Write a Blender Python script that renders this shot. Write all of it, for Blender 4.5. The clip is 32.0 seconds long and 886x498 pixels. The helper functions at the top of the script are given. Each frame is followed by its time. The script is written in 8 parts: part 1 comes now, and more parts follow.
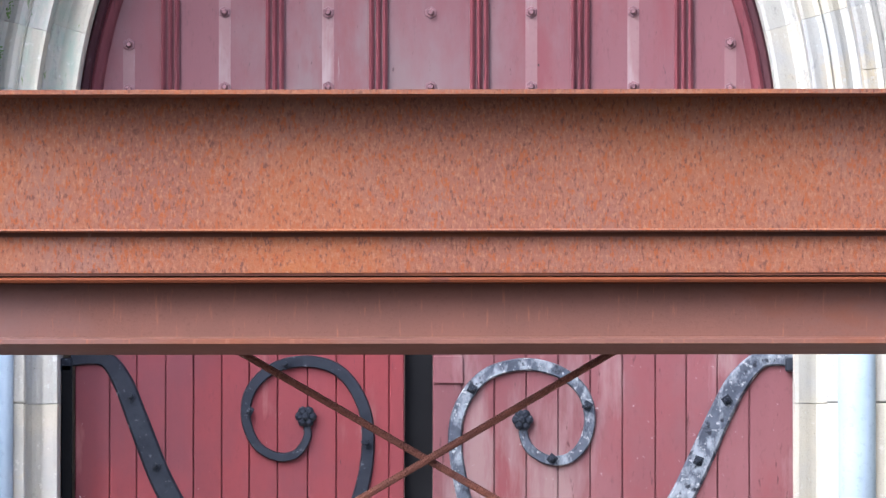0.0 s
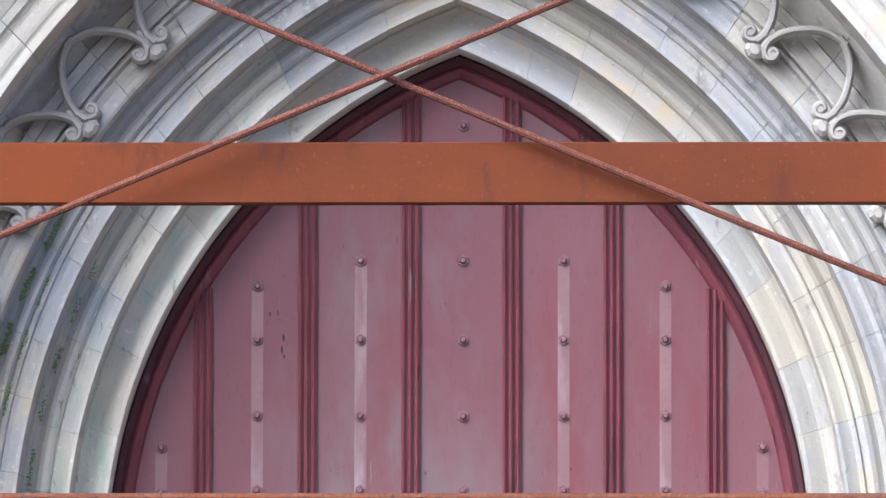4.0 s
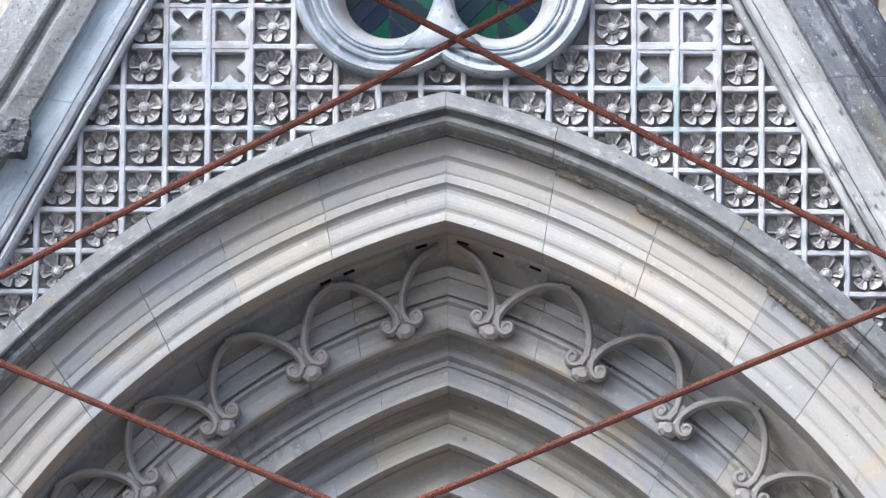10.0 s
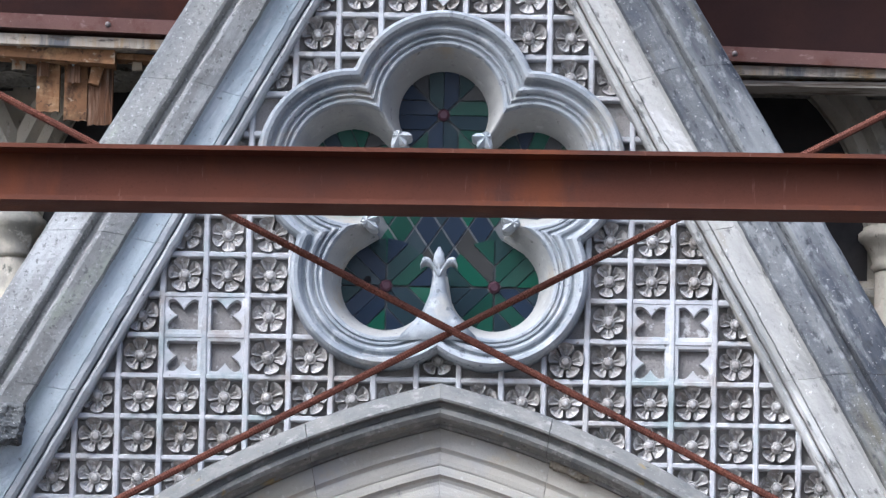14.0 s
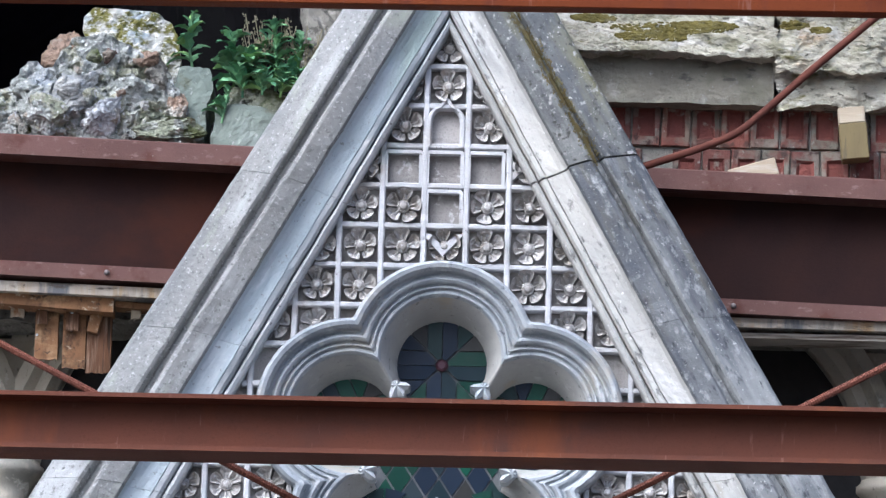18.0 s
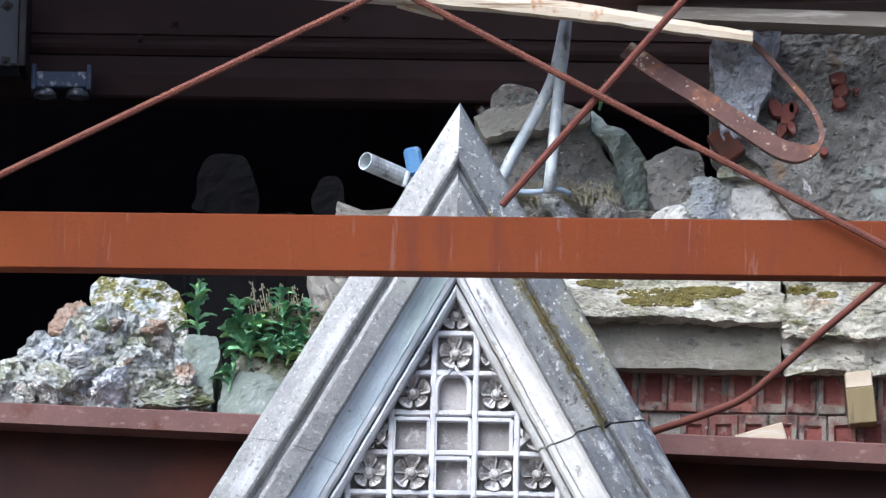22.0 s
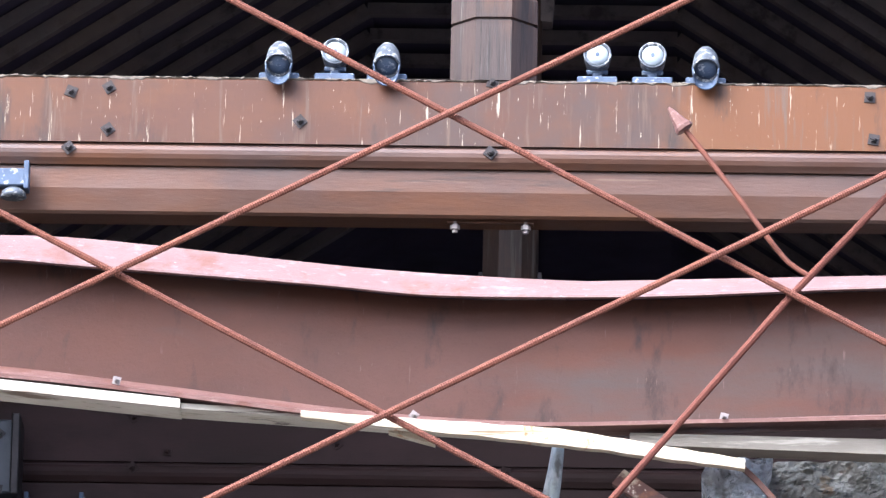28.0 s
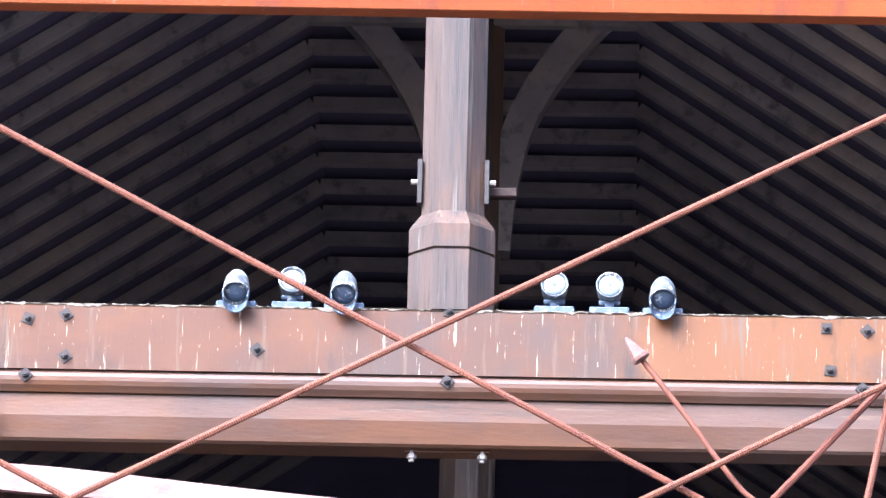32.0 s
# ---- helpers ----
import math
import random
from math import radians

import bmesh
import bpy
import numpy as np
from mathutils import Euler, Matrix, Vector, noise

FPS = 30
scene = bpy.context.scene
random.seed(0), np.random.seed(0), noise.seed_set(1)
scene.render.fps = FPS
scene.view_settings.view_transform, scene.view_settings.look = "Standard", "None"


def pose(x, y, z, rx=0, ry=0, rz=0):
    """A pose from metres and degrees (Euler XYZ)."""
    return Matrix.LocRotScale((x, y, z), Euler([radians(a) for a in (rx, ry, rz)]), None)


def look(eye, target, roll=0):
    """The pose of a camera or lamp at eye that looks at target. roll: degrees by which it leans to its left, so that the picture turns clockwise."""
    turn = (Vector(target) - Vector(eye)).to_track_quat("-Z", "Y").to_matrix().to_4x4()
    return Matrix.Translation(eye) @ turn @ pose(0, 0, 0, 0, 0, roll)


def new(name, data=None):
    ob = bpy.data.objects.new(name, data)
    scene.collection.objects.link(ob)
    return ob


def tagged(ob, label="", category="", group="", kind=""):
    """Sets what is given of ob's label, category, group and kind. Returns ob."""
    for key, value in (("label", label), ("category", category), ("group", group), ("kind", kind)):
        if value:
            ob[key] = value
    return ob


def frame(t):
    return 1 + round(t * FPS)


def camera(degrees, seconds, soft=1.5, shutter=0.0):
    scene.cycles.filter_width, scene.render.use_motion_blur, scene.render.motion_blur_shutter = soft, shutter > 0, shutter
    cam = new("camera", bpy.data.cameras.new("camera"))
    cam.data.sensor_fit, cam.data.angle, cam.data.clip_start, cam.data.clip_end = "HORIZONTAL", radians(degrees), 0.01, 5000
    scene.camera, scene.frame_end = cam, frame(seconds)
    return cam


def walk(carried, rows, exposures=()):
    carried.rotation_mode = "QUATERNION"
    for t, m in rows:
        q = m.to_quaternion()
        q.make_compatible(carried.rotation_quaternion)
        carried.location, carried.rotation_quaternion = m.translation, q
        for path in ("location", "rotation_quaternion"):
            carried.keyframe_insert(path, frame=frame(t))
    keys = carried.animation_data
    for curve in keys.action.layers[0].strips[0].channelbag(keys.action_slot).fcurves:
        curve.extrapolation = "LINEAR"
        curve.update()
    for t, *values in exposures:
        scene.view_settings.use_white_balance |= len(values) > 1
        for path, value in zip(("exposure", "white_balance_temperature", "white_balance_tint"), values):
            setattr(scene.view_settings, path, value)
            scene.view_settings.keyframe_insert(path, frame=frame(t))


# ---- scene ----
# The camera stands far off on the square with a long lens and tilts slowly up the porch.
cam = camera(5.984, 32.0, soft=1.35)
EYE = (0.9, -36.0, 1.6)
# seconds, degrees up, degrees to the right, degrees of lean
ROWS = [
    (0.0, 3.037, -1.279, 0.00),
    (0.5, 3.445, -1.275, -0.15),
    (1.0, 3.845, -1.373, -0.26),
    (1.5, 4.108, -1.395, -0.30),
    (2.0, 4.445, -1.381, -0.19),
    (2.5, 4.756, -1.351, -0.14),
    (3.0, 5.161, -1.377, -0.19),
    (3.5, 5.502, -1.400, -0.07),
    (4.0, 5.766, -1.500, -0.11),
    (4.5, 6.155, -1.486, -0.19),
    (6.5, 7.161, -1.502, -0.19),
    (7.0, 7.364, -1.526, -0.20),
    (7.5, 7.577, -1.556, -0.35),
    (8.0, 7.729, -1.507, -0.20),
    (8.5, 7.989, -1.478, -0.39),
    (9.0, 8.263, -1.498, -0.46),
    (9.5, 8.498, -1.474, -0.30),
    (10.0, 8.765, -1.449, -0.42),
    (10.5, 9.010, -1.425, -0.57),
    (11.0, 9.296, -1.402, -0.55),
    (11.5, 9.591, -1.402, -0.71),
    (12.0, 9.869, -1.436, -0.74),
    (12.5, 10.177, -1.460, -0.92),
    (13.0, 10.387, -1.452, -1.07),
    (13.5, 10.559, -1.438, -1.10),
    (14.0, 10.740, -1.441, -1.18),
    (14.5, 10.895, -1.428, -1.21),
    (16.5, 11.631, -1.484, -1.23),
    (17.0, 11.834, -1.521, -1.24),
    (17.5, 12.147, -1.481, -1.34),
    (18.0, 12.432, -1.470, -1.56),
    (18.5, 12.699, -1.471, -1.54),
    (19.0, 12.951, -1.483, -1.45),
    (19.5, 13.131, -1.457, -1.46),
    (20.0, 13.297, -1.404, -1.49),
    (20.5, 13.480, -1.430, -1.44),
    (21.0, 13.705, -1.444, -1.32),
    (21.5, 13.978, -1.472, -1.35),
    (22.0, 14.234, -1.565, -1.24),
    (22.5, 14.425, -1.605, -1.29),
    (23.0, 14.623, -1.608, -1.34),
    (23.5, 14.865, -1.626, -1.30),
    (24.0, 15.067, -1.622, -1.23),
    (24.5, 15.312, -1.698, -1.34),
    (25.0, 15.612, -1.711, -1.33),
    (25.5, 15.872, -1.694, -1.32),
    (27.5, 16.856, -1.594, -1.28),
    (28.0, 17.123, -1.574, -1.20),
    (28.5, 17.367, -1.563, -1.25),
    (29.0, 17.558, -1.552, -1.13),
    (29.5, 17.737, -1.545, -0.96),
    (30.0, 17.898, -1.547, -1.15),
    (30.5, 18.126, -1.551, -1.34),
    (31.0, 18.325, -1.519, -1.33),
    (31.5, 18.522, -1.395, -1.37),
    (32.0, 18.677, -1.304, -1.40),
]
EXPOSURES = [(0.0, 1.97, 5300, 10), (2.0, 1.95, 5300, 10), (4.0, 1.72, 5300, 10), (9.0, 1.47, 5300, 10), (11.0, 1.18, 5300, 10), (13.0, 1.08, 5300, 10), (19.0, 1.28, 5300, 10), (21.0, 1.36, 5300, 10), (23.0, 1.72, 5300, 10), (28.0, 2.66, 5300, 10), (30.0, 2.89, 5250, 10), (32.0, 3.38, 5150, 10)]
walk(cam, [(t, pose(*EYE, 90 + up, 0, -right) @ pose(0, 0, 0, 0, 0, -lean)) for t, up, right, lean in ROWS], EXPOSURES)

from mathutils.bvhtree import BVHTree

# ---- light ----
world = bpy.data.worlds.new("sky")
scene.world = world
world.use_nodes = True
wn = world.node_tree
sky = wn.nodes.new("ShaderNodeTexSky")
sky.sky_type = "NISHITA"
sky.sun_disc = False
SUN_UP, SUN_TURN = radians(46), radians(-141)
sky.sun_elevation, sky.sun_rotation = SUN_UP, SUN_TURN
sky.dust_density, sky.air_density = 7.0, 0.8
wn.links.new(sky.outputs[0], wn.nodes["Background"].inputs[0])
wn.nodes["Background"].inputs[1].default_value = 0.15
sun = new("sun", bpy.data.lights.new("sun", "SUN"))
sun.data.energy, sun.data.angle, sun.data.color = 1.5, radians(50), (1.0, 0.955, 0.90)
sun.matrix_world = look((-21.9, -27.0, 42.0), (0, 0, 6))


# ---- materials ----
def mat(name, c1, c2, scale=6.0, rough=0.85, bump=0.3, fine=60.0, spots=None, spot_scale=3.0, spot_cut=0.6, stretch=(1, 1, 1), metal=0.0,
        vary=0.0, spots2=None, spot2_scale=9.0, spot2_cut=0.62, grain=0.25, depth=0.004, layers=(), lumps=0.0, lump_scale=9.0, spec=0.18, tints=()):
    m = bpy.data.materials.new(name)
    m.use_nodes = True
    nt = m.node_tree
    N, L = nt.nodes, nt.links
    bsdf = N["Principled BSDF"]
    geo = N.new("ShaderNodeNewGeometry")
    mp = N.new("ShaderNodeMapping")
    mp.inputs["Scale"].default_value = stretch
    L.new(geo.outputs["Position"], mp.inputs["Vector"])

    def tex(s, detail=6.0, r=0.6, warp=None):
        n = N.new("ShaderNodeTexNoise")
        n.inputs["Scale"].default_value, n.inputs["Detail"].default_value, n.inputs["Roughness"].default_value = s, detail, r
        if warp:
            own = N.new("ShaderNodeMapping")
            if len(warp) == 4:
                # stretched along a slant: the last number is the slant's angle
                own.vector_type = "TEXTURE"
                own.inputs["Rotation"].default_value = (0, radians(warp[3]), 0)
            own.inputs["Scale"].default_value = warp[:3]
            own.inputs["Location"].default_value = (s * 1.7, 3.1, s * 0.9)
            L.new(geo.outputs["Position"], own.inputs["Vector"])
            L.new(own.outputs[0], n.inputs["Vector"])
        else:
            L.new(mp.outputs[0], n.inputs["Vector"])
        return n

    def ramp(src, lo, hi):
        n = N.new("ShaderNodeMapRange")
        n.inputs["From Min"].default_value, n.inputs["From Max"].default_value = lo, hi
        L.new(src, n.inputs["Value"])
        return n.outputs[0]

    def mix(fac, a, b, mode="MIX"):
        n = N.new("ShaderNodeMix")
        n.data_type, n.blend_type = "RGBA", mode
        if isinstance(fac, float):
            n.inputs[0].default_value = fac
        else:
            L.new(fac, n.inputs[0])
        for v, i in ((a, 6), (b, 7)):
            if isinstance(v, tuple):
                n.inputs[i].default_value = (*v, 1)
            else:
                L.new(v, n.inputs[i])
        return n.outputs[2]

    big = tex(scale)
    col = mix(ramp(big.outputs[0], 0.35, 0.68), c1, c2)
    small = tex(fine, 5.0, 0.7)
    dark = tuple(v * 0.55 for v in c1)
    col = mix(ramp(small.outputs[0], 0.52, 0.75), col, dark) if grain > 0.4 else mix(ramp(small.outputs[0], 0.56, 0.9), col, dark)
    if spots:
        col = mix(ramp(tex(spot_scale, 8.0, 0.68).outputs[0], spot_cut - 0.055, spot_cut + 0.03), col, spots)
    if spots2:
        col = mix(ramp(tex(spot2_scale, 9.0, 0.7).outputs[0], spot2_cut - 0.06, spot2_cut), col, spots2)
    # stains, streaks and growths: colour, scale, cut, softness, stretch
    for tint, lscale, lcut, lsoft, lstretch in layers:
        col = mix(ramp(tex(lscale, 8.0, 0.62, lstretch).outputs[0], lcut - lsoft, lcut + lsoft), col, tint)
    if tints:
        # each stone has its own tone
        own_tone = N.new("ShaderNodeValToRGB")
        own_tone.color_ramp.interpolation = "CONSTANT"
        for k, tone in enumerate(tints):
            el = own_tone.color_ramp.elements[k] if k < 2 else own_tone.color_ramp.elements.new(k / len(tints))
            el.position, el.color = k / len(tints), (*tone, 1)
        pick = N.new("ShaderNodeObjectInfo")
        L.new(pick.outputs["Random"], own_tone.inputs[0])
        col = mix(1.0, col, own_tone.outputs[0], "MULTIPLY")
    if vary:
        info = N.new("ShaderNodeObjectInfo")
        hsv = N.new("ShaderNodeHueSaturation")
        L.new(ramp(info.outputs["Random"], 0.0, 1.0), hsv.inputs["Fac"])
        hsv.inputs["Fac"].default_value = 1.0
        n = N.new("ShaderNodeMapRange")
        n.inputs["To Min"].default_value, n.inputs["To Max"].default_value = 1 - vary, 1 + vary
        L.new(info.outputs["Random"], n.inputs["Value"])
        L.new(n.outputs[0], hsv.inputs["Value"])
        for l in list(hsv.inputs["Fac"].links):
            L.remove(l)
        L.new(col, hsv.inputs["Color"])
        col = hsv.outputs[0]
    L.new(col, bsdf.inputs["Base Color"])
    rr = N.new("ShaderNodeMapRange")
    rr.inputs["To Min"].default_value, rr.inputs["To Max"].default_value = rough - 0.12, min(1.0, rough + 0.12)
    L.new(big.outputs[0], rr.inputs["Value"])
    L.new(rr.outputs[0], bsdf.inputs["Roughness"])
    bsdf.inputs["Metallic"].default_value = metal
    bsdf.inputs["Specular IOR Level"].default_value = spec
    b = N.new("ShaderNodeBump")
    b.inputs["Strength"].default_value, b.inputs["Distance"].default_value = bump, depth
    L.new(small.outputs[0], b.inputs["Height"])
    if lumps:
        b2 = N.new("ShaderNodeBump")
        b2.inputs["Strength"].default_value, b2.inputs["Distance"].default_value = 1.0, lumps
        L.new(tex(lump_scale, 7.0, 0.6).outputs[0], b2.inputs["Height"])
        L.new(b2.outputs[0], b.inputs["Normal"])
    L.new(b.outputs[0], bsdf.inputs["Normal"])
    return m


STONE_TONES = ((1, 1, 1), (0.93, 0.95, 0.98), (1.03, 1.0, 0.94), (0.98, 0.97, 0.95), (0.90, 0.93, 0.98), (1.04, 1.03, 1.0), (1.0, 0.98, 0.92), (0.95, 0.95, 0.94))
STONE = mat("arch_stone", (0.432, 0.410, 0.356), (0.404, 0.388, 0.344), 5, 0.9, 0.45, 90, vary=0.05, lumps=0.003, lump_scale=22, tints=STONE_TONES,
            layers=(((0.366, 0.370, 0.372), 2.2, 0.58, 0.10, (1, 1, 1)), ((0.446, 0.385, 0.285), 3.0, 0.64, 0.05, (1, 1, 1)), ((0.223, 0.224, 0.217), 9.0, 0.67, 0.04, (1, 1, 0.6)), ((0.503, 0.499, 0.475), 26, 0.65, 0.04, (1, 1, 1)), ((0.190, 0.185, 0.171), 60, 0.70, 0.02, (1, 1, 1))))
MOSSY = mat("arch_stone_damp", (0.50, 0.475, 0.41), (0.45, 0.435, 0.385), 5, 0.9, 0.45, 90, vary=0.05, lumps=0.003, lump_scale=22, tints=STONE_TONES,
            layers=(((0.40, 0.41, 0.405), 1.8, 0.58, 0.08, (1, 1, 1)), ((0.36, 0.42, 0.36), 3.2, 0.58, 0.06, (1.4, 1.4, 0.6)), ((0.27, 0.27, 0.255), 8.0, 0.66, 0.04, (1, 1, 0.6)), ((0.17, 0.24, 0.10), 30.0, 0.665, 0.04, (1, 1, 0.35)), ((0.55, 0.55, 0.53), 24, 0.66, 0.04, (1, 1, 1))))
HOOD = mat("hood_stone", (0.227, 0.223, 0.206), (0.155, 0.160, 0.155), 9, 0.92, 0.9, 60, vary=0.08, lumps=0.008, lump_scale=14,
           layers=(((0.302, 0.298, 0.277), 16, 0.60, 0.05, (1, 1, 1)), ((0.126, 0.130, 0.134), 5, 0.61, 0.06, (1, 1, 1)), ((0.252, 0.202, 0.109), 7, 0.655, 0.03, (1, 1, 1)), ((0.378, 0.370, 0.353), 60, 0.655, 0.03, (1, 1, 1)), ((0.084, 0.084, 0.076), 30, 0.66, 0.03, (1, 1, 1))))
LATTICE = mat("carved_stone", (0.471, 0.479, 0.496), (0.407, 0.407, 0.410), 4, 0.9, 0.6, 70, vary=0.06, lumps=0.006, lump_scale=16,
              layers=(((0.325, 0.305, 0.284), 4.0, 0.585, 0.06, (1, 1, 1)), ((0.536, 0.536, 0.536), 12, 0.62, 0.04, (1, 1, 1)), ((0.293, 0.341, 0.341), 2.2, 0.62, 0.05, (1, 1, 1)), ((0.178, 0.167, 0.154), 30, 0.67, 0.03, (1, 1, 1))))
FLOWER = mat("flower_stone", (0.402, 0.389, 0.372), (0.308, 0.291, 0.270), 5, 0.9, 0.5, 80, vary=0.14, lumps=0.008, lump_scale=24,
             layers=(((0.282, 0.257, 0.227), 5.0, 0.59, 0.05, (1, 1, 1)), ((0.513, 0.513, 0.504), 36, 0.585, 0.04, (1, 1, 1)), ((0.188, 0.171, 0.154), 34, 0.66, 0.03, (1, 1, 1))))
# shallow cell grounds: dirt and a deeper recess's shade, both in the colour
BACK_SHADED = mat("shaded_sunk_stone", (0.27, 0.255, 0.24), (0.20, 0.19, 0.18), 8, 0.95, 1.0, 90, grain=0.5, lumps=0.008, lump_scale=40, layers=(((0.42, 0.41, 0.40), 22, 0.60, 0.04, (1, 1, 1)),))
BACK = mat("recess_stone", (0.368, 0.352, 0.336), (0.288, 0.272, 0.256), 6, 0.95, 0.8, 120, grain=0.5, lumps=0.006, lump_scale=40,
           layers=(((0.192, 0.176, 0.160), 5, 0.58, 0.05, (1, 1, 1)),))
COPING = mat("coping_stone", (0.267, 0.266, 0.252), (0.220, 0.222, 0.213), 26, 0.93, 1.0, 60, vary=0.06, lumps=0.007, lump_scale=34,
             layers=(((0.190, 0.195, 0.193), 3.5, 0.56, 0.10, (3, 1, 1, -59.5)), ((0.392, 0.398, 0.386), 5, 0.60, 0.06, (5, 1, 1, -59.5)), ((0.297, 0.315, 0.267), 6, 0.62, 0.05, (3, 1, 1, -59.5)), ((0.149, 0.151, 0.143), 46, 0.61, 0.05, (1, 1, 1)), ((0.404, 0.404, 0.392), 62, 0.62, 0.05, (1, 1, 1)), ((0.618, 0.618, 0.594), 26, 0.71, 0.02, (1, 1, 1)), ((0.113, 0.113, 0.099), 12, 0.69, 0.04, (1, 1, 1))))
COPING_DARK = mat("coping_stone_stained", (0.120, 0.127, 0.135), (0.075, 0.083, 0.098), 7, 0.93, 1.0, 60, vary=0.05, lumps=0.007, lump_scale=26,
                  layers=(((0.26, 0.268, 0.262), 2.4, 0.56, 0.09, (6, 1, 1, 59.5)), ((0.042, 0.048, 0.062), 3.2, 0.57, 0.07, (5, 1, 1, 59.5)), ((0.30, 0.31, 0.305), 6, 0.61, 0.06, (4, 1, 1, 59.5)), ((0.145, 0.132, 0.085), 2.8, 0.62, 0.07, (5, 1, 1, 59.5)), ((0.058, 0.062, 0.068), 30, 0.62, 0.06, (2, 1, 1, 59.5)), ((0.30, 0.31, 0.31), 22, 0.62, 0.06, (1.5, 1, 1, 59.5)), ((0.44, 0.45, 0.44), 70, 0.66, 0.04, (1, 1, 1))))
PALE = mat("pale_moulding", (0.47, 0.485, 0.485), (0.40, 0.42, 0.43), 5, 0.9, 0.6, 80, vary=0.05, lumps=0.005, lump_scale=20,
           layers=(((0.33, 0.37, 0.39), 2.6, 0.57, 0.07, (4, 1, 1, -59.5)), ((0.27, 0.29, 0.295), 6, 0.60, 0.06, (3, 1, 1, -59.5)), ((0.58, 0.585, 0.575), 16, 0.63, 0.05, (2, 1, 1, -59.5)), ((0.17, 0.17, 0.16), 34, 0.66, 0.03, (1, 1, 1))))
# left cove: blue sky light put into the stone's colour
SKYLIT = mat("skylit_moulding", (0.484, 0.538, 0.558), (0.415, 0.469, 0.494), 5, 0.9, 0.6, 80, vary=0.04, lumps=0.004, lump_scale=20,
            layers=(((0.336, 0.395, 0.424), 2.4, 0.56, 0.08, (5, 1, 1, -59.5)), ((0.297, 0.356, 0.336), 4, 0.61, 0.06, (4, 1, 1, -59.5)), ((0.573, 0.613, 0.622), 8, 0.62, 0.05, (4, 1, 1, -59.5)), ((0.247, 0.257, 0.247), 36, 0.65, 0.04, (1, 1, 1))))
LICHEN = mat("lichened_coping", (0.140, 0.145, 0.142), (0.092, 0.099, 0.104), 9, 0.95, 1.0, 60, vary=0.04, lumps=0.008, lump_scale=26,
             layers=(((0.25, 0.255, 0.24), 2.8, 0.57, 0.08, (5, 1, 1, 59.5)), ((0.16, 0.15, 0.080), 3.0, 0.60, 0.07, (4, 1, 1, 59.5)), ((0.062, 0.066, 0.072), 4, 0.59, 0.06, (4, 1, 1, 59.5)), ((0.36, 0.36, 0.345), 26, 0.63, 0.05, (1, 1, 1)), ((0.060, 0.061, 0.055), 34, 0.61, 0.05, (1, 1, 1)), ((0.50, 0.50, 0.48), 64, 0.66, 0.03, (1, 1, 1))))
CUSP_STONE = mat("cusp_stone", (0.33, 0.31, 0.28), (0.27, 0.255, 0.235), 4, 0.92, 0.4, 70, vary=0.10, lumps=0.004, lump_scale=12)
# weathered timber darkened in colour for shade behind the other boards
DARK_WOOD = mat("shaded_timber", (0.144, 0.129, 0.108), (0.102, 0.090, 0.075), 4, 0.85, 0.3, 60, stretch=(0.3, 1, 3), lumps=0.004, lump_scale=14, layers=(((0.054, 0.045, 0.036), 6, 0.60, 0.04, (0.2, 1, 2.5)), ((0.216, 0.198, 0.168), 8, 0.63, 0.04, (0.2, 1, 2.5))))
# inner orders: grime and the shade under the outer order, both in the colour
STONE_SHADED = mat("shaded_grimy_stone", (0.406, 0.392, 0.355), (0.364, 0.355, 0.326), 5, 0.9, 0.5, 90, vary=0.05, lumps=0.004, lump_scale=20, tints=STONE_TONES,
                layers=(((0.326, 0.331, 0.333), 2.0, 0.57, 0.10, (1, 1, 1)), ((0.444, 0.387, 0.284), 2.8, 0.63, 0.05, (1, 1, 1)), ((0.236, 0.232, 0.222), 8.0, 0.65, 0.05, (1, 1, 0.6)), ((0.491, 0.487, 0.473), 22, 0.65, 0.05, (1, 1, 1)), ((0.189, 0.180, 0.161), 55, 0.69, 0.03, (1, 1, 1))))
PALE_WARM = mat("worn_moulding", (0.47, 0.465, 0.43), (0.38, 0.38, 0.36), 5, 0.9, 0.6, 80, vary=0.06, lumps=0.005, lump_scale=18,
                layers=(((0.24, 0.245, 0.24), 2.4, 0.57, 0.08, (5, 1, 1, 59.5)), ((0.56, 0.56, 0.54), 6, 0.59, 0.06, (4, 1, 1, 59.5)), ((0.30, 0.28, 0.22), 5, 0.63, 0.05, (4, 1, 1, 59.5)), ((0.13, 0.13, 0.125), 20, 0.63, 0.05, (2, 1, 1, 59.5)), ((0.66, 0.66, 0.65), 40, 0.66, 0.03, (1, 1, 1))))
OLIVE = mat("olive_moss", (0.15, 0.125, 0.035), (0.10, 0.088, 0.03), 14, 0.98, 1.0, 90, depth=0.006, lumps=0.01, lump_scale=50,
            layers=(((0.16, 0.15, 0.10), 12, 0.60, 0.05, (1, 1, 1)),))
GROOVE_MOSS = mat("groove_moss", (0.125, 0.100, 0.040), (0.090, 0.078, 0.040), 12, 0.98, 1.0, 90, layers=(((0.15, 0.14, 0.075), 9, 0.58, 0.06, (1, 1, 1)), ((0.17, 0.165, 0.13), 40, 0.60, 0.05, (1, 1, 1))))
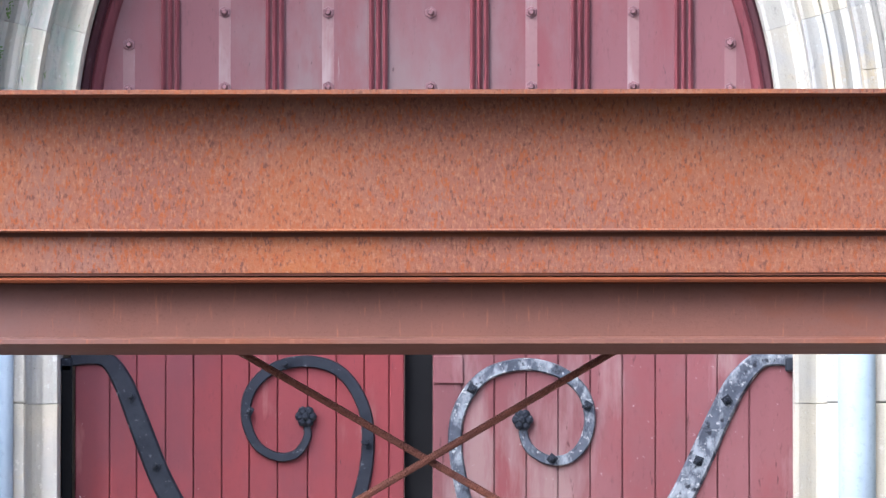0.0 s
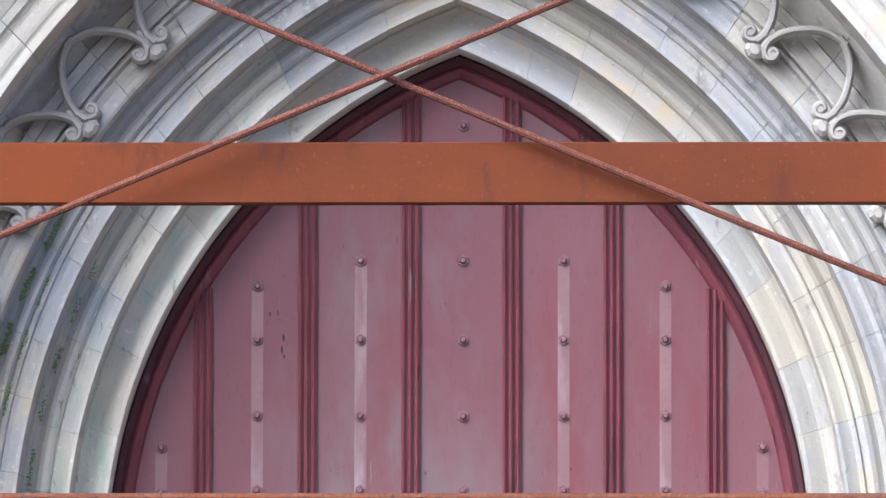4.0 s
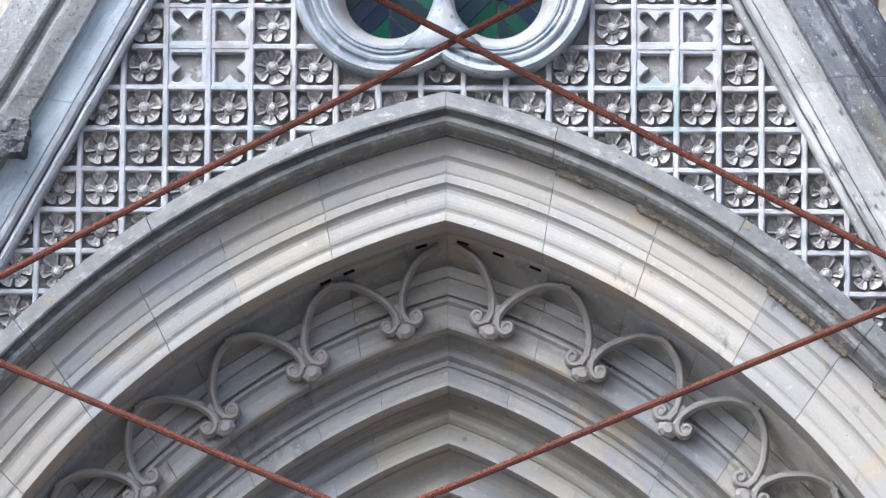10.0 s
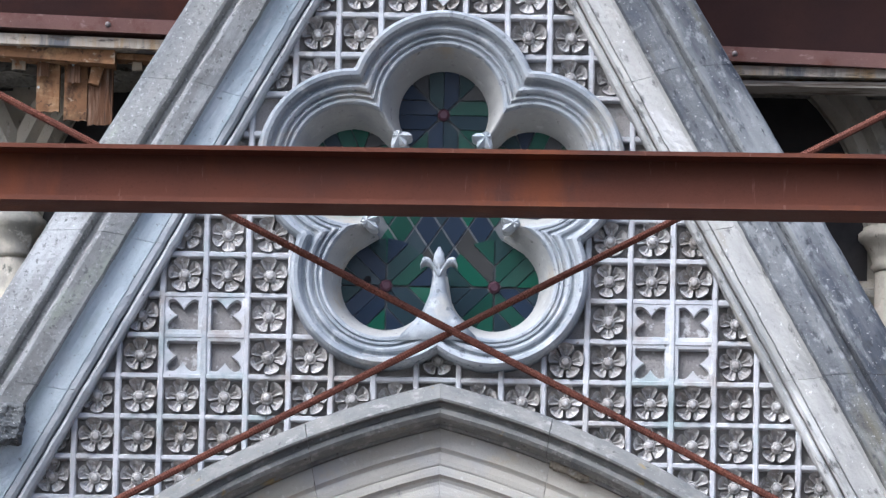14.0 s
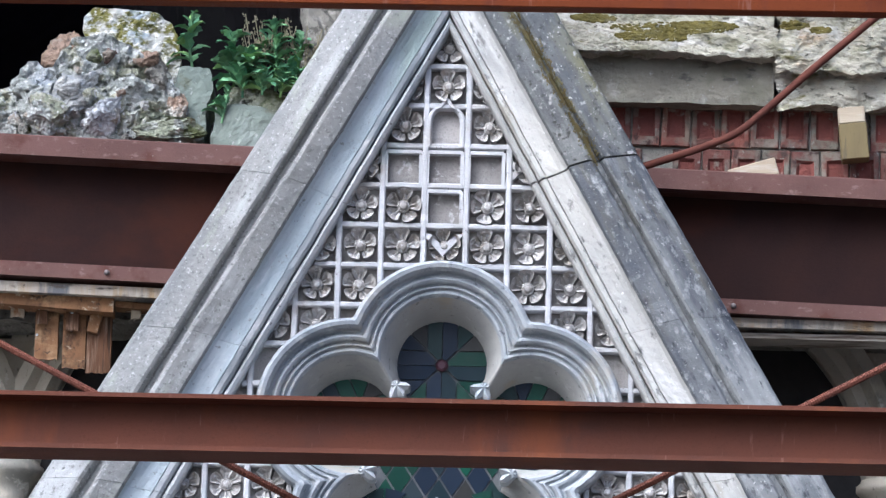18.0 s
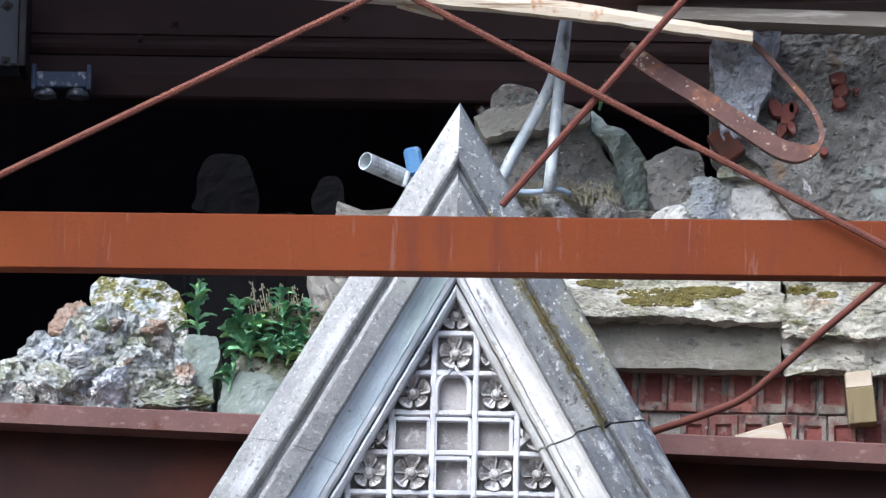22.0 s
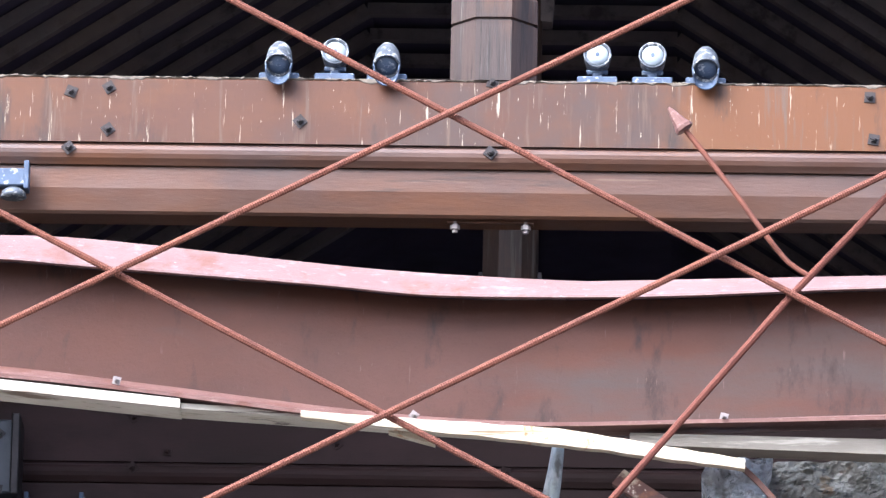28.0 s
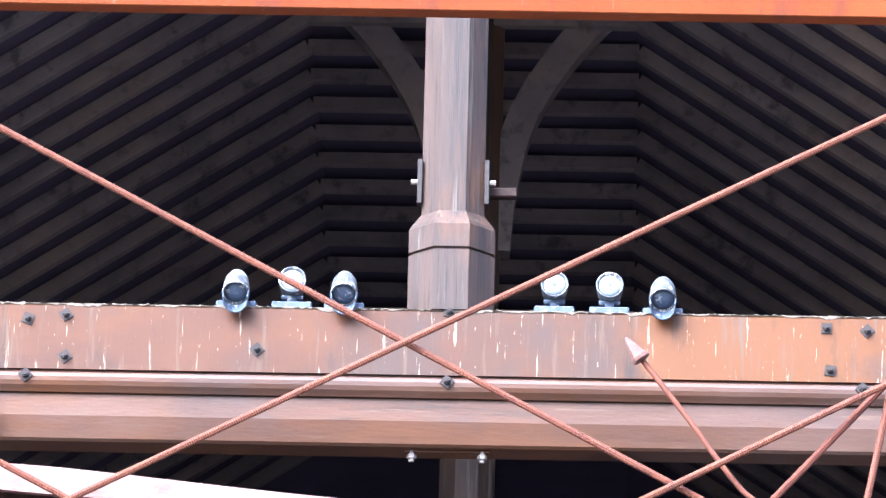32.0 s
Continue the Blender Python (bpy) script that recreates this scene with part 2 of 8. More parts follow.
RUST_ROUGH = mat("rough_rust", (0.148, 0.061, 0.036), (0.123, 0.053, 0.037), 2.0, 0.85, 0.9, 60, spec=0.06, grain=0.5, lumps=0.004, lump_scale=45,
                 layers=(((0.170, 0.061, 0.024), 0.8, 0.60, 0.10, (1, 1, 1)), ((0.126, 0.067, 0.051), 3.0, 0.60, 0.08, (1, 1, 0.4)), ((0.172, 0.078, 0.046), 62, 0.57, 0.07, (1.2, 1, 0.6)), ((0.160, 0.049, 0.020), 52, 0.57, 0.05, (1.2, 1, 0.55)), ((0.085, 0.036, 0.025), 60, 0.60, 0.05, (1.2, 1, 0.55))))
RUST = mat("orange_rust", (0.103, 0.025, 0.007), (0.081, 0.021, 0.008), 1.2, 0.7, 0.3, 90, metal=0.0, spec=0.06, lumps=0.0015, lump_scale=30,
           layers=(((0.118, 0.030, 0.008), 0.7, 0.56, 0.08, (1, 1, 0.5)), ((0.080, 0.021, 0.010), 6, 0.60, 0.05, (1, 1, 0.15)), ((0.117, 0.047, 0.030), 30, 0.66, 0.03, (1, 1, 0.08)), ((0.069, 0.021, 0.013), 50, 0.66, 0.03, (1, 1, 1))))
RUST_BROWN = mat("brown_rust", (0.096, 0.027, 0.011), (0.081, 0.024, 0.011), 1.2, 0.68, 0.3, 90, metal=0.0, spec=0.06, lumps=0.0015, lump_scale=30,
                 layers=(((0.117, 0.030, 0.009), 0.6, 0.53, 0.10, (1, 1, 0.6)), ((0.064, 0.021, 0.013), 6, 0.61, 0.05, (1, 1, 0.3)), ((0.128, 0.040, 0.017), 45, 0.66, 0.05, (1, 1, 1))))
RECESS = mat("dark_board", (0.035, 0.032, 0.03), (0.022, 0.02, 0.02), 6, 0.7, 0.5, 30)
# the dark of the nave is put into this stone's colour
UNLIT_STONE = mat("unlit_stone", (0.005, 0.005, 0.005), (0.004, 0.003, 0.004), 5, 0.9, 0.8, 30)
BLOCK_WHITE = mat("pale_broken_block", (0.62, 0.605, 0.55), (0.52, 0.51, 0.46), 8, 0.95, 1.0, 45, depth=0.010, lumps=0.014, lump_scale=26,
                  layers=(((0.70, 0.69, 0.65), 9, 0.57, 0.06, (1, 1, 1)), ((0.34, 0.335, 0.31), 9, 0.62, 0.05, (1, 1, 1)), ((0.20, 0.20, 0.19), 28, 0.64, 0.03, (1, 1, 1))))
BLOCK_MOSSY = mat("pale_block_mossy_top", (0.40, 0.40, 0.31), (0.30, 0.30, 0.22), 8, 0.95, 1.0, 40, depth=0.014, lumps=0.016, lump_scale=30,
                  layers=(((0.52, 0.52, 0.47), 9, 0.58, 0.05, (1, 1, 1)), ((0.20, 0.20, 0.10), 12, 0.58, 0.05, (1, 1, 1)), ((0.11, 0.11, 0.07), 30, 0.62, 0.04, (1, 1, 1))))
BLUE_STONE = mat("blue_grey_stone", (0.485, 0.503, 0.520), (0.381, 0.399, 0.422), 9, 0.95, 1.0, 50, depth=0.012, lumps=0.022, lump_scale=28,
                 layers=(((0.624, 0.635, 0.642), 9, 0.57, 0.06, (1, 1, 1)), ((0.300, 0.300, 0.289), 8, 0.60, 0.05, (1, 1, 1)), ((0.162, 0.162, 0.162), 26, 0.63, 0.04, (1, 1, 1)), ((0.381, 0.335, 0.266), 5, 0.64, 0.04, (1, 1, 1))))
WINDOW_STONE = mat("window_moulding_stone", (0.370, 0.391, 0.404), (0.310, 0.335, 0.353), 7, 0.92, 0.6, 80, lumps=0.005, lump_scale=22,
                   layers=(((0.224, 0.249, 0.271), 3.5, 0.57, 0.08, (1, 1, 1)), ((0.370, 0.357, 0.318), 3, 0.61, 0.06, (1, 1, 1)), ((0.473, 0.486, 0.486), 12, 0.61, 0.06, (1, 1, 1)), ((0.146, 0.159, 0.172), 26, 0.64, 0.05, (1, 1, 1))))
WINDOW_SPLAY = mat("window_splay_stone", (0.396, 0.391, 0.365), (0.344, 0.344, 0.327), 6, 0.92, 0.5, 80, lumps=0.004, lump_scale=24,
                   layers=(((0.275, 0.284, 0.280), 3.0, 0.59, 0.08, (1, 1, 1)), ((0.370, 0.335, 0.267), 4, 0.63, 0.05, (1, 1, 1)), ((0.198, 0.198, 0.189), 24, 0.66, 0.04, (1, 1, 1)), ((0.464, 0.464, 0.447), 18, 0.65, 0.05, (1, 1, 1))))
MOSS_GREEN = mat("green_moss", (0.190, 0.304, 0.095), (0.133, 0.209, 0.067), 14, 0.98, 1.0, 90, depth=0.004)
CRUMB = mat("crumbling_mortar", (0.33, 0.29, 0.225), (0.23, 0.20, 0.155), 14, 0.98, 1.0, 60, vary=0.1, layers=(((0.42, 0.40, 0.35), 20, 0.58, 0.05, (1, 1, 1)), ((0.11, 0.10, 0.08), 26, 0.60, 0.05, (1, 1, 1))))
# paler, bluer than the inner walls: the void's dim blue light as colour
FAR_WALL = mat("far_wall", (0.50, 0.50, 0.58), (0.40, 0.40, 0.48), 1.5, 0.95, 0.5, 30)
# channel web: rust darkened in colour for the shade under the top lip
RUST_SHADED = mat("shaded_rust", (0.027, 0.013, 0.011), (0.018, 0.010, 0.010), 2.5, 0.75, 0.3, 90, metal=0.0, spec=0.06, layers=(((0.05, 0.017, 0.010), 1.1, 0.60, 0.10, (0.6, 1, 1)), ((0.016, 0.015, 0.016), 0.8, 0.58, 0.08, (0.5, 1, 1))))
RUST_DARK = mat("dark_rust", (0.097, 0.036, 0.022), (0.072, 0.030, 0.021), 1.5, 0.7, 0.3, 90, metal=0.0, spec=0.06, lumps=0.002, lump_scale=24,
                layers=(((0.061, 0.031, 0.025), 1.4, 0.57, 0.07, (0.6, 1, 1.4)), ((0.119, 0.041, 0.020), 2.2, 0.61, 0.06, (1, 1, 0.3)), ((0.123, 0.061, 0.045), 40, 0.66, 0.03, (1, 1, 0.12))))
RUST_PINK = mat("chalky_rust", (0.119, 0.061, 0.051), (0.095, 0.049, 0.041), 4, 0.6, 0.4, 90, metal=0.0, lumps=0.002, lump_scale=30,
                layers=(((0.167, 0.107, 0.092), 30, 0.62, 0.04, (0.5, 1, 1)), ((0.084, 0.033, 0.023), 5, 0.60, 0.05, (1, 1, 1)), ((0.246, 0.195, 0.176), 60, 0.68, 0.02, (1, 1, 1))))
CHALK = mat("chalky_pink_rust", (0.150, 0.092, 0.085), (0.122, 0.074, 0.070), 3, 0.6, 0.4, 90, lumps=0.002, lump_scale=30,
            layers=(((0.185, 0.129, 0.125), 24, 0.61, 0.04, (0.5, 1, 1)), ((0.115, 0.054, 0.042), 5, 0.61, 0.06, (1, 1, 1)), ((0.280, 0.235, 0.228), 60, 0.69, 0.02, (1, 1, 1))))
RUST_WEB = mat("sooty_rust", (0.057, 0.026, 0.019), (0.045, 0.022, 0.017), 1.5, 0.6, 0.3, 90, spec=0.12, lumps=0.002, lump_scale=20,
               layers=(((0.067, 0.026, 0.016), 0.8, 0.55, 0.10, (0.6, 1, 1.2)), ((0.045, 0.033, 0.029), 0.9, 0.57, 0.08, (0.5, 1, 1.8)), ((0.028, 0.017, 0.015), 7, 0.62, 0.06, (1, 1, 0.4)), ((0.082, 0.051, 0.044), 40, 0.67, 0.03, (1, 1, 0.15))))
RUST_DUSTY = mat("dusty_rust", (0.116, 0.052, 0.038), (0.102, 0.048, 0.036), 3, 0.65, 0.3, 90, metal=0.0, spec=0.06, lumps=0.0015, lump_scale=30,
                 layers=(((0.120, 0.042, 0.022), 2.0, 0.61, 0.08, (0.5, 1, 1)), ((0.105, 0.062, 0.056), 1.1, 0.56, 0.10, (0.5, 1, 1)), ((0.15, 0.062, 0.040), 24, 0.64, 0.05, (2, 1, 0.25))))
ROD = mat("rebar_rust", (0.120, 0.044, 0.028), (0.088, 0.035, 0.025), 8, 0.7, 0.4, 120, spec=0.12)
ROD_DARK = mat("rebar_dark", (0.102, 0.038, 0.027), (0.076, 0.030, 0.023), 8, 0.75, 0.4, 120, metal=0.0, spec=0.06)
MAROON = mat("maroon_paint", (0.153, 0.067, 0.076), (0.138, 0.059, 0.067), 1.6, 0.36, 0.08, 50, stretch=(1.2, 1, 0.35), lumps=0.002, lump_scale=4,
             layers=(((0.153, 0.102, 0.106), 1.6, 0.55, 0.08, (1.2, 1, 0.5)), ((0.148, 0.049, 0.056), 1.5, 0.60, 0.06, (1.5, 1, 0.4)), ((0.193, 0.158, 0.155), 14, 0.71, 0.03, (2, 1, 0.2)), ((0.046, 0.020, 0.025), 40, 0.68, 0.02, (1.4, 1, 0.3))))
# lighter maroon: the reflection strips below the studs are painted in
MUNTIN = mat("maroon_reflection_paint", (0.204, 0.124, 0.127), (0.179, 0.094, 0.099), 3, 0.4, 0.06, 50, layers=(((0.258, 0.199, 0.199), 4, 0.58, 0.06, (1, 1, 0.2)),))
MAROON_DARK = mat("dark_maroon_frame", (0.070, 0.024, 0.030), (0.048, 0.019, 0.024), 4, 0.4, 0.15, 60, layers=(((0.13, 0.095, 0.095), 22, 0.66, 0.04, (1, 1, 0.4)),))
MAROON_TRIM = mat("maroon_trim", (0.155, 0.045, 0.054), (0.115, 0.036, 0.045), 4, 0.42, 0.15, 60, layers=(((0.21, 0.135, 0.135), 16, 0.66, 0.04, (1.5, 1, 0.12)), ((0.05, 0.02, 0.024), 12, 0.64, 0.04, (1.5, 1, 0.15))))
RED = mat("red_door_paint", (0.190, 0.036, 0.040), (0.150, 0.032, 0.038), 2.0, 0.5, 0.1, 50, vary=0.06, stretch=(1, 1, 0.4), lumps=0.0015, lump_scale=6,
          layers=(((0.120, 0.034, 0.042), 1.2, 0.56, 0.08, (1, 1, 0.6)), ((0.215, 0.085, 0.085), 3, 0.66, 0.05, (1.5, 1, 0.3)), ((0.34, 0.27, 0.27), 30, 0.72, 0.02, (1, 1, 1)), ((0.068, 0.022, 0.025), 24, 0.70, 0.03, (1.5, 1, 0.3))))
RED_FADED = mat("faded_door_paint", (0.165, 0.068, 0.074), (0.138, 0.052, 0.058), 2.0, 0.5, 0.1, 50, vary=0.08, stretch=(1, 1, 0.4), lumps=0.0015, lump_scale=6,
                layers=(((0.165, 0.048, 0.053), 1.4, 0.56, 0.07, (1, 1, 0.6)), ((0.205, 0.125, 0.125), 3, 0.60, 0.06, (1.5, 1, 0.3)), ((0.28, 0.22, 0.22), 30, 0.70, 0.03, (1, 1, 1)), ((0.079, 0.030, 0.032), 24, 0.68, 0.03, (1.5, 1, 0.3))))
IRON = mat("painted_iron", (0.014, 0.016, 0.024), (0.024, 0.028, 0.038), 9, 0.5, 0.5, 40, metal=0.2, layers=(((0.12, 0.13, 0.15), 30, 0.66, 0.04, (1, 1, 1)),))
IRON_WORN = mat("worn_iron", (0.045, 0.052, 0.070), (0.085, 0.095, 0.12), 9, 0.55, 0.6, 40, metal=0.2,
                layers=(((0.24, 0.26, 0.29), 14, 0.55, 0.07, (1, 1, 0.6)), ((0.35, 0.36, 0.37), 34, 0.62, 0.04, (1, 1, 1)), ((0.018, 0.02, 0.028), 20, 0.61, 0.04, (1, 1, 1))))
OLIVE_WOOD = mat("olive_timber", (0.17, 0.135, 0.065), (0.125, 0.10, 0.055), 4, 0.85, 0.3, 60, stretch=(2, 1, 0.3), layers=(((0.09, 0.075, 0.05), 12, 0.62, 0.04, (2, 1, 0.2)),))
SHAFT = mat("blue_grey_shaft", (0.30, 0.36, 0.42), (0.25, 0.31, 0.37), 4, 0.5, 0.1, 40)
BLACK = mat("dark_void", (0.006, 0.006, 0.007), (0.004, 0.004, 0.005), 4, 0.9, 0.0)
MASONRY = mat("nave_stone", (0.46, 0.42, 0.335), (0.36, 0.33, 0.27), 3, 0.92, 0.6, 50, lumps=0.008, lump_scale=12,
              layers=(((0.24, 0.23, 0.20), 4, 0.59, 0.05, (1, 1, 0.6)), ((0.54, 0.51, 0.44), 9, 0.62, 0.04, (1, 1, 1)), ((0.12, 0.12, 0.10), 22, 0.66, 0.03, (1, 1, 0.5))))
DARK_WALL = mat("inner_wall", (0.30, 0.28, 0.30), (0.22, 0.21, 0.23), 3, 0.95, 0.5, 30)
TIE = mat("tie_beam_wood", (0.060, 0.026, 0.014), (0.045, 0.022, 0.015), 2.5, 0.45, 0.25, 60, stretch=(0.25, 1, 1.5), lumps=0.002, lump_scale=12, spec=0.28,
          layers=(((0.076, 0.031, 0.014), 1.2, 0.56, 0.07, (0.5, 1, 1.5)), ((0.043, 0.026, 0.022), 1.3, 0.57, 0.07, (0.7, 1, 1)), ((0.028, 0.015, 0.010), 9, 0.66, 0.04, (0.12, 1, 1.6)), ((0.074, 0.042, 0.032), 0.9, 0.55, 0.08, (0.6, 1, 1.6)), ((0.082, 0.047, 0.031), 22, 0.66, 0.04, (0.08, 1, 1.5))))
# darker copy of TIE: the far truss has its shade in the colour
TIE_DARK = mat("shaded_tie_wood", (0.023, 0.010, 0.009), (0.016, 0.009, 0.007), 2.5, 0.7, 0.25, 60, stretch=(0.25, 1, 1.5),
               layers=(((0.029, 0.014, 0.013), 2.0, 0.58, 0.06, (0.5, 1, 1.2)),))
POST = mat("king_post_wood", (0.048, 0.031, 0.025), (0.033, 0.024, 0.021), 3, 0.55, 0.4, 60, stretch=(2, 2, 0.2), lumps=0.003, lump_scale=14, spec=0.2,
           layers=(((0.068, 0.035, 0.021), 2.4, 0.57, 0.07, (1, 1, 0.5)), ((0.023, 0.018, 0.017), 9, 0.58, 0.06, (2, 2, 0.1)), ((0.087, 0.077, 0.068), 12, 0.63, 0.06, (2, 2, 0.10)), ((0.014, 0.011, 0.010), 26, 0.63, 0.05, (2, 2, 0.08))))
RAFTER = mat("rafter_wood", (0.113, 0.094, 0.091), (0.077, 0.064, 0.067), 3, 0.8, 0.2, 40, layers=(((0.046, 0.037, 0.040), 8, 0.60, 0.06, (1, 0.3, 1)), ((0.148, 0.110, 0.093), 1.2, 0.58, 0.10, (1, 0.3, 1))))
# blue-purple haze over the roof is put into the board colour
SARKING = mat("hazed_sarking_boards", (0.040, 0.032, 0.056), (0.030, 0.025, 0.042), 3, 0.9, 0.2, 40)
NEW_WOOD = mat("sawn_timber", (0.403, 0.346, 0.256), (0.331, 0.274, 0.194), 4, 0.8, 0.3, 60, stretch=(0.3, 1, 3), lumps=0.003, lump_scale=14,
               layers=(((0.475, 0.446, 0.389), 3, 0.56, 0.05, (0.4, 1, 2)), ((0.245, 0.101, 0.033), 5, 0.625, 0.03, (1, 1, 0.6)), ((0.180, 0.130, 0.079), 14, 0.63, 0.03, (0.1, 1, 2.5))))
GREY_WOOD = mat("weathered_timber", (0.414, 0.378, 0.321), (0.299, 0.264, 0.220), 4, 0.85, 0.3, 60, stretch=(0.3, 1, 3), lumps=0.004, lump_scale=14,
                layers=(((0.510, 0.493, 0.449), 3, 0.58, 0.05, (0.3, 1, 2)), ((0.141, 0.106, 0.079), 6, 0.60, 0.04, (0.2, 1, 2.5)), ((0.079, 0.062, 0.053), 18, 0.64, 0.03, (0.1, 1, 3))))
PACKER = mat("packing_timber", (0.136, 0.068, 0.036), (0.092, 0.050, 0.029), 5, 0.85, 0.4, 60, stretch=(4, 1, 0.4), vary=0.15, lumps=0.004, lump_scale=16,
             layers=(((0.232, 0.152, 0.104), 7, 0.56, 0.06, (5, 1, 0.5)), ((0.048, 0.029, 0.019), 9, 0.58, 0.05, (6, 1, 0.35)), ((0.288, 0.232, 0.176), 12, 0.63, 0.04, (5, 1, 0.3))))
GOLD_WOOD = mat("golden_timber", (0.235, 0.125, 0.060), (0.165, 0.085, 0.042), 4, 0.8, 0.4, 60, stretch=(1.5, 1, 1.5), vary=0.12, lumps=0.004, lump_scale=16,
                layers=(((0.32, 0.20, 0.105), 5, 0.58, 0.06, (1, 1, 2)), ((0.085, 0.046, 0.026), 7, 0.58, 0.06, (1.5, 1, 1)), ((0.46, 0.38, 0.28), 14, 0.64, 0.04, (1, 1, 1.4)), ((0.065, 0.038, 0.026), 26, 0.62, 0.04, (1, 1, 1.2))))
CROSS_WOOD = mat("end_jointed_timber", (0.40, 0.35, 0.29), (0.30, 0.255, 0.205), 6, 0.85, 0.4, 60, stretch=(1.6, 1, 0.25), lumps=0.004, lump_scale=16,
                 layers=(((0.135, 0.135, 0.14), 5, 0.57, 0.05, (1.6, 1, 0.2)), ((0.47, 0.43, 0.36), 6, 0.58, 0.05, (1.4, 1, 0.25)), ((0.36, 0.24, 0.12), 4, 0.60, 0.05, (1.5, 1, 0.2)), ((0.10, 0.085, 0.07), 14, 0.62, 0.04, (0.5, 1, 2)), ((0.06, 0.055, 0.05), 24, 0.66, 0.03, (1, 1, 0.5))))
RUBBLE = mat("rubble_mortar", (0.385, 0.400, 0.365), (0.300, 0.318, 0.298), 9, 0.95, 1.0, 50, vary=0.10, depth=0.015, lumps=0.022, lump_scale=30,
             layers=(((0.50, 0.51, 0.49), 9, 0.57, 0.06, (1, 1, 1)), ((0.31, 0.335, 0.36), 6, 0.60, 0.06, (1, 1, 1)), ((0.34, 0.25, 0.16), 5.0, 0.61, 0.05, (1, 1, 1)), ((0.30, 0.32, 0.235), 5, 0.59, 0.06, (1, 1, 1)), ((0.11, 0.112, 0.10), 26, 0.62, 0.05, (1, 1, 1)), ((0.58, 0.585, 0.57), 40, 0.61, 0.05, (1, 1, 1))))
OCHRE_STONE = mat("ochre_stone", (0.300, 0.220, 0.165), (0.230, 0.165, 0.120), 7, 0.95, 1.0, 40, vary=0.12, depth=0.015, lumps=0.02, lump_scale=26,
                  layers=(((0.38, 0.37, 0.33), 8, 0.55, 0.06, (1, 1, 1)), ((0.30, 0.165, 0.08), 6, 0.61, 0.05, (1, 1, 1)), ((0.11, 0.085, 0.07), 26, 0.63, 0.04, (1, 1, 1))))
GREEN_SLAB = mat("greenish_slab", (0.215, 0.250, 0.215), (0.160, 0.190, 0.165), 6, 0.93, 0.8, 50, depth=0.006, lumps=0.008, lump_scale=18,
                 layers=(((0.29, 0.33, 0.30), 5, 0.58, 0.06, (1, 1, 1)), ((0.12, 0.125, 0.085), 7, 0.61, 0.05, (1, 1, 1)), ((0.40, 0.42, 0.39), 28, 0.65, 0.04, (1, 1, 1))))
MOSS_STONE = mat("dull_mossy_stone", (0.26, 0.27, 0.20), (0.18, 0.195, 0.135), 10, 0.95, 1.0, 40, depth=0.015, lumps=0.02, lump_scale=26,
                 layers=(((0.40, 0.41, 0.36), 12, 0.57, 0.05, (1, 1, 1)), ((0.10, 0.115, 0.05), 9, 0.57, 0.05, (1, 1, 1)), ((0.06, 0.062, 0.045), 26, 0.61, 0.04, (1, 1, 1))))
RUBBLE_GREY = mat("rubble_greywacke", (0.228, 0.218, 0.190), (0.154, 0.149, 0.132), 6, 0.93, 1.0, 40, vary=0.14, depth=0.015, lumps=0.022, lump_scale=22,
                  layers=(((0.324, 0.314, 0.278), 6, 0.59, 0.05, (1, 1, 1)), ((0.246, 0.270, 0.240), 4, 0.61, 0.04, (1, 1, 1)), ((0.264, 0.198, 0.132), 5, 0.64, 0.04, (1, 1, 1)), ((0.074, 0.074, 0.070), 18, 0.61, 0.04, (1, 1, 2)), ((0.432, 0.426, 0.396), 36, 0.65, 0.03, (1, 1, 1))))
PALE_SLAB = mat("pale_slab_top", (0.36, 0.34, 0.28), (0.29, 0.275, 0.225), 6, 0.95, 0.9, 45, depth=0.01, lumps=0.012, lump_scale=20,
                layers=(((0.43, 0.42, 0.37), 7, 0.60, 0.05, (1, 1, 1)), ((0.17, 0.165, 0.13), 16, 0.63, 0.04, (1, 1, 1))))
RUBBLE_MOSS = mat("mossy_block", (0.60, 0.595, 0.55), (0.48, 0.48, 0.44), 6, 0.95, 0.9, 40, vary=0.05, depth=0.012, lumps=0.022, lump_scale=30,
                  layers=(((0.36, 0.41, 0.44), 5, 0.58, 0.05, (1, 1, 1)), ((0.165, 0.155, 0.045), 11, 0.485, 0.05, (1, 1, 1.6)), ((0.085, 0.092, 0.03), 17, 0.57, 0.04, (1, 1, 1.6)), ((0.64, 0.64, 0.61), 30, 0.58, 0.05, (1, 1, 1.6))))
RUBBLE_WHITE = mat("broken_white_stone", (0.47, 0.47, 0.445), (0.38, 0.385, 0.37), 8, 0.95, 0.9, 45, vary=0.1, depth=0.012, lumps=0.02, lump_scale=28,
                   layers=(((0.34, 0.36, 0.38), 6, 0.59, 0.05, (1, 1, 1)), ((0.20, 0.195, 0.175), 20, 0.63, 0.04, (1, 1, 1)), ((0.38, 0.31, 0.20), 7, 0.65, 0.03, (1, 1, 1))))
LEDGE = mat("ledge_stone", (0.50, 0.475, 0.38), (0.385, 0.37, 0.295), 6, 0.95, 1.0, 45, stretch=(0.8, 1, 1.3), depth=0.018, lumps=0.02, lump_scale=36,
            layers=(((0.62, 0.605, 0.54), 7, 0.58, 0.04, (0.6, 1, 1.4)), ((0.29, 0.28, 0.195), 6, 0.58, 0.05, (0.7, 1, 1.4)), ((0.19, 0.18, 0.075), 6.5, 0.62, 0.03, (0.6, 1, 1.6)), ((0.42, 0.33, 0.22), 4, 0.63, 0.05, (0.7, 1, 1)), ((0.13, 0.125, 0.10), 30, 0.62, 0.04, (0.7, 1, 1.5))))
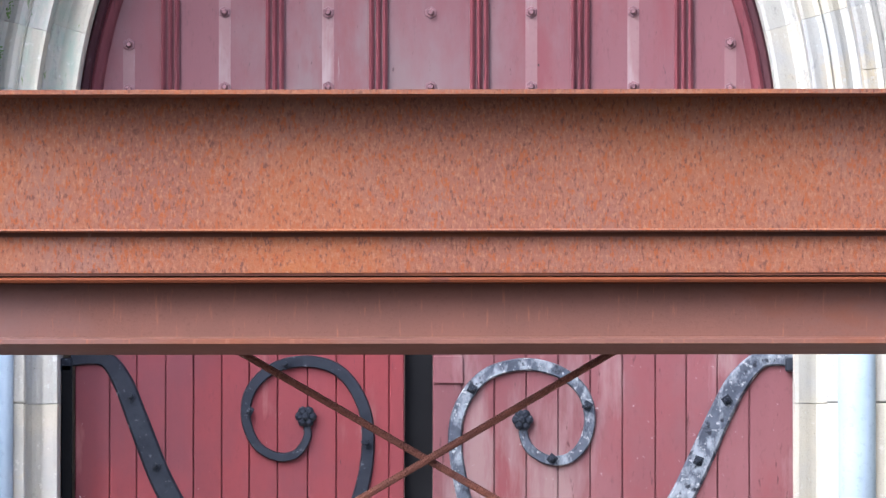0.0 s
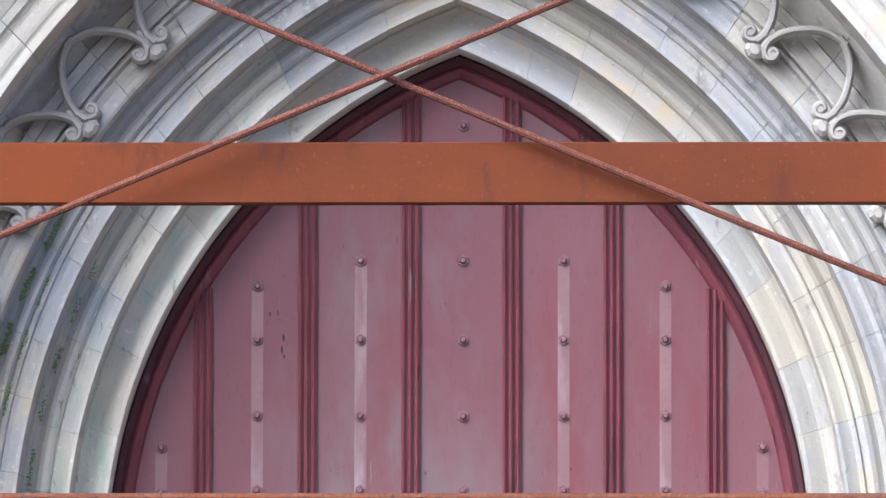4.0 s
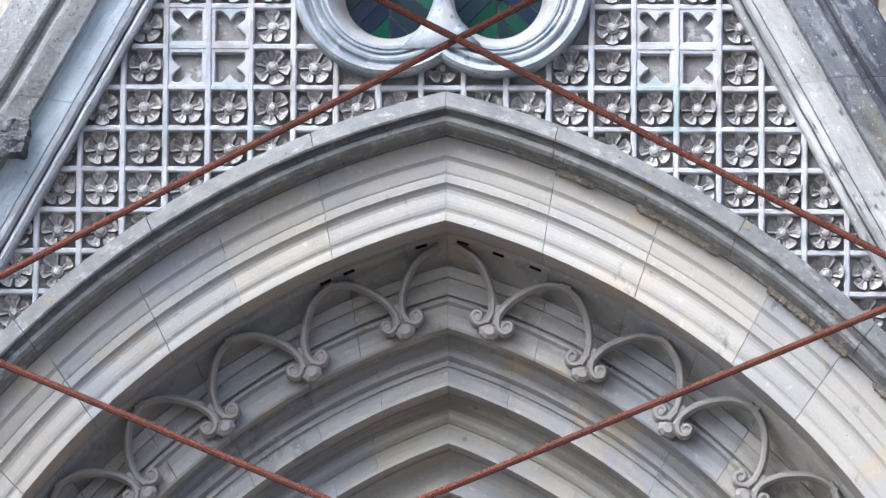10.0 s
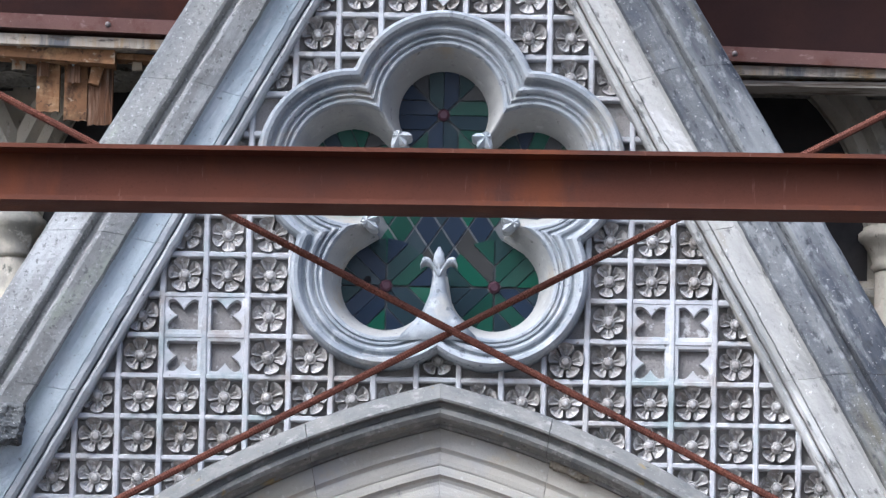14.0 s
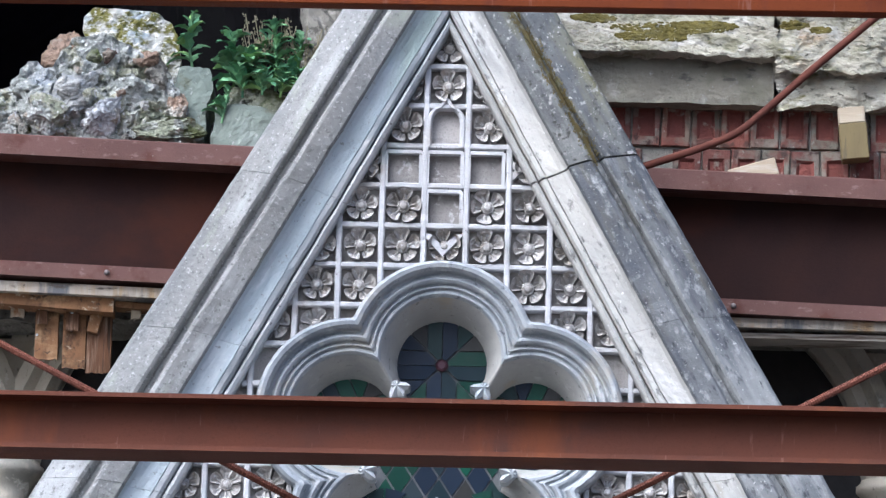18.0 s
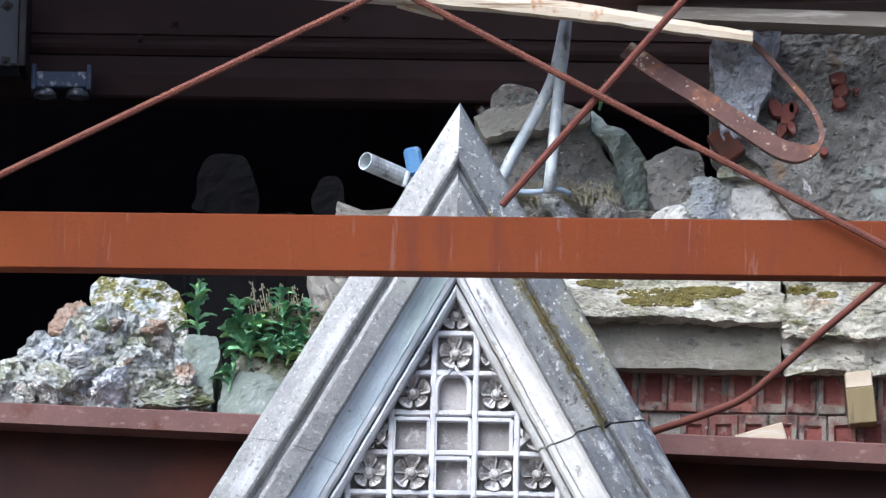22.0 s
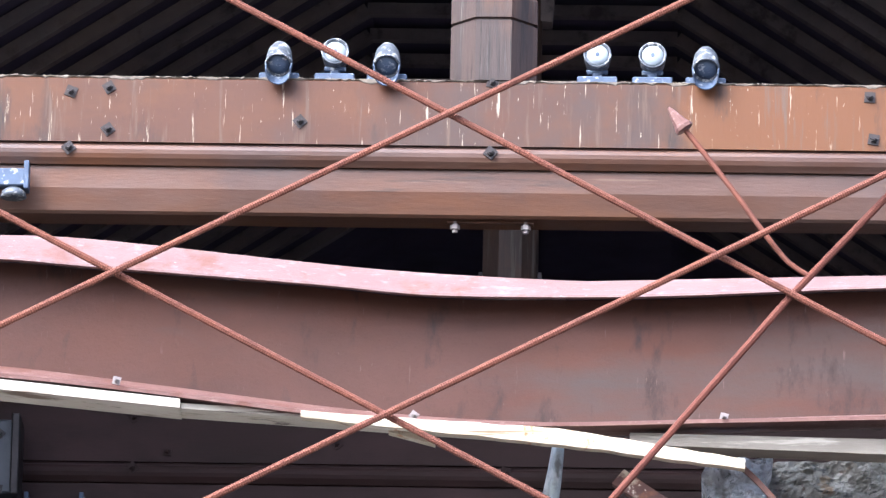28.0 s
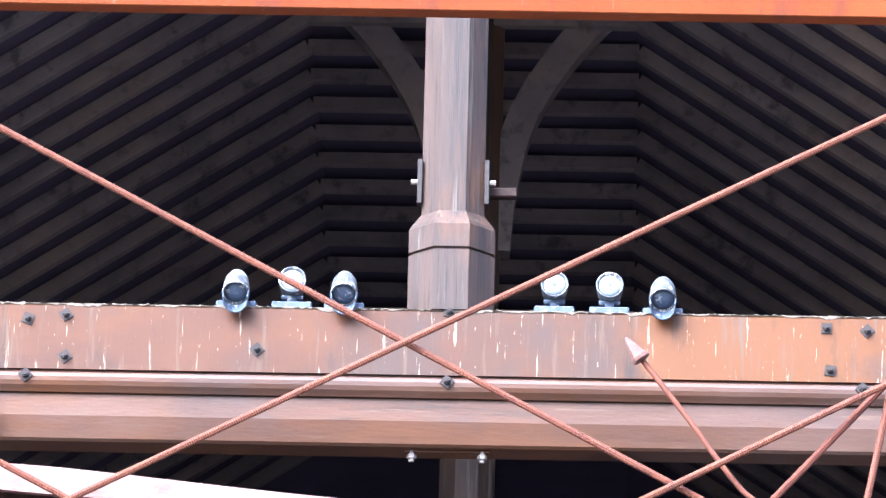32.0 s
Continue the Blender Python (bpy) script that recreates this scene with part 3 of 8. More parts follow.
SLAB = mat("grey_green_slab", (0.217, 0.205, 0.164), (0.172, 0.164, 0.131), 4, 0.95, 0.9, 45, depth=0.008, lumps=0.010, lump_scale=20,
           layers=(((0.271, 0.267, 0.234), 8, 0.61, 0.05, (1, 1, 1)), ((0.102, 0.100, 0.082), 14, 0.64, 0.04, (0.6, 1, 1.3)), ((0.139, 0.135, 0.094), 2.4, 0.57, 0.07, (1, 1, 1)), ((0.328, 0.328, 0.303), 40, 0.67, 0.03, (1, 1, 1))))
MORTAR = mat("mortar_bed", (0.25, 0.235, 0.20), (0.18, 0.172, 0.148), 6, 0.95, 1.0, 40, depth=0.01, lumps=0.02, lump_scale=24,
             layers=(((0.34, 0.325, 0.29), 12, 0.60, 0.05, (1, 1, 1)), ((0.10, 0.095, 0.08), 20, 0.61, 0.04, (1, 1, 1))))
BRICK_FROG = mat("brick_frog", (0.17, 0.058, 0.046), (0.12, 0.045, 0.038), 8, 0.95, 0.8, 60, vary=0.2, lumps=0.008, lump_scale=30, layers=(((0.25, 0.21, 0.17), 14, 0.62, 0.04, (1, 1, 1)),))
BRICK = mat("red_brick", (0.185, 0.078, 0.062), (0.135, 0.060, 0.050), 8, 0.92, 0.9, 60, vary=0.2, lumps=0.010, lump_scale=34, tints=((1, 1, 1), (0.82, 0.85, 0.86), (1.1, 1.0, 0.95), (0.75, 0.82, 0.80), (1, 1, 1), (0.7, 0.7, 0.72), (0.92, 0.98, 0.95)),
            layers=(((0.215, 0.185, 0.15), 9, 0.53, 0.06, (1, 1, 1)), ((0.155, 0.135, 0.11), 5, 0.57, 0.05, (1, 1, 1)), ((0.07, 0.042, 0.036), 18, 0.61, 0.04, (1, 1, 1)), ((0.34, 0.32, 0.28), 26, 0.66, 0.03, (1, 1, 1))))
GALV = mat("galvanised_steel", (0.44, 0.48, 0.48), (0.33, 0.37, 0.375), 9, 0.55, 0.3, 60, metal=0.1, layers=(((0.55, 0.57, 0.56), 14, 0.58, 0.05, (1, 1, 0.6)), ((0.20, 0.20, 0.19), 12, 0.60, 0.05, (1, 1, 0.5)), ((0.30, 0.22, 0.15), 20, 0.66, 0.03, (1, 1, 0.6))))
BLUE = mat("blue_plastic", (0.09, 0.20, 0.36), (0.07, 0.16, 0.30), 8, 0.4, 0.1, 60, layers=(((0.28, 0.34, 0.40), 16, 0.60, 0.04, (1, 1, 1)),))
STRAP = mat("flaking_strap", (0.085, 0.042, 0.032), (0.050, 0.026, 0.023), 6, 0.7, 0.6, 60, layers=(((0.15, 0.065, 0.032), 5, 0.58, 0.06, (1, 1, 1)), ((0.42, 0.37, 0.31), 34, 0.65, 0.04, (1, 1, 1)), ((0.33, 0.27, 0.20), 9, 0.66, 0.05, (1, 1, 1))))
LEAF = mat("weed_leaf", (0.156, 0.286, 0.130), (0.091, 0.195, 0.111), 20, 0.55, 0.1, 60, vary=0.35, tints=((1, 1, 1), (0.8, 1.0, 1.05), (1.25, 1.15, 0.8), (0.75, 0.85, 0.9), (1.1, 1.1, 1.1)))
STALK = mat("dry_stalk", (0.24, 0.215, 0.145), (0.165, 0.155, 0.095), 20, 0.8, 0.1, 60)
LAMP = mat("lamp_metal", (0.10, 0.11, 0.125), (0.05, 0.055, 0.065), 20, 0.4, 0.3, 60, spots=(0.40, 0.40, 0.39), spot_scale=32, spot_cut=0.585, metal=0.3)
LAMP_DARK = mat("lamp_bracket", (0.060, 0.080, 0.120), (0.045, 0.058, 0.090), 15, 0.5, 0.2, 60, spots=(0.30, 0.31, 0.32), spot_scale=26, spot_cut=0.61)
BOX_GREY = mat("grey_cabinet", (0.072, 0.077, 0.086), (0.059, 0.063, 0.072), 5, 0.5, 0.1, 60)
BOLT = mat("dark_bolt", (0.035, 0.030, 0.030), (0.025, 0.022, 0.022), 20, 0.5, 0.2, 60, metal=0.5)
BOLT_PALE = mat("pale_bolt", (0.20, 0.175, 0.165), (0.15, 0.13, 0.125), 20, 0.5, 0.2, 60, metal=0.3)
STUD = mat("stud_paint", (0.202, 0.109, 0.118), (0.123, 0.061, 0.072), 30, 0.45, 0.2, 60)
LEAD = mat("lead_came", (0.13, 0.135, 0.135), (0.09, 0.095, 0.10), 20, 0.7, 0.1, 60)
GROUND = mat("square_paving", (0.101, 0.097, 0.090), (0.080, 0.078, 0.073), 2, 0.9, 0.4, 30, spots=(0.038, 0.038, 0.036), spot_scale=1.2, spot_cut=0.6)
DROP = mat("bird_lime", (0.156, 0.135, 0.108), (0.078, 0.063, 0.051), 20, 0.9, 0.2, 60)

PANE = bpy.data.materials.new("stained_glass")
PANE.use_nodes = True
_n, _l = PANE.node_tree.nodes, PANE.node_tree.links
_info, _ramp, _noise = _n.new("ShaderNodeObjectInfo"), _n.new("ShaderNodeValToRGB"), _n.new("ShaderNodeTexNoise")
_ramp.color_ramp.interpolation = "CONSTANT"
for _i, (_p, _c) in enumerate(((0.0, (0.007, 0.018, 0.024)), (0.22, (0.004, 0.034, 0.022)), (0.42, (0.005, 0.013, 0.028)), (0.60, (0.024, 0.024, 0.022)), (0.70, (0.003, 0.050, 0.028)), (0.86, (0.008, 0.024, 0.024)))):
    _e = _ramp.color_ramp.elements[_i] if _i < 2 else _ramp.color_ramp.elements.new(_p)
    _e.position, _e.color = _p, (*_c, 1)
_l.new(_info.outputs["Random"], _ramp.inputs[0])
_l.new(_ramp.outputs[0], _n["Principled BSDF"].inputs["Base Color"])
_n["Principled BSDF"].inputs["Roughness"].default_value = 0.28
_n["Principled BSDF"].inputs["Specular IOR Level"].default_value = 0.16
_noise.inputs["Scale"].default_value = 30
_b = _n.new("ShaderNodeBump")
_b.inputs["Strength"].default_value, _b.inputs["Distance"].default_value = 0.4, 0.003
_l.new(_noise.outputs[0], _b.inputs["Height"])
_l.new(_b.outputs[0], _n["Principled BSDF"].inputs["Normal"])
BOSS = mat("ruby_glass", (0.052, 0.022, 0.030), (0.040, 0.018, 0.026), 20, 0.3, 0.1, 60)
LENS = mat("lamp_glass", (0.24, 0.27, 0.29), (0.16, 0.18, 0.20), 12, 0.15, 0.1, 60)


# ---- building blocks ----
def link(name, bm, material, label="", smooth=False, category="", group="", kind=""):
    me = bpy.data.meshes.new(name)
    bm.normal_update()
    bm.to_mesh(me)
    bm.free()
    me.materials.append(material)
    if smooth:
        me.polygons.foreach_set("use_smooth", [True] * len(me.polygons))
    return tagged(new(name, me), label, category, group, kind)


def part(name, bm, material, parent, label="", smooth=False):
    me = bpy.data.meshes.new(name)
    bm.normal_update()
    bm.to_mesh(me)
    bm.free()
    me.materials.append(material)
    if smooth:
        me.polygons.foreach_set("use_smooth", [True] * len(me.polygons))
    return piece(name, me, parent, None, label)


def piece(name, me, parent, m=None, label=""):
    """A part on mesh data me, at the world pose m, under a thing."""
    ob = new(name, me)
    ob.parent = parent
    top = parent
    while top.parent:
        top = top.parent
    base = Matrix.Translation(top.location) if top.type == "EMPTY" else Matrix.Identity(4)
    if parent is top:
        ob.matrix_parent_inverse = base.inverted()
    if m is not None:
        ob.matrix_basis = m
    return tagged(ob, label)


def thing(name, at, label, category, group="", kind=""):
    ob = new(name)
    ob.location = at
    ob.empty_display_size = 0.1
    return tagged(ob, label, category, group, kind)


def box(bm, x0, x1, y0, y1, z0, z1, bevel=0.0, m=None):
    vs = [bm.verts.new((x, y, z)) for x in (x0, x1) for y in (y0, y1) for z in (z0, z1)]
    if m is not None:
        for v in vs:
            v.co = m @ v.co
    fs = [bm.faces.new([vs[i] for i in q]) for q in ((0, 1, 3, 2), (4, 6, 7, 5), (0, 4, 5, 1), (2, 3, 7, 6), (0, 2, 6, 4), (1, 5, 7, 3))]
    bmesh.ops.recalc_face_normals(bm, faces=fs)
    if bevel:
        es = {e for f in fs for e in f.edges}
        bmesh.ops.bevel(bm, geom=list(es), offset=bevel, segments=1, profile=0.5, affect="EDGES")
    return bm


def boxed(*a, **k):
    return box(bmesh.new(), *a, **k)


def rings(bm, loops, closed=True, caps=True):
    """Skin a row of loops of points."""
    vs = [[bm.verts.new(p) for p in loop] for loop in loops]
    n = len(loops[0])
    fs = []
    for a, b in zip(vs, vs[1:]):
        for i in range(n if closed else n - 1):
            j = (i + 1) % n
            fs.append(bm.faces.new((a[i], a[j], b[j], b[i])))
    if caps and closed:
        fs.append(bm.faces.new(list(reversed(vs[0]))))
        fs.append(bm.faces.new(vs[-1]))
    bmesh.ops.recalc_face_normals(bm, faces=fs)
    return bm


def tube(points, radius, sides=8, ribs=0.0, rib=0.0):
    """A bar along points; ribs: the spacing of raised ribs."""
    pts = [Vector(p) for p in points]
    if ribs:
        fine = []
        for a, b in zip(pts, pts[1:]):
            n = max(1, int((b - a).length / ribs))
            for i in range(n):
                for f_, r_ in ((0.0, radius), (0.3, radius), (0.5, radius + rib), (0.8, radius + rib)):
                    fine.append((a.lerp(b, (i + f_) / n), r_))
        fine.append((pts[-1], radius))
    else:
        fine = [(p, radius) for p in pts]
    loops = []
    for i, (p, r) in enumerate(fine):
        d = (fine[min(i + 1, len(fine) - 1)][0] - fine[max(i - 1, 0)][0]).normalized()
        u = d.cross(Vector((0, 1, 0.01))).normalized()
        w = d.cross(u)
        loops.append([p + r * (math.cos(2 * math.pi * k / sides) * u + math.sin(2 * math.pi * k / sides) * w) for k in range(sides)])
    return rings(bmesh.new(), loops)


def bow(points, n=6):
    """A smooth curve through points."""
    P = [Vector(p) for p in points]
    P = [2 * P[0] - P[1], *P, 2 * P[-1] - P[-2]]
    out = []
    for a, b, c, d in zip(P, P[1:], P[2:], P[3:]):
        for i in range(n):
            t = i / n
            out.append(0.5 * (2 * b + (c - a) * t + (2 * a - 5 * b + 4 * c - d) * t * t + (3 * b - a - 3 * c + d) * t ** 3))
    out.append(P[-2])
    return out


def bolt(parent, x, y, z, r=0.018, material=None, name="bolt", square=True):
    bm = bmesh.new()
    m = Matrix.Translation((x, y, z)) @ Matrix.Rotation(radians(random.uniform(0, 60)), 4, "Y")
    box(bm, -r * 1.5, r * 1.5, -0.006, 0.0, -r * 1.5, r * 1.5, 0.0, m)
    for s, d0, d1 in ((r, -0.006, -0.022), (r * 0.6, -0.022, -0.034)):
        loops = [[m @ Vector((q * math.cos(k * math.pi / 3), d, q * math.sin(k * math.pi / 3))) for k in range(6)] for d, q in ((d0, s), (d1, s * 0.94))]
        rings(bm, loops)
    return part(name, bm, material or BOLT, parent)


# ---- ground and the shell of the nave ----
bm = bmesh.new()
box(bm, -400, 400, -400, 400, -0.5, 0.0)
link("ground", bm, GROUND, "grey paved square in front of the church", category="ground", kind="structure")
bm = bmesh.new()
for i in range(3):
    box(bm, -3.4, 3.4, -1.2 + 0.35 * i, 1.6, 0.004 + 0.2 * i, 0.2 * (i + 1), 0.01)
link("porch_steps", bm, MASONRY, "pale stone steps up to the porch doors", category="steps", kind="structure")

CX, Z0 = 0.899, 3.969      # centres of the two arcs: each lies CX across the middle line, at Z0
MID = -0.02                # middle line of the gable


def rake_in(z):
    return (10.50 - z) / 1.834


def rake_out(z):
    return (11.38 - z) / 1.70


def arc_x(z, r):
    return math.sqrt(max(0.0, r * r - (z - Z0) ** 2)) - CX if z > Z0 else r - CX


# cinquefoil: five round lobes about one centre
QC = Vector((-0.02, 8.65))
LOBES = [(90, 0.412), (159, 0.415), (21, 0.415), (236, 0.42), (304, 0.42)]


def foil(theta, rho, core=0.30):
    """How far the edge of the five-lobed shape lies from its centre, at lobe radius rho."""
    best = core
    for ang, d in LOBES:
        a = theta - radians(ang)
        s = rho * rho - (d * math.sin(a)) ** 2
        if s > 0 and math.cos(a) > 0:
            best = max(best, d * math.cos(a) + math.sqrt(s))
    return best


def in_foil(x, z, rho):
    v = Vector((x, z)) - QC
    return v.length < foil(math.atan2(v.y, v.x), rho)


# porch front: thin courses round the arch and the window, behind the carved field
bm = bmesh.new()
STEP, corner = 0.06, {}


def grid_vert(i, j):
    if (i, j) not in corner:
        corner[i, j] = bm.verts.new((i * STEP, 0.024, 0.6 + j * STEP))
    return corner[i, j]


for j in range(164):
    zc = 0.6 + (j + 0.5) * STEP
    outer, lo = min(3.3, rake_out(zc) - 0.12), max(0.0, arc_x(zc, 3.72))
    for i in range(-56, 56):
        x = (i + 0.5) * STEP
        if lo < abs(x - MID) < outer and not in_foil(x, zc, 0.34):
            bm.faces.new((grid_vert(i, j), grid_vert(i + 1, j), grid_vert(i + 1, j + 1), grid_vert(i, j + 1)))
deep = bmesh.ops.extrude_face_region(bm, geom=bm.faces[:])
bmesh.ops.translate(bm, verts=[v for v in deep["geom"] if isinstance(v, bmesh.types.BMVert)], vec=(0, 0.43, 0))
bmesh.ops.recalc_face_normals(bm, faces=bm.faces)
link("wall_porch", bm, BACK, "grey recessed stone of the porch gable wall", category="wall", kind="structure")

# nave front wall behind the porch, broken off at the top
bm = bmesh.new()
box(bm, -5.99, -2.0, 1.45, 2.2, 0, 9.4)
box(bm, 2.0, 5.99, 1.45, 2.2, 0, 9.4)
box(bm, -2.0, 2.0, 1.45, 2.2, 6.5, 9.42)
box(bm, -2.0, 2.0, 2.1, 2.2, 0, 6.5)
link("wall_nave_front", bm, MASONRY, "weathered cream stone nave front broken off above the arcade", category="wall", kind="structure")
bm = bmesh.new()
box(bm, -6.4, -6.0, 1.5, 34, 0, 15)
link("wall_nave_north", bm, DARK_WALL, "dark plain side wall inside the nave", category="wall", kind="structure")
bm = bmesh.new()
box(bm, 6.0, 6.4, 1.5, 34, 0, 15)
link("wall_nave_south", bm, DARK_WALL, "dark plain side wall inside the nave", category="wall", kind="structure")
bm = bmesh.new()
box(bm, -6.4, 6.4, 34, 34.4, 0, 24)
link("wall_nave_end", bm, FAR_WALL, "pale bluish far end wall of the nave", category="wall", kind="structure")
bm = bmesh.new()
box(bm, -6.0, 6.0, 2.25, 34, 0.01, 0.6)
link("floor_nave", bm, DARK_WALL, "dark stone nave floor", category="floor", kind="structure")

# blind arcade on the nave front: columns, capitals and moulded arches either side of the gable
arcade = thing("blind_arcade", (0, 1.4, 8.0), "cream stone blind arcade with round shafts and moulded pointed arches", "arcade", kind="structure")
for s in (-1, 1):
    for px in (1.97, 3.42):
        p = part("column_shaft", tube([(s * px, 1.3, 6.6), (s * px, 1.3, 8.62)], 0.075, 14), MASONRY, arcade, smooth=True)
        bm = bmesh.new()
        prof = [(8.60, 0.08), (8.62, 0.095), (8.64, 0.085), (8.68, 0.10), (8.73, 0.13), (8.745, 0.15), (8.775, 0.15), (8.79, 0.13), (8.80, 0.13)]
        rings(bm, [[(s * px + r * math.cos(k * math.pi / 8), 1.3 + r * math.sin(k * math.pi / 8), zz) for k in range(16)] for zz, r in prof])
        part("capital", bm, MASONRY, arcade, smooth=True)
    for cx in (1.245, 2.695):
        half, cc = 0.70, 0.35
        for side in (-1, 1):
            loops = []
            for i in range(11):
                row = []
                for r, y in ((half + 0.12, 1.46), (half + 0.12, 1.36), (half + 0.06, 1.32), (half + 0.02, 1.36), (half - 0.03, 1.33), (half - 0.07, 1.38), (half - 0.07, 1.46)):
                    R = r + cc
                    fa = math.acos(cc / R) * i / 10
                    row.append((s * cx + side * (R * math.cos(fa) - cc), y, 8.74 + R * math.sin(fa)))
                loops.append(row)
            part("arch_moulding", rings(bmesh.new(), loops), MASONRY, arcade, smooth=False)
        bm = bmesh.new()
        vs = []
        for i in range(17):
            x = -0.62 + 1.24 * i / 16
            R = 0.62 + 0.35
            h = math.sqrt(max(0, R * R - (abs(x) + 0.35) ** 2))
            vs.append((s * cx + x, h))
        for (xa, ha), (xb, hb) in zip(vs, vs[1:]):
            bm.faces.new([bm.verts.new(q) for q in ((xa, 1.44, 8.0), (xb, 1.44, 8.0), (xb, 1.44, 8.74 + hb), (xa, 1.44, 8.74 + ha))])
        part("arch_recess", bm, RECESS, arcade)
string = bmesh.new()
for s in (-1, 1):
    rings(string, [[(x, 1.45 - d, zz) for zz, d in ((8.44, 0.0), (8.46, 0.07), (8.50, 0.10), (8.53, 0.10), (8.55, 0.04), (8.60, 0.0))] for x in (s * 1.5, s * 5.0)])
part("string_course", string, MASONRY, arcade)

# ---- porch arch: five moulded orders cut into stones ----
arch = thing("porch_arch", (0, 0.5, 0.6), "pointed porch arch of weathered cream stone with deep moulded orders and cusped tracery", "archway", kind="structure")


def arc_point(side, r, u, y):
    # the innermost order is struck from centres nearer the middle line, so it is a little blunter
    c = CX - 0.045 * min(1.0, max(0.0, (2.596 - r) / 0.156))
    r += c - CX
    fa = math.acos(c / r) * u
    return Vector((side * (r * math.cos(fa) - c), y, Z0 + r * math.sin(fa)))


def voussoir(name, profile, side, u0, u1, n, material, gap=0.0003):
    loops = []
    out = random.uniform(-0.0025, 0.0025) if name == "voussoir" else 0.0
    for i in range(n + 1):
        u = u0 + gap * (u0 > 0) + (u1 - u0 - gap * (u0 > 0) - gap * (1 if u1 < 1 else 0.5)) * i / n
        loops.append([arc_point(side, r + (0.0015 * noise.noise((r * 40, u * 25, side)) if 0 < k < len(profile) - 1 else 0), u, y + out * (0 < k < len(profile) - 1)) for k, (r, y) in enumerate(profile)])
    return part(name, rings(bmesh.new(), loops), material, arch)


HOOD_P = [(3.965, 0.06), (3.965, -0.0628), (3.955, -0.0872), (3.885, -0.175), (3.876, -0.1702), (3.873, -0.1263), (3.858, -0.1194), (3.848, -0.133), (3.828, -0.135), (3.812, -0.1194), (3.806, -0.0872), (3.797, -0.0628), (3.797, -0.0385), (3.785, -0.0337), (3.785, 0.06)]
A_P = [(3.785, 0.4), (3.783, 0.0), (3.7046, 0.0), (3.6937, 0.0115), (3.6861, 0.0165), (3.6783, 0.0148), (3.6572, 0.0099), (3.6385, 0.0107), (3.6322, 0.0132), (3.6299, 0.0165), (3.6244, 0.0115), (3.6089, 0.0083), (3.5918, 0.0074), (3.5875, 0.0148), (3.5795, 0.025), (3.5655, 0.032), (3.5514, 0.0328), (3.5407, 0.0295), (3.5191, 0.023), (3.5018, 0.0213), (3.4885, 0.0238), (3.4787, 0.0295), (3.4698, 0.0312), (3.4614, 0.0279), (3.445, 0.0222), (3.4328, 0.0213), (3.4302, 0.0372), (3.4302, 0.42)]
B_P = [(3.43, 0.9), (3.43, 0.345), (3.416, 0.345), (3.4039, 0.36), (3.3746, 0.42), (3.3444, 0.475), (3.3241, 0.5), (3.3176, 0.5033), (3.3077, 0.4692), (3.2835, 0.4672), (3.2628, 0.4731), (3.2583, 0.4906), (3.2454, 0.4847), (3.2187, 0.4653), (3.1956, 0.4546), (3.1865, 0.4575), (3.1857, 0.4838), (3.1811, 0.4858), (3.1733, 0.4653), (3.1579, 0.4575), (3.1522, 0.4672), (3.1446, 0.4808), (3.1289, 0.4711), (3.1045, 0.4496), (3.0767, 0.438), (3.0527, 0.436), (3.0419, 0.4438), (3.0396, 0.4692), (3.0396, 0.9)]
C_P = [(3.039, 0.95), (3.039, 0.5992), (3.037, 0.5992), (3.0265, 0.6236), (3.0036, 0.6304), (2.9904, 0.6207), (2.9811, 0.6051), (2.9626, 0.5914), (2.9452, 0.5856), (2.9397, 0.5973), (2.9308, 0.6187), (2.9194, 0.6051), (2.9089, 0.5973), (2.9028, 0.5875), (2.8978, 0.6031), (2.8792, 0.6051), (2.8587, 0.5934), (2.8348, 0.5738), (2.8176, 0.568), (2.8134, 0.5895), (2.8134, 0.95)]
D_P = [(2.8125, 1.05), (2.8125, 0.800), (2.8099, 0.800), (2.7957, 0.818), (2.7773, 0.822), (2.7639, 0.810), (2.7498, 0.792), (2.7294, 0.780), (2.7110, 0.784), (2.6982, 0.794), (2.6912, 0.776), (2.6861, 0.792), (2.6676, 0.794), (2.6424, 0.780), (2.6164, 0.760), (2.6019, 0.756), (2.5978, 0.780), (2.5978, 1.05)]
E_P = [(2.597, 1.2), (2.597, 0.9268), (2.5894, 0.9268), (2.5763, 0.9478), (2.5585, 0.9621), (2.539, 0.9621), (2.5182, 0.9503), (2.4927, 0.9318), (2.4635, 0.9134), (2.4458, 0.91), (2.44, 0.9268), (2.44, 1.2)]


def joints_for(length, step, rnd_):
    """Uneven joints along an arc of the given length."""
    n = max(3, round(length / step))
    return [0.0, *[(k + rnd_.uniform(-0.16, 0.16)) / n for k in range(1, n)], 1.0]


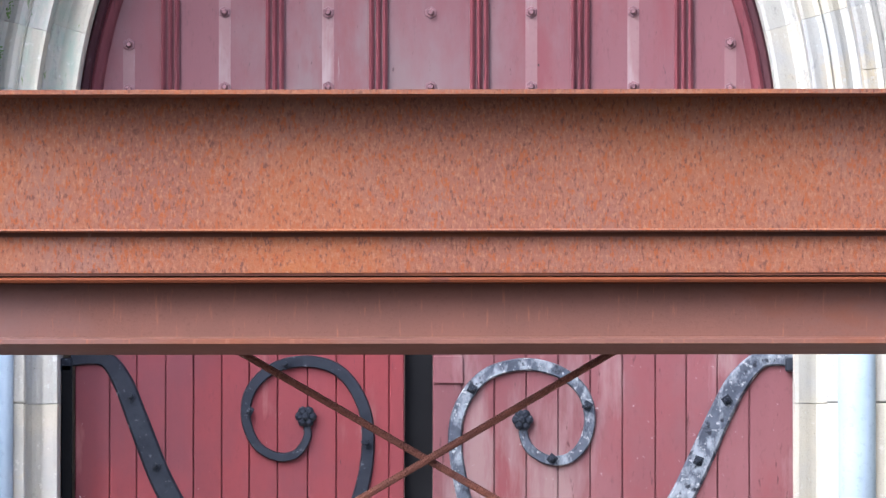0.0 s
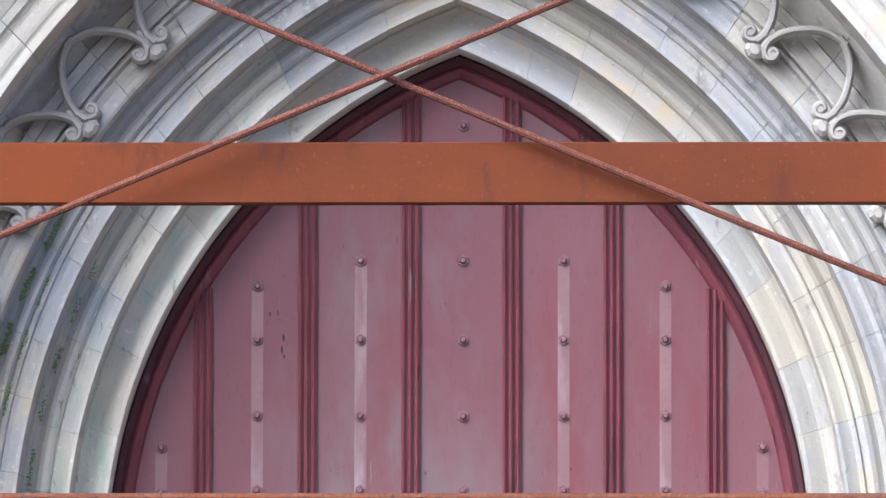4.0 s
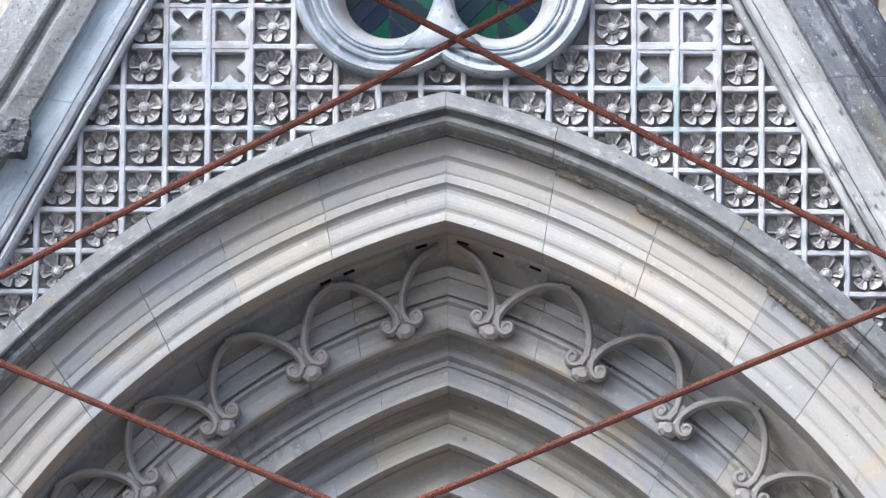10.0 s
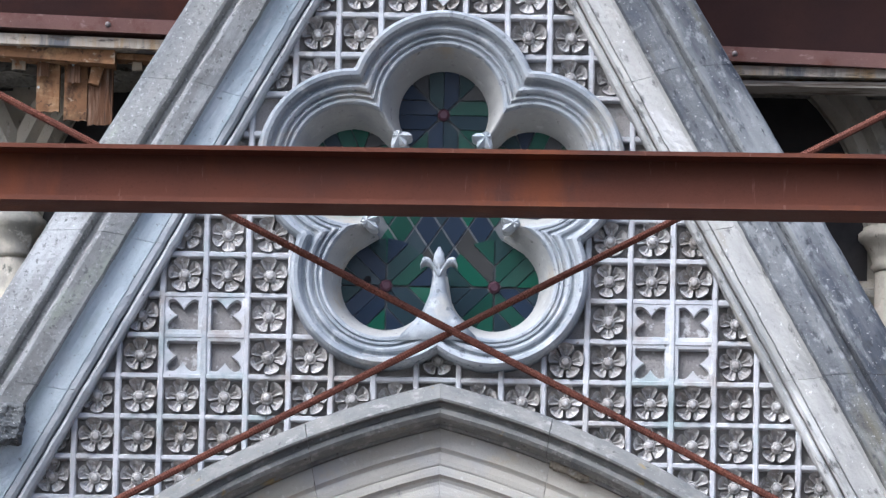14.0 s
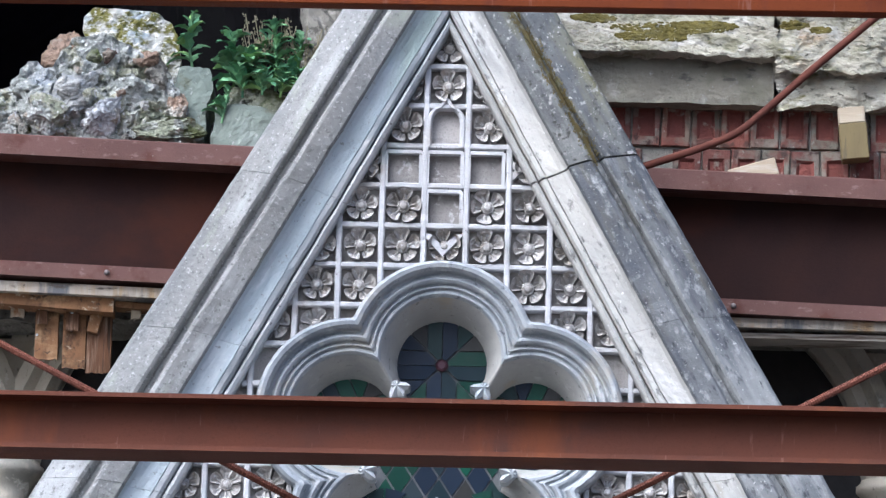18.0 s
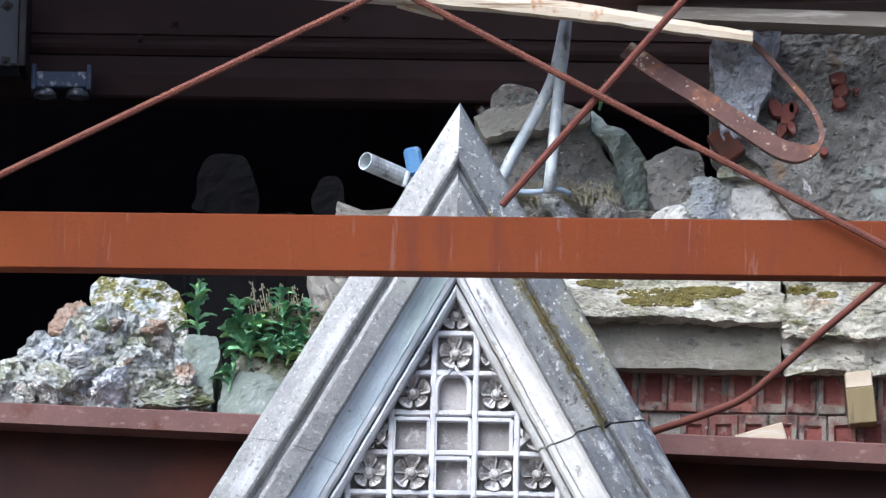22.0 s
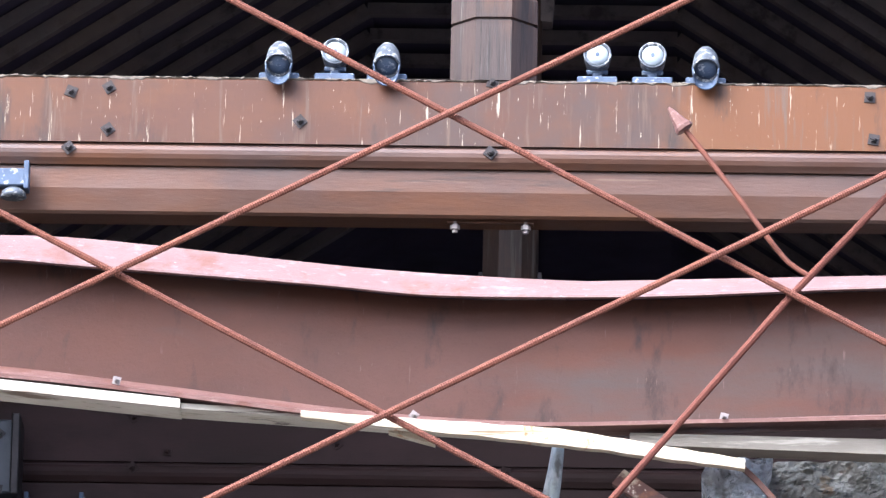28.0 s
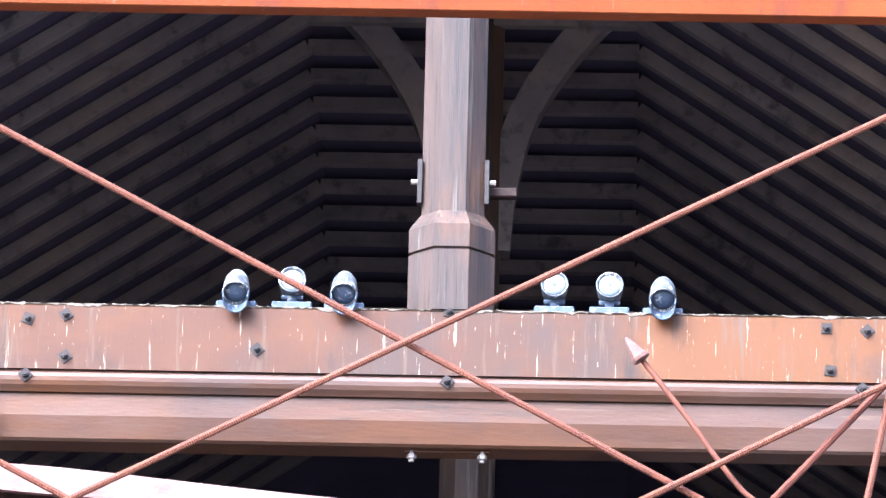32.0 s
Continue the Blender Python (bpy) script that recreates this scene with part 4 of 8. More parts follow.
JR = random.Random(17)
for side in (-1, 1):
    low = MOSSY if side < 0 else STONE
    for prof, name, joints, material in (
            (HOOD_P, "hood_stone", (0, 0.14, 0.29, 0.45, 0.60, 0.735, 0.885 if side < 0 else 0.905, 1), HOOD),
            (A_P, "voussoir", joints_for(4.9, 0.50, JR), STONE),
            (B_P, "voussoir", joints_for(4.1, 0.36, JR), STONE_SHADED),
            (C_P, "voussoir", joints_for(3.7, 0.33, JR), STONE_SHADED),
            (D_P, "voussoir", joints_for(3.4, 0.31, JR), low),
            (E_P, "voussoir", joints_for(3.0, 0.3, JR), low)):
        for a, b in zip(joints, joints[1:]):
            voussoir(name, prof, side, a, b, 7, material if (name == "hood_stone" or material is STONE_SHADED or a < 0.66) else STONE)
    # jambs below the springing
    cuts = [0.6, 1.05, 1.5, 1.95, 2.42, 2.885, 3.33, 3.66, Z0]
    for prof, shift in ((A_P, 0), (B_P, 0), (E_P, 0.062)):
        for a, b in zip(cuts, cuts[1:]):
            loops = [[(side * (r - CX + shift), y, zz) for r, y in prof] for zz in (a + 0.0015, b - 0.0015)]
            part("jamb_stone", rings(bmesh.new(), loops), STONE, arch)
    for a, b in zip(cuts, cuts[1:]):
        part("jamb_stone", boxed(side * 1.775 - 0.03, side * 1.775 + 0.03, 0.85, 1.2, a + 0.0015, b - 0.0015, 0.006), STONE, arch)
        part("jamb_stone", boxed(side * 1.98 - 0.075, side * 1.98 + 0.085, 0.84, 1.2, a + 0.0015, b - 0.0015, 0.006), STONE, arch)
    part("nook_shaft", tube([(side * 1.876, 0.84, 0.8), (side * 1.876, 0.84, 3.78)], 0.082, 18), SHAFT, arch, "blue-grey polished nook shaft", smooth=True)
    bm = bmesh.new()
    rings(bm, [[(side * 1.868 + r * math.cos(k * math.pi / 8), 0.82 + r * math.sin(k * math.pi / 8), zz) for k in range(16)] for zz, r in ((3.72, 0.085), (3.76, 0.10), (3.84, 0.11), (3.9, 0.15), (Z0, 0.16))])
    part("capital", bm, STONE, arch, smooth=True)

MOSS_LINES = ((3.004, 0.612, 0.14, 0.42, 420, 0.0055), (2.785, 0.800, 0.08, 0.40, 320, 0.004), (2.930, 0.604, 0.15, 0.36, 200, 0.004))


# cusps: a forked stem with two volutes and a leaf
def cusp_mesh():
    bm = bmesh.new()
    half = radians(4.1) * 3.25

    def arm(points, w0, w1, d0=0.055):
        P = bow([(s, 0, q) for s, q in points], 5)
        loops = []
        for i, p in enumerate(P):
            d = (P[min(i + 1, len(P) - 1)] - P[max(i - 1, 0)]).normalized()
            nrm = Vector((-d.z, 0, d.x))
            w = w0 + (w1 - w0) * i / (len(P) - 1)
            loops.append([p + nrm * w + Vector((0, d0, 0)), p + nrm * w, p + nrm * w * 0.35 + Vector((0, -0.022, 0)), p - nrm * w * 0.35 + Vector((0, -0.022, 0)), p - nrm * w, p - nrm * w + Vector((0, d0, 0))])
        rings(bm, loops)

    for s in (-1, 1):
        arm([(s * 0.020, 3.13), (s * 0.018, 3.185), (s * 0.048, 3.26), (s * 0.115, 3.34), (s * 0.175, 3.378), (s * (half + 0.012), 3.394), (s * (half + 0.034), 3.398)], 0.019, 0.015)
        spiral = [(s * (0.012 + 0.0), 3.185), (s * 0.030, 3.13), (s * 0.064, 3.112), (s * 0.088, 3.133), (s * 0.080, 3.160), (s * 0.058, 3.158), (s * 0.054, 3.140)]
        arm(spiral, 0.018, 0.011)
        rings(bm, [[(s * 0.066 + r * math.cos(k * math.pi / 5), y, 3.138 + r * math.sin(k * math.pi / 5)) for k in range(10)] for y, r in ((0.05, 0.034), (0.0, 0.034), (-0.016, 0.014))])
    rings(bm, [[(w * math.cos(k * math.pi / 4), y, 3.098 + h * math.sin(k * math.pi / 4)) for k in range(8)] for y, w, h in ((0.05, 0.048, 0.038), (0.0, 0.046, 0.036), (-0.02, 0.024, 0.018))])
    rings(bm, [[(w * math.cos(k * math.pi / 3), y, 3.185 + h * math.sin(k * math.pi / 3)) for k in range(6)] for y, w, h in ((0.06, 0.020, 0.05), (-0.010, 0.015, 0.04))])
    me = bpy.data.meshes.new("cusp")
    bm.to_mesh(me)
    bm.free()
    me.materials.append(CUSP)
    return me


CUSP = CUSP_STONE
cusp_me = cusp_mesh()
for side in (-1, 1):
    for k in range(9):
        ang = radians(69.6 - 8.2 * k)
        if ang < 0.06:
            continue
        # local z runs along the radius from the arc's own centre
        m = Matrix.Translation((-side * CX, 0.36, Z0 - 0.024)) @ Matrix.Rotation(side * (math.pi / 2 - ang), 4, "Y")
        piece("cusp", cusp_me, arch, m)

# open joints under the outer order, and moss in the hollows of the damp side
for side, ang in ((-1, 1.1706), (-1, 1.2684), (-1, 1.138), (1, 1.2833), (1, 1.2357), (1, 1.185)):
    m = Matrix.Translation((-side * CX, 0, Z0)) @ Matrix.Rotation(side * (math.pi / 2 - ang), 4, "Y")
    part("open_joint", boxed(-0.026, 0.026, 0.352, 0.37, 3.399, 3.409, 0.0, m), BLACK, arch)
mrnd = random.Random(8)
for r0, y0, u0, u1, count, size in MOSS_LINES:
    bm = bmesh.new()
    for _ in range(count):
        u = mrnd.uniform(u0, u1)
        if noise.noise((u * 30, r0, 2)) < -0.1:
            continue
        c = arc_point(-1, r0 + mrnd.gauss(0, 0.006), u, y0)
        q = mrnd.uniform(0.5, 1.0) * size
        rings(bm, [[c + Vector((k * q * math.cos(t), -dep * q, k * q * math.sin(t))) for t in (0.2, 1.3, 2.6, 3.8, 5.1)] for k, dep in ((1.2, -0.8), (1.0, 0.3), (0.5, 0.8))])
    part("moss_line", bm, MOSS_GREEN, arch, "thin green moss in a hollow of the stone")

bm = bmesh.new()
for _ in range(3400):
    u = mrnd.uniform(0.45, 0.90)
    if noise.noise((u * 16, 1.0, 5)) < -0.12:
        continue
    c = arc_point(1, 3.772 + abs(mrnd.gauss(0, 0.02)), u, -0.035 + 0.02 * noise.noise((u * 40, 3, 0)))
    q = mrnd.uniform(0.003, 0.009)
    rings(bm, [[c + Vector((k * q * 1.4 * math.cos(t), -dep * q, k * q * math.sin(t))) for t in (0.2, 1.3, 2.6, 3.8, 5.1)] for k, dep in ((1.2, -4.0), (1.0, 0.3), (0.5, 0.8))])
part("mortar_crumbs", bm, CRUMB, arch, "crumbling brown mortar under the hood mould")

# ---- gable: raking coping ----
coping = thing("gable_coping", (MID, 0, 6.5), "steep grey stone gable coping with weathered mouldings, lichen and an open cracked joint", "coping", kind="structure")
BANDS = (  # share of the way from the inner to the outer edge, and depth
    ("inner_roll", [(0.0, 0.05), (0.0, -0.05), (0.012, -0.078), (0.04, -0.09), (0.065, -0.078), (0.075, -0.040), (0.082, -0.040), (0.088, -0.078), (0.11, -0.098), (0.15, -0.104), (0.15, 0.05)]),
    ("cove", [(0.152, 0.05), (0.152, -0.078), (0.162, -0.078), (0.165, -0.088), (0.19, -0.090), (0.24, -0.094), (0.30, -0.100), (0.345, -0.112), (0.372, -0.135), (0.372, 0.05)]),
    ("front_band", [(0.374, 0.3), (0.374, -0.152), (0.39, -0.168), (0.56, -0.190), (0.585, -0.186), (0.60, -0.172), (0.612, -0.140), (0.612, 0.3)]),
    ("outer_band", [(0.612, 0.55), (0.612, -0.128), (0.655, -0.124), (0.668, -0.146), (0.69, -0.168), (0.715, -0.174), (0.96, -0.125), (0.985, -0.110), (1.0, -0.08), (1.0, 0.55)]),
)


def coping_point(side, s, y, t):
    """t runs from 0 at the apex to 1 at the foot."""
    zi, zo = 10.50 - 4.6 * t, 11.38 - 4.6 * t
    zi -= 0.0
    a = Vector((side * rake_in(zi), 0, zi))
    b = Vector((side * rake_out(zo - 0.25 * t), 0, zo - 0.25 * t))
    p = a.lerp(b, s)
    return Vector((MID + p.x, y, p.z))


CUTS = {-1: (0, 0.17, 0.315, 0.455, 0.595, 0.75, 1.0), 1: (0, 0.148, 0.295, 0.435, 0.575, 0.73, 1.0)}
for side in (-1, 1):
    for name, prof in BANDS:
        cuts = CUTS[side]
        for i, (a, b) in enumerate(zip(cuts, cuts[1:])):
            g0 = 0.0008 if side > 0 and i == 1 else 0.0002
            g1 = 0.0008 if side > 0 and i == 0 else 0.0002
            loops = []
            for k in range(25):
                row = []
                for s, y in prof:
                    ta = 0.0 if i == 0 else a + g0 + 0.146 * s
                    tb = b - g1 + 0.146 * s
                    t = ta + (tb - ta) * k / 24
                    row.append(coping_point(side, s, y, t) + Vector((0.003 * noise.noise((s * 5, t * 90, side)), 0.008 * noise.noise((s * 9, t * 60, side)), 0.003 * noise.noise((s * 5, t * 70, side + 4)))))
                loops.append(row)
            if name == "inner_roll":
                material = PALE if side < 0 else PALE_WARM
            elif name == "cove":
                material = SKYLIT if side < 0 else PALE_WARM
            else:
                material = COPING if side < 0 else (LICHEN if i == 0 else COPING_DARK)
            part(name, rings(bmesh.new(), loops), material, coping)

# moss in the groove of the rake: many small clumps, thick under the apex and thinning to the first joint
OUTER = [(0.39, -0.168), (0.56, -0.190), (0.585, -0.186), (0.60, -0.172), (0.612, -0.132), (0.655, -0.124), (0.668, -0.146), (0.69, -0.168), (0.715, -0.174), (0.96, -0.125)]
bm = bmesh.new()
for _ in range(11000):
    t = mrnd.uniform(0.05, 0.243)
    s = 0.637 + mrnd.gauss(0.004, 0.034)
    if noise.noise((t * 55, s * 30, 2.0)) < -0.12 or mrnd.random() < (t - 0.12) * 6 or mrnd.random() < abs(s - 0.64) * 11 or not 0.56 < s < 0.76:
        continue
    for (s0, y0), (s1, y1) in zip(OUTER, OUTER[1:]):
        if s0 <= s <= s1:
            y = y0 + (y1 - y0) * (s - s0) / (s1 - s0)
    c = coping_point(1, s, y, t)
    q = mrnd.uniform(0.0015, 0.0048)
    rings(bm, [[c + Vector((k * q * math.cos(u), -dep * q * 0.6, k * q * 1.6 * math.sin(u))) for u in (0.2, 1.3, 2.6, 3.8, 5.1)] for k, dep in ((1.15, -1.5), (1.0, 0.3), (0.45, 0.75))])
part("moss_strip", bm, GROOVE_MOSS, coping, "brown-olive moss along the groove")

# ---- gable: carved diaper field ----
lattice = thing("diaper_panel", (MID, 0, 7.0), "pale carved stone diaper of square cells with a five-petalled flower in each", "carving", kind="structure")
PX, PZ = 0.1835, 0.1785
X_BARS = [-0.11 + PX * k for k in range(-12, 14)]
Z_BARS = [9.457 + PZ * k for k in range(-16, 7)]


def in_field(x, z, margin=0.0, hole=0.40):
    d = abs(x - MID)
    return d < rake_in(z) + margin and math.hypot(d + CX, z - Z0) > 3.86 and not in_foil(x, z, hole)


def flower_mesh(petals, turn, size, seed):
    rnd = random.Random(seed)
    bm = bmesh.new()
    for k in range(petals):
        ang = turn + 2 * math.pi * k / petals + rnd.uniform(-0.06, 0.06)
        rows = []
        length = size * rnd.uniform(0.93, 1.05)
        wide = math.pi / petals * 0.90
        for i in range(8):
            u = i / 7
            r = 0.021 + (length - 0.021) * u
            w = length * math.sin(math.pi / petals) * 0.74 * (0.30 + 0.70 * min(1.0, u / 0.62) ** 0.9) * (1.0 if u < 0.7 else math.sqrt(max(0.10, 1 - ((u - 0.7) / 0.32) ** 2)))
            row = []
            for j in range(7):
                v = -1 + j / 3
                rim = max(abs(v), u if u > 0.6 else 0.0)
                h = 0.010 + 0.016 * u + 0.046 * max(0.0, rim - 0.42) ** 1.2 * 1.6 * min(1.0, u * 2.2) + (0.009 if j == 3 and 0.1 < u < 0.75 else 0.0)
                row.append((r, v * w, h))
            rows.append(row)
        c, s = math.cos(ang), math.sin(ang)
        vs = [[bm.verts.new((c * r - s * w, -h, s * r + c * w)) for r, w, h in row] for row in rows]
        for a, b in zip(vs, vs[1:]):
            for i in range(6):
                bm.faces.new((a[i], a[i + 1], b[i + 1], b[i]))
        # petal sides down to the ground of the cell
        edge = [row[0] for row in vs] + vs[-1][1:] + [row[-1] for row in reversed(vs[:-1])]
        low = [bm.verts.new((v.co.x * 0.97, 0.004, v.co.z * 0.97)) for v in edge]
        for (a, b), (p, q) in zip(zip(edge, edge[1:]), zip(low, low[1:])):
            bm.faces.new((a, b, q, p))
    rings(bm, [[(r * math.cos(k * math.pi / 4), -h, r * math.sin(k * math.pi / 4)) for k in range(8)] for r, h in ((0.027, 0.0), (0.026, 0.030), (0.021, 0.034), (0.019, 0.026), (0.018, 0.040), (0.012, 0.049), (0.004, 0.052))])
    me = bpy.data.meshes.new("flower")
    bmesh.ops.recalc_face_normals(bm, faces=bm.faces)
    bm.to_mesh(me)
    bm.free()
    me.materials.append(FLOWER)
    return me


FLOWERS = [flower_mesh(n, t, 0.071, i) for i, (n, t) in enumerate(((5, math.pi / 2), (6, math.pi / 2), (5, math.pi / 2 + 0.3), (6, 0.2), (5, -math.pi / 2), (7, 0.1), (5, math.pi / 2 - 0.2)))]


def near(a, b, e=0.07):
    return abs(a - b) < e


rnd = random.Random(4)
blank_cells = [(-1.11, 8.10), (-0.925, 8.10), (-1.11, 7.93), (-0.925, 7.93), (0.885, 8.115), (1.07, 8.115), (0.885, 7.94), (1.07, 7.94)]
square_cells = [(-0.205, 9.89), (-0.025, 9.89), (0.155, 9.89), (-0.025, 9.715), (-0.025, 10.07)]
cells = []
for i in range(len(X_BARS) - 1):
    for j in range(len(Z_BARS) - 1):
        x, z = (X_BARS[i] + X_BARS[i + 1]) / 2, (Z_BARS[j] + Z_BARS[j + 1]) / 2
        if not in_field(x, z, 0.06, 0.41):
            continue
        cells.append((x, z))
        if any(near(x, a, 0.06) and near(z, b, 0.06) for a, b in square_cells):
            continue
        if any(near(x, a) and near(z, b) for a, b in blank_cells):
            # blind quatrefoil cell: raised rim with a cusp in two sides
            ax, az = (-1 if any(near(x, q) for q in (-1.11, 0.885)) else 1), (1 if z > 8.0 else -1)
            bm = bmesh.new()
            h = PX / 2 - 0.012
            q = h - 0.018
            rim_in, rim_out = [], []
            for side_no, (nx, nz) in enumerate(((1, 0), (0, 1), (-1, 0), (0, -1))):
                cusped = (nx, nz) in ((ax, 0), (0, az))
                for k in range(14):
                    t = -q + 2 * q * k / 14
                    reach = q - (0.034 * max(0.0, 1 - abs(t) / 0.046) ** 1.5 if cusped else 0.0) + (0.006 * math.sin(math.pi * abs(t) / q) if cusped else 0.0)
                    for lst, d, s_ in ((rim_in, reach, 1.0), (rim_out, h, h / q)):
                        lst.append(Vector((x + nx * d - nz * t * s_, 0, z + nz * d + nx * t * s_)))
            mid_ = Vector((x, 0, z))
            lift_ = lambda loop, yy, k=1.0: [mid_ + (p - mid_) * k + Vector((0, yy, 0)) for p in loop]
            rings(bm, [lift_(rim_out, 0.064), lift_(rim_out, -0.022), lift_(rim_in, -0.020, 1.06), lift_(rim_in, -0.010), lift_(rim_in, 0.019, 0.97)], caps=False)
            part("blank_panel", bm, LATTICE, lattice, "plain sunk cell with a cusped rim")
            part("sunk_ground", boxed(x - PX / 2 + 0.012, x + PX / 2 - 0.012, 0.020, 0.04, z - PZ / 2 + 0.012, z + PZ / 2 - 0.012), BACK_SHADED, lattice)
            continue
        f = FLOWERS[rnd.choice((0, 0, 0, 0, 0, 2, 6, 1, 0))]
        m = Matrix.Translation((x, 0.018, z)) @ Matrix.Rotation(rnd.uniform(-0.12, 0.12), 4, "Y") @ Matrix.Diagonal((*(Vector((1.04, rnd.uniform(0.7, 1.0), 1.04)) * rnd.uniform(0.97, 1.06)), 1))
        piece("flower", f, lattice, m)
for x in X_BARS:
    run = None
    zs = [6.4 + 0.03 * k for k in range(145)]
    for z in zs:
        ok = in_field(x, z, 0.02, 0.385) and not (near(x, MID, 0.05))
        if ok and run is None:
            run = z
        if (not ok or z == zs[-1]) and run is not None:
            if z - run > 0.05:
                w = 0.0135
                n_q = max(2, int((z - run) / 0.03))
                wob = lambda q, k: 0.0022 * noise.noise((x * 31 + k * 5, q * 22, 1.5))
                rings_bm = rings(bmesh.new(), [[(x - w + wob(q, 0), 0.066, q), (x - w + wob(q, 0), -0.022 + wob(q, 2), q), (x - w * 0.55 + wob(q, 0), -0.030 + wob(q, 3), q), (x + w * 0.55 + wob(q, 1), -0.030 + wob(q, 3), q), (x + w + wob(q, 1), -0.022 + wob(q, 2), q), (x + w + wob(q, 1), 0.066, q)] for q in [run + (z - run) * i / n_q for i in range(n_q + 1)]])
                part("bar", rings_bm, LATTICE, lattice)
            run = None
for z in Z_BARS:
    run = None
    xs = [-2.5 + 0.03 * k for k in range(168)]
    for x in xs:
        ok = in_field(x, z, 0.02, 0.385)
        if ok and run is None:
            run = x
        if not ok and run is not None:
            if x - run > 0.05:
                w = 0.0128
                n_q = max(2, int((x - run) / 0.03))
                wob = lambda q, k: 0.0022 * noise.noise((q * 22, z * 31 + k * 5, 7.5))
                part("bar", rings(bmesh.new(), [[(q, 0.066, z - w + wob(q, 0)), (q, -0.019 + wob(q, 2), z - w + wob(q, 0)), (q, -0.026 + wob(q, 3), z - w * 0.55 + wob(q, 0)), (q, -0.026 + wob(q, 3), z + w * 0.55 + wob(q, 1)), (q, -0.019 + wob(q, 2), z + w + wob(q, 1)), (q, 0.066, z + w + wob(q, 1))] for q in [run + (x - run) * i / n_q for i in range(n_q + 1)]]), LATTICE, lattice)
            run = None
# the cross of sunk squares under the apex, with a small lancet on top
for x, z in square_cells[:4]:
    bm = bmesh.new()
    h = PX / 2 - 0.016
    for s in (-1, 1):
        box(bm, x + s * h - 0.008, x + s * h + 0.008, -0.026, 0.064, z - h, z + h)
        box(bm, x - h, x + h, -0.024, 0.064, z + s * h - 0.008, z + s * h + 0.008)
    part("sunk_square", bm, LATTICE, lattice)
    part("sunk_ground", boxed(x - h, x + h, 0.020, 0.04, z - h, z + h), BACK_SHADED, lattice)
lx, lz = -0.025, 10.07
for s in (-1, 1):
    P = bow([(lx + s * 0.072, -0.01, lz - 0.08), (lx + s * 0.072, -0.01, lz + 0.04), (lx + s * 0.05, -0.01, lz + 0.085), (lx + s * 0.028, -0.01, lz + 0.095), (lx, -0.01, lz + 0.135)], 4)
    loops = [[p + Vector((a, b, 0)) for a, b in ((-0.013, 0.07), (-0.013, -0.01), (-0.006, -0.022), (0.006, -0.022), (0.013, -0.01), (0.013, 0.07))] for p in P]
    part("lancet_rim", rings(bmesh.new(), loops), LATTICE, lattice)
    for sgn, (ax, az) in ((1, (lx + s * 0.31, 9.845)),):
        part("cross_point", rings(bmesh.new(), [[(lx + s * 0.265, y, 9.96), (lx + s * 0.265, y, 9.935), (lx + s * 0.305, y, 9.89), (lx + s * 0.265, y, 9.845), (lx + s * 0.265, y, 9.82), (lx + s * 0.345, y, 9.89)] for y in (0.064, -0.022)]), LATTICE, lattice)
part("cross_point", rings(bmesh.new(), [[(lx - 0.09, y, 9.60), (lx - 0.055, y, 9.60), (lx, y, 9.545), (lx + 0.055, y, 9.60), (lx + 0.09, y, 9.60), (lx, y, 9.50)] for y in (0.064, -0.024)]), LATTICE, lattice)

# ---- five-lobed window ----
window = thing("window_cinquefoil", (QC.x, 0, 7.95), "five-lobed stone window with leaded dark green and blue glass", "window", kind="structure")
F_PROF = [(0.41, 0.05), (0.41, -0.07), (0.403, -0.098), (0.390, -0.112), (0.374, -0.106), (0.364, -0.085), (0.358, -0.048), (0.350, -0.042), (0.344, -0.046), (0.338, -0.062), (0.328, -0.066), (0.318, -0.055), (0.313, -0.030), (0.308, -0.028), (0.302, -0.042), (0.296, -0.042), (0.292, -0.024), (0.287, -0.020), (0.282, -0.030), (0.272, -0.030), (0.264, -0.016), (0.262, 0.0),
          (0.256, 0.010), (0.242, 0.045), (0.228, 0.085), (0.216, 0.125), (0.206, 0.165), (0.199, 0.190), (0.195, 0.205), (0.195, 0.24)]
N_F = 300
loops = []
for i in range(N_F + 1):
    th = 2 * math.pi * i / N_F
    row = []
    for rho, y in F_PROF:
        q = foil(th, rho, 0.0 if rho > 0.30 else 0.305)
        row.append((QC.x + math.cos(th) * q, y, QC.y + math.sin(th) * q))
    loops.append(row)
part("outer_moulding", rings(bmesh.new(), [row[:22] for row in loops], closed=False), WINDOW_STONE, window)
part("inner_splay", rings(bmesh.new(), [row[21:] for row in loops], closed=False), WINDOW_SPLAY, window, "smooth cream splay", smooth=True)
part("lead_ground", rings(bmesh.new(), [[(QC.x + math.cos(2 * math.pi * i / 80) * foil(2 * math.pi * i / 80, 0.23, 0.33), y, QC.y + math.sin(2 * math.pi * i / 80) * foil(2 * math.pi * i / 80, 0.23, 0.33)) for i in range(80)] for y in (0.221, 0.238)]), LEAD, window)


def pane(pts, y=0.206):
    cx, cz = sum(p[0] for p in pts) / len(pts), sum(p[1] for p in pts) / len(pts)
    q = []
    for x, z in pts:
        d = math.hypot(x - cx, z - cz) or 1
        k = max(0.3, (d - 0.0062) / d)
        q.append((cx + (x - cx) * k, cz + (z - cz) * k))
    tilt = (random.uniform(-0.05, 0.05), random.uniform(-0.05, 0.05))
    part("pane", rings(bmesh.new(), [[(x, y + o + (x - cx) * tilt[0] + (z - cz) * tilt[1], z) for x, z in q] for o in (0.0, 0.006)]), PANE, window)


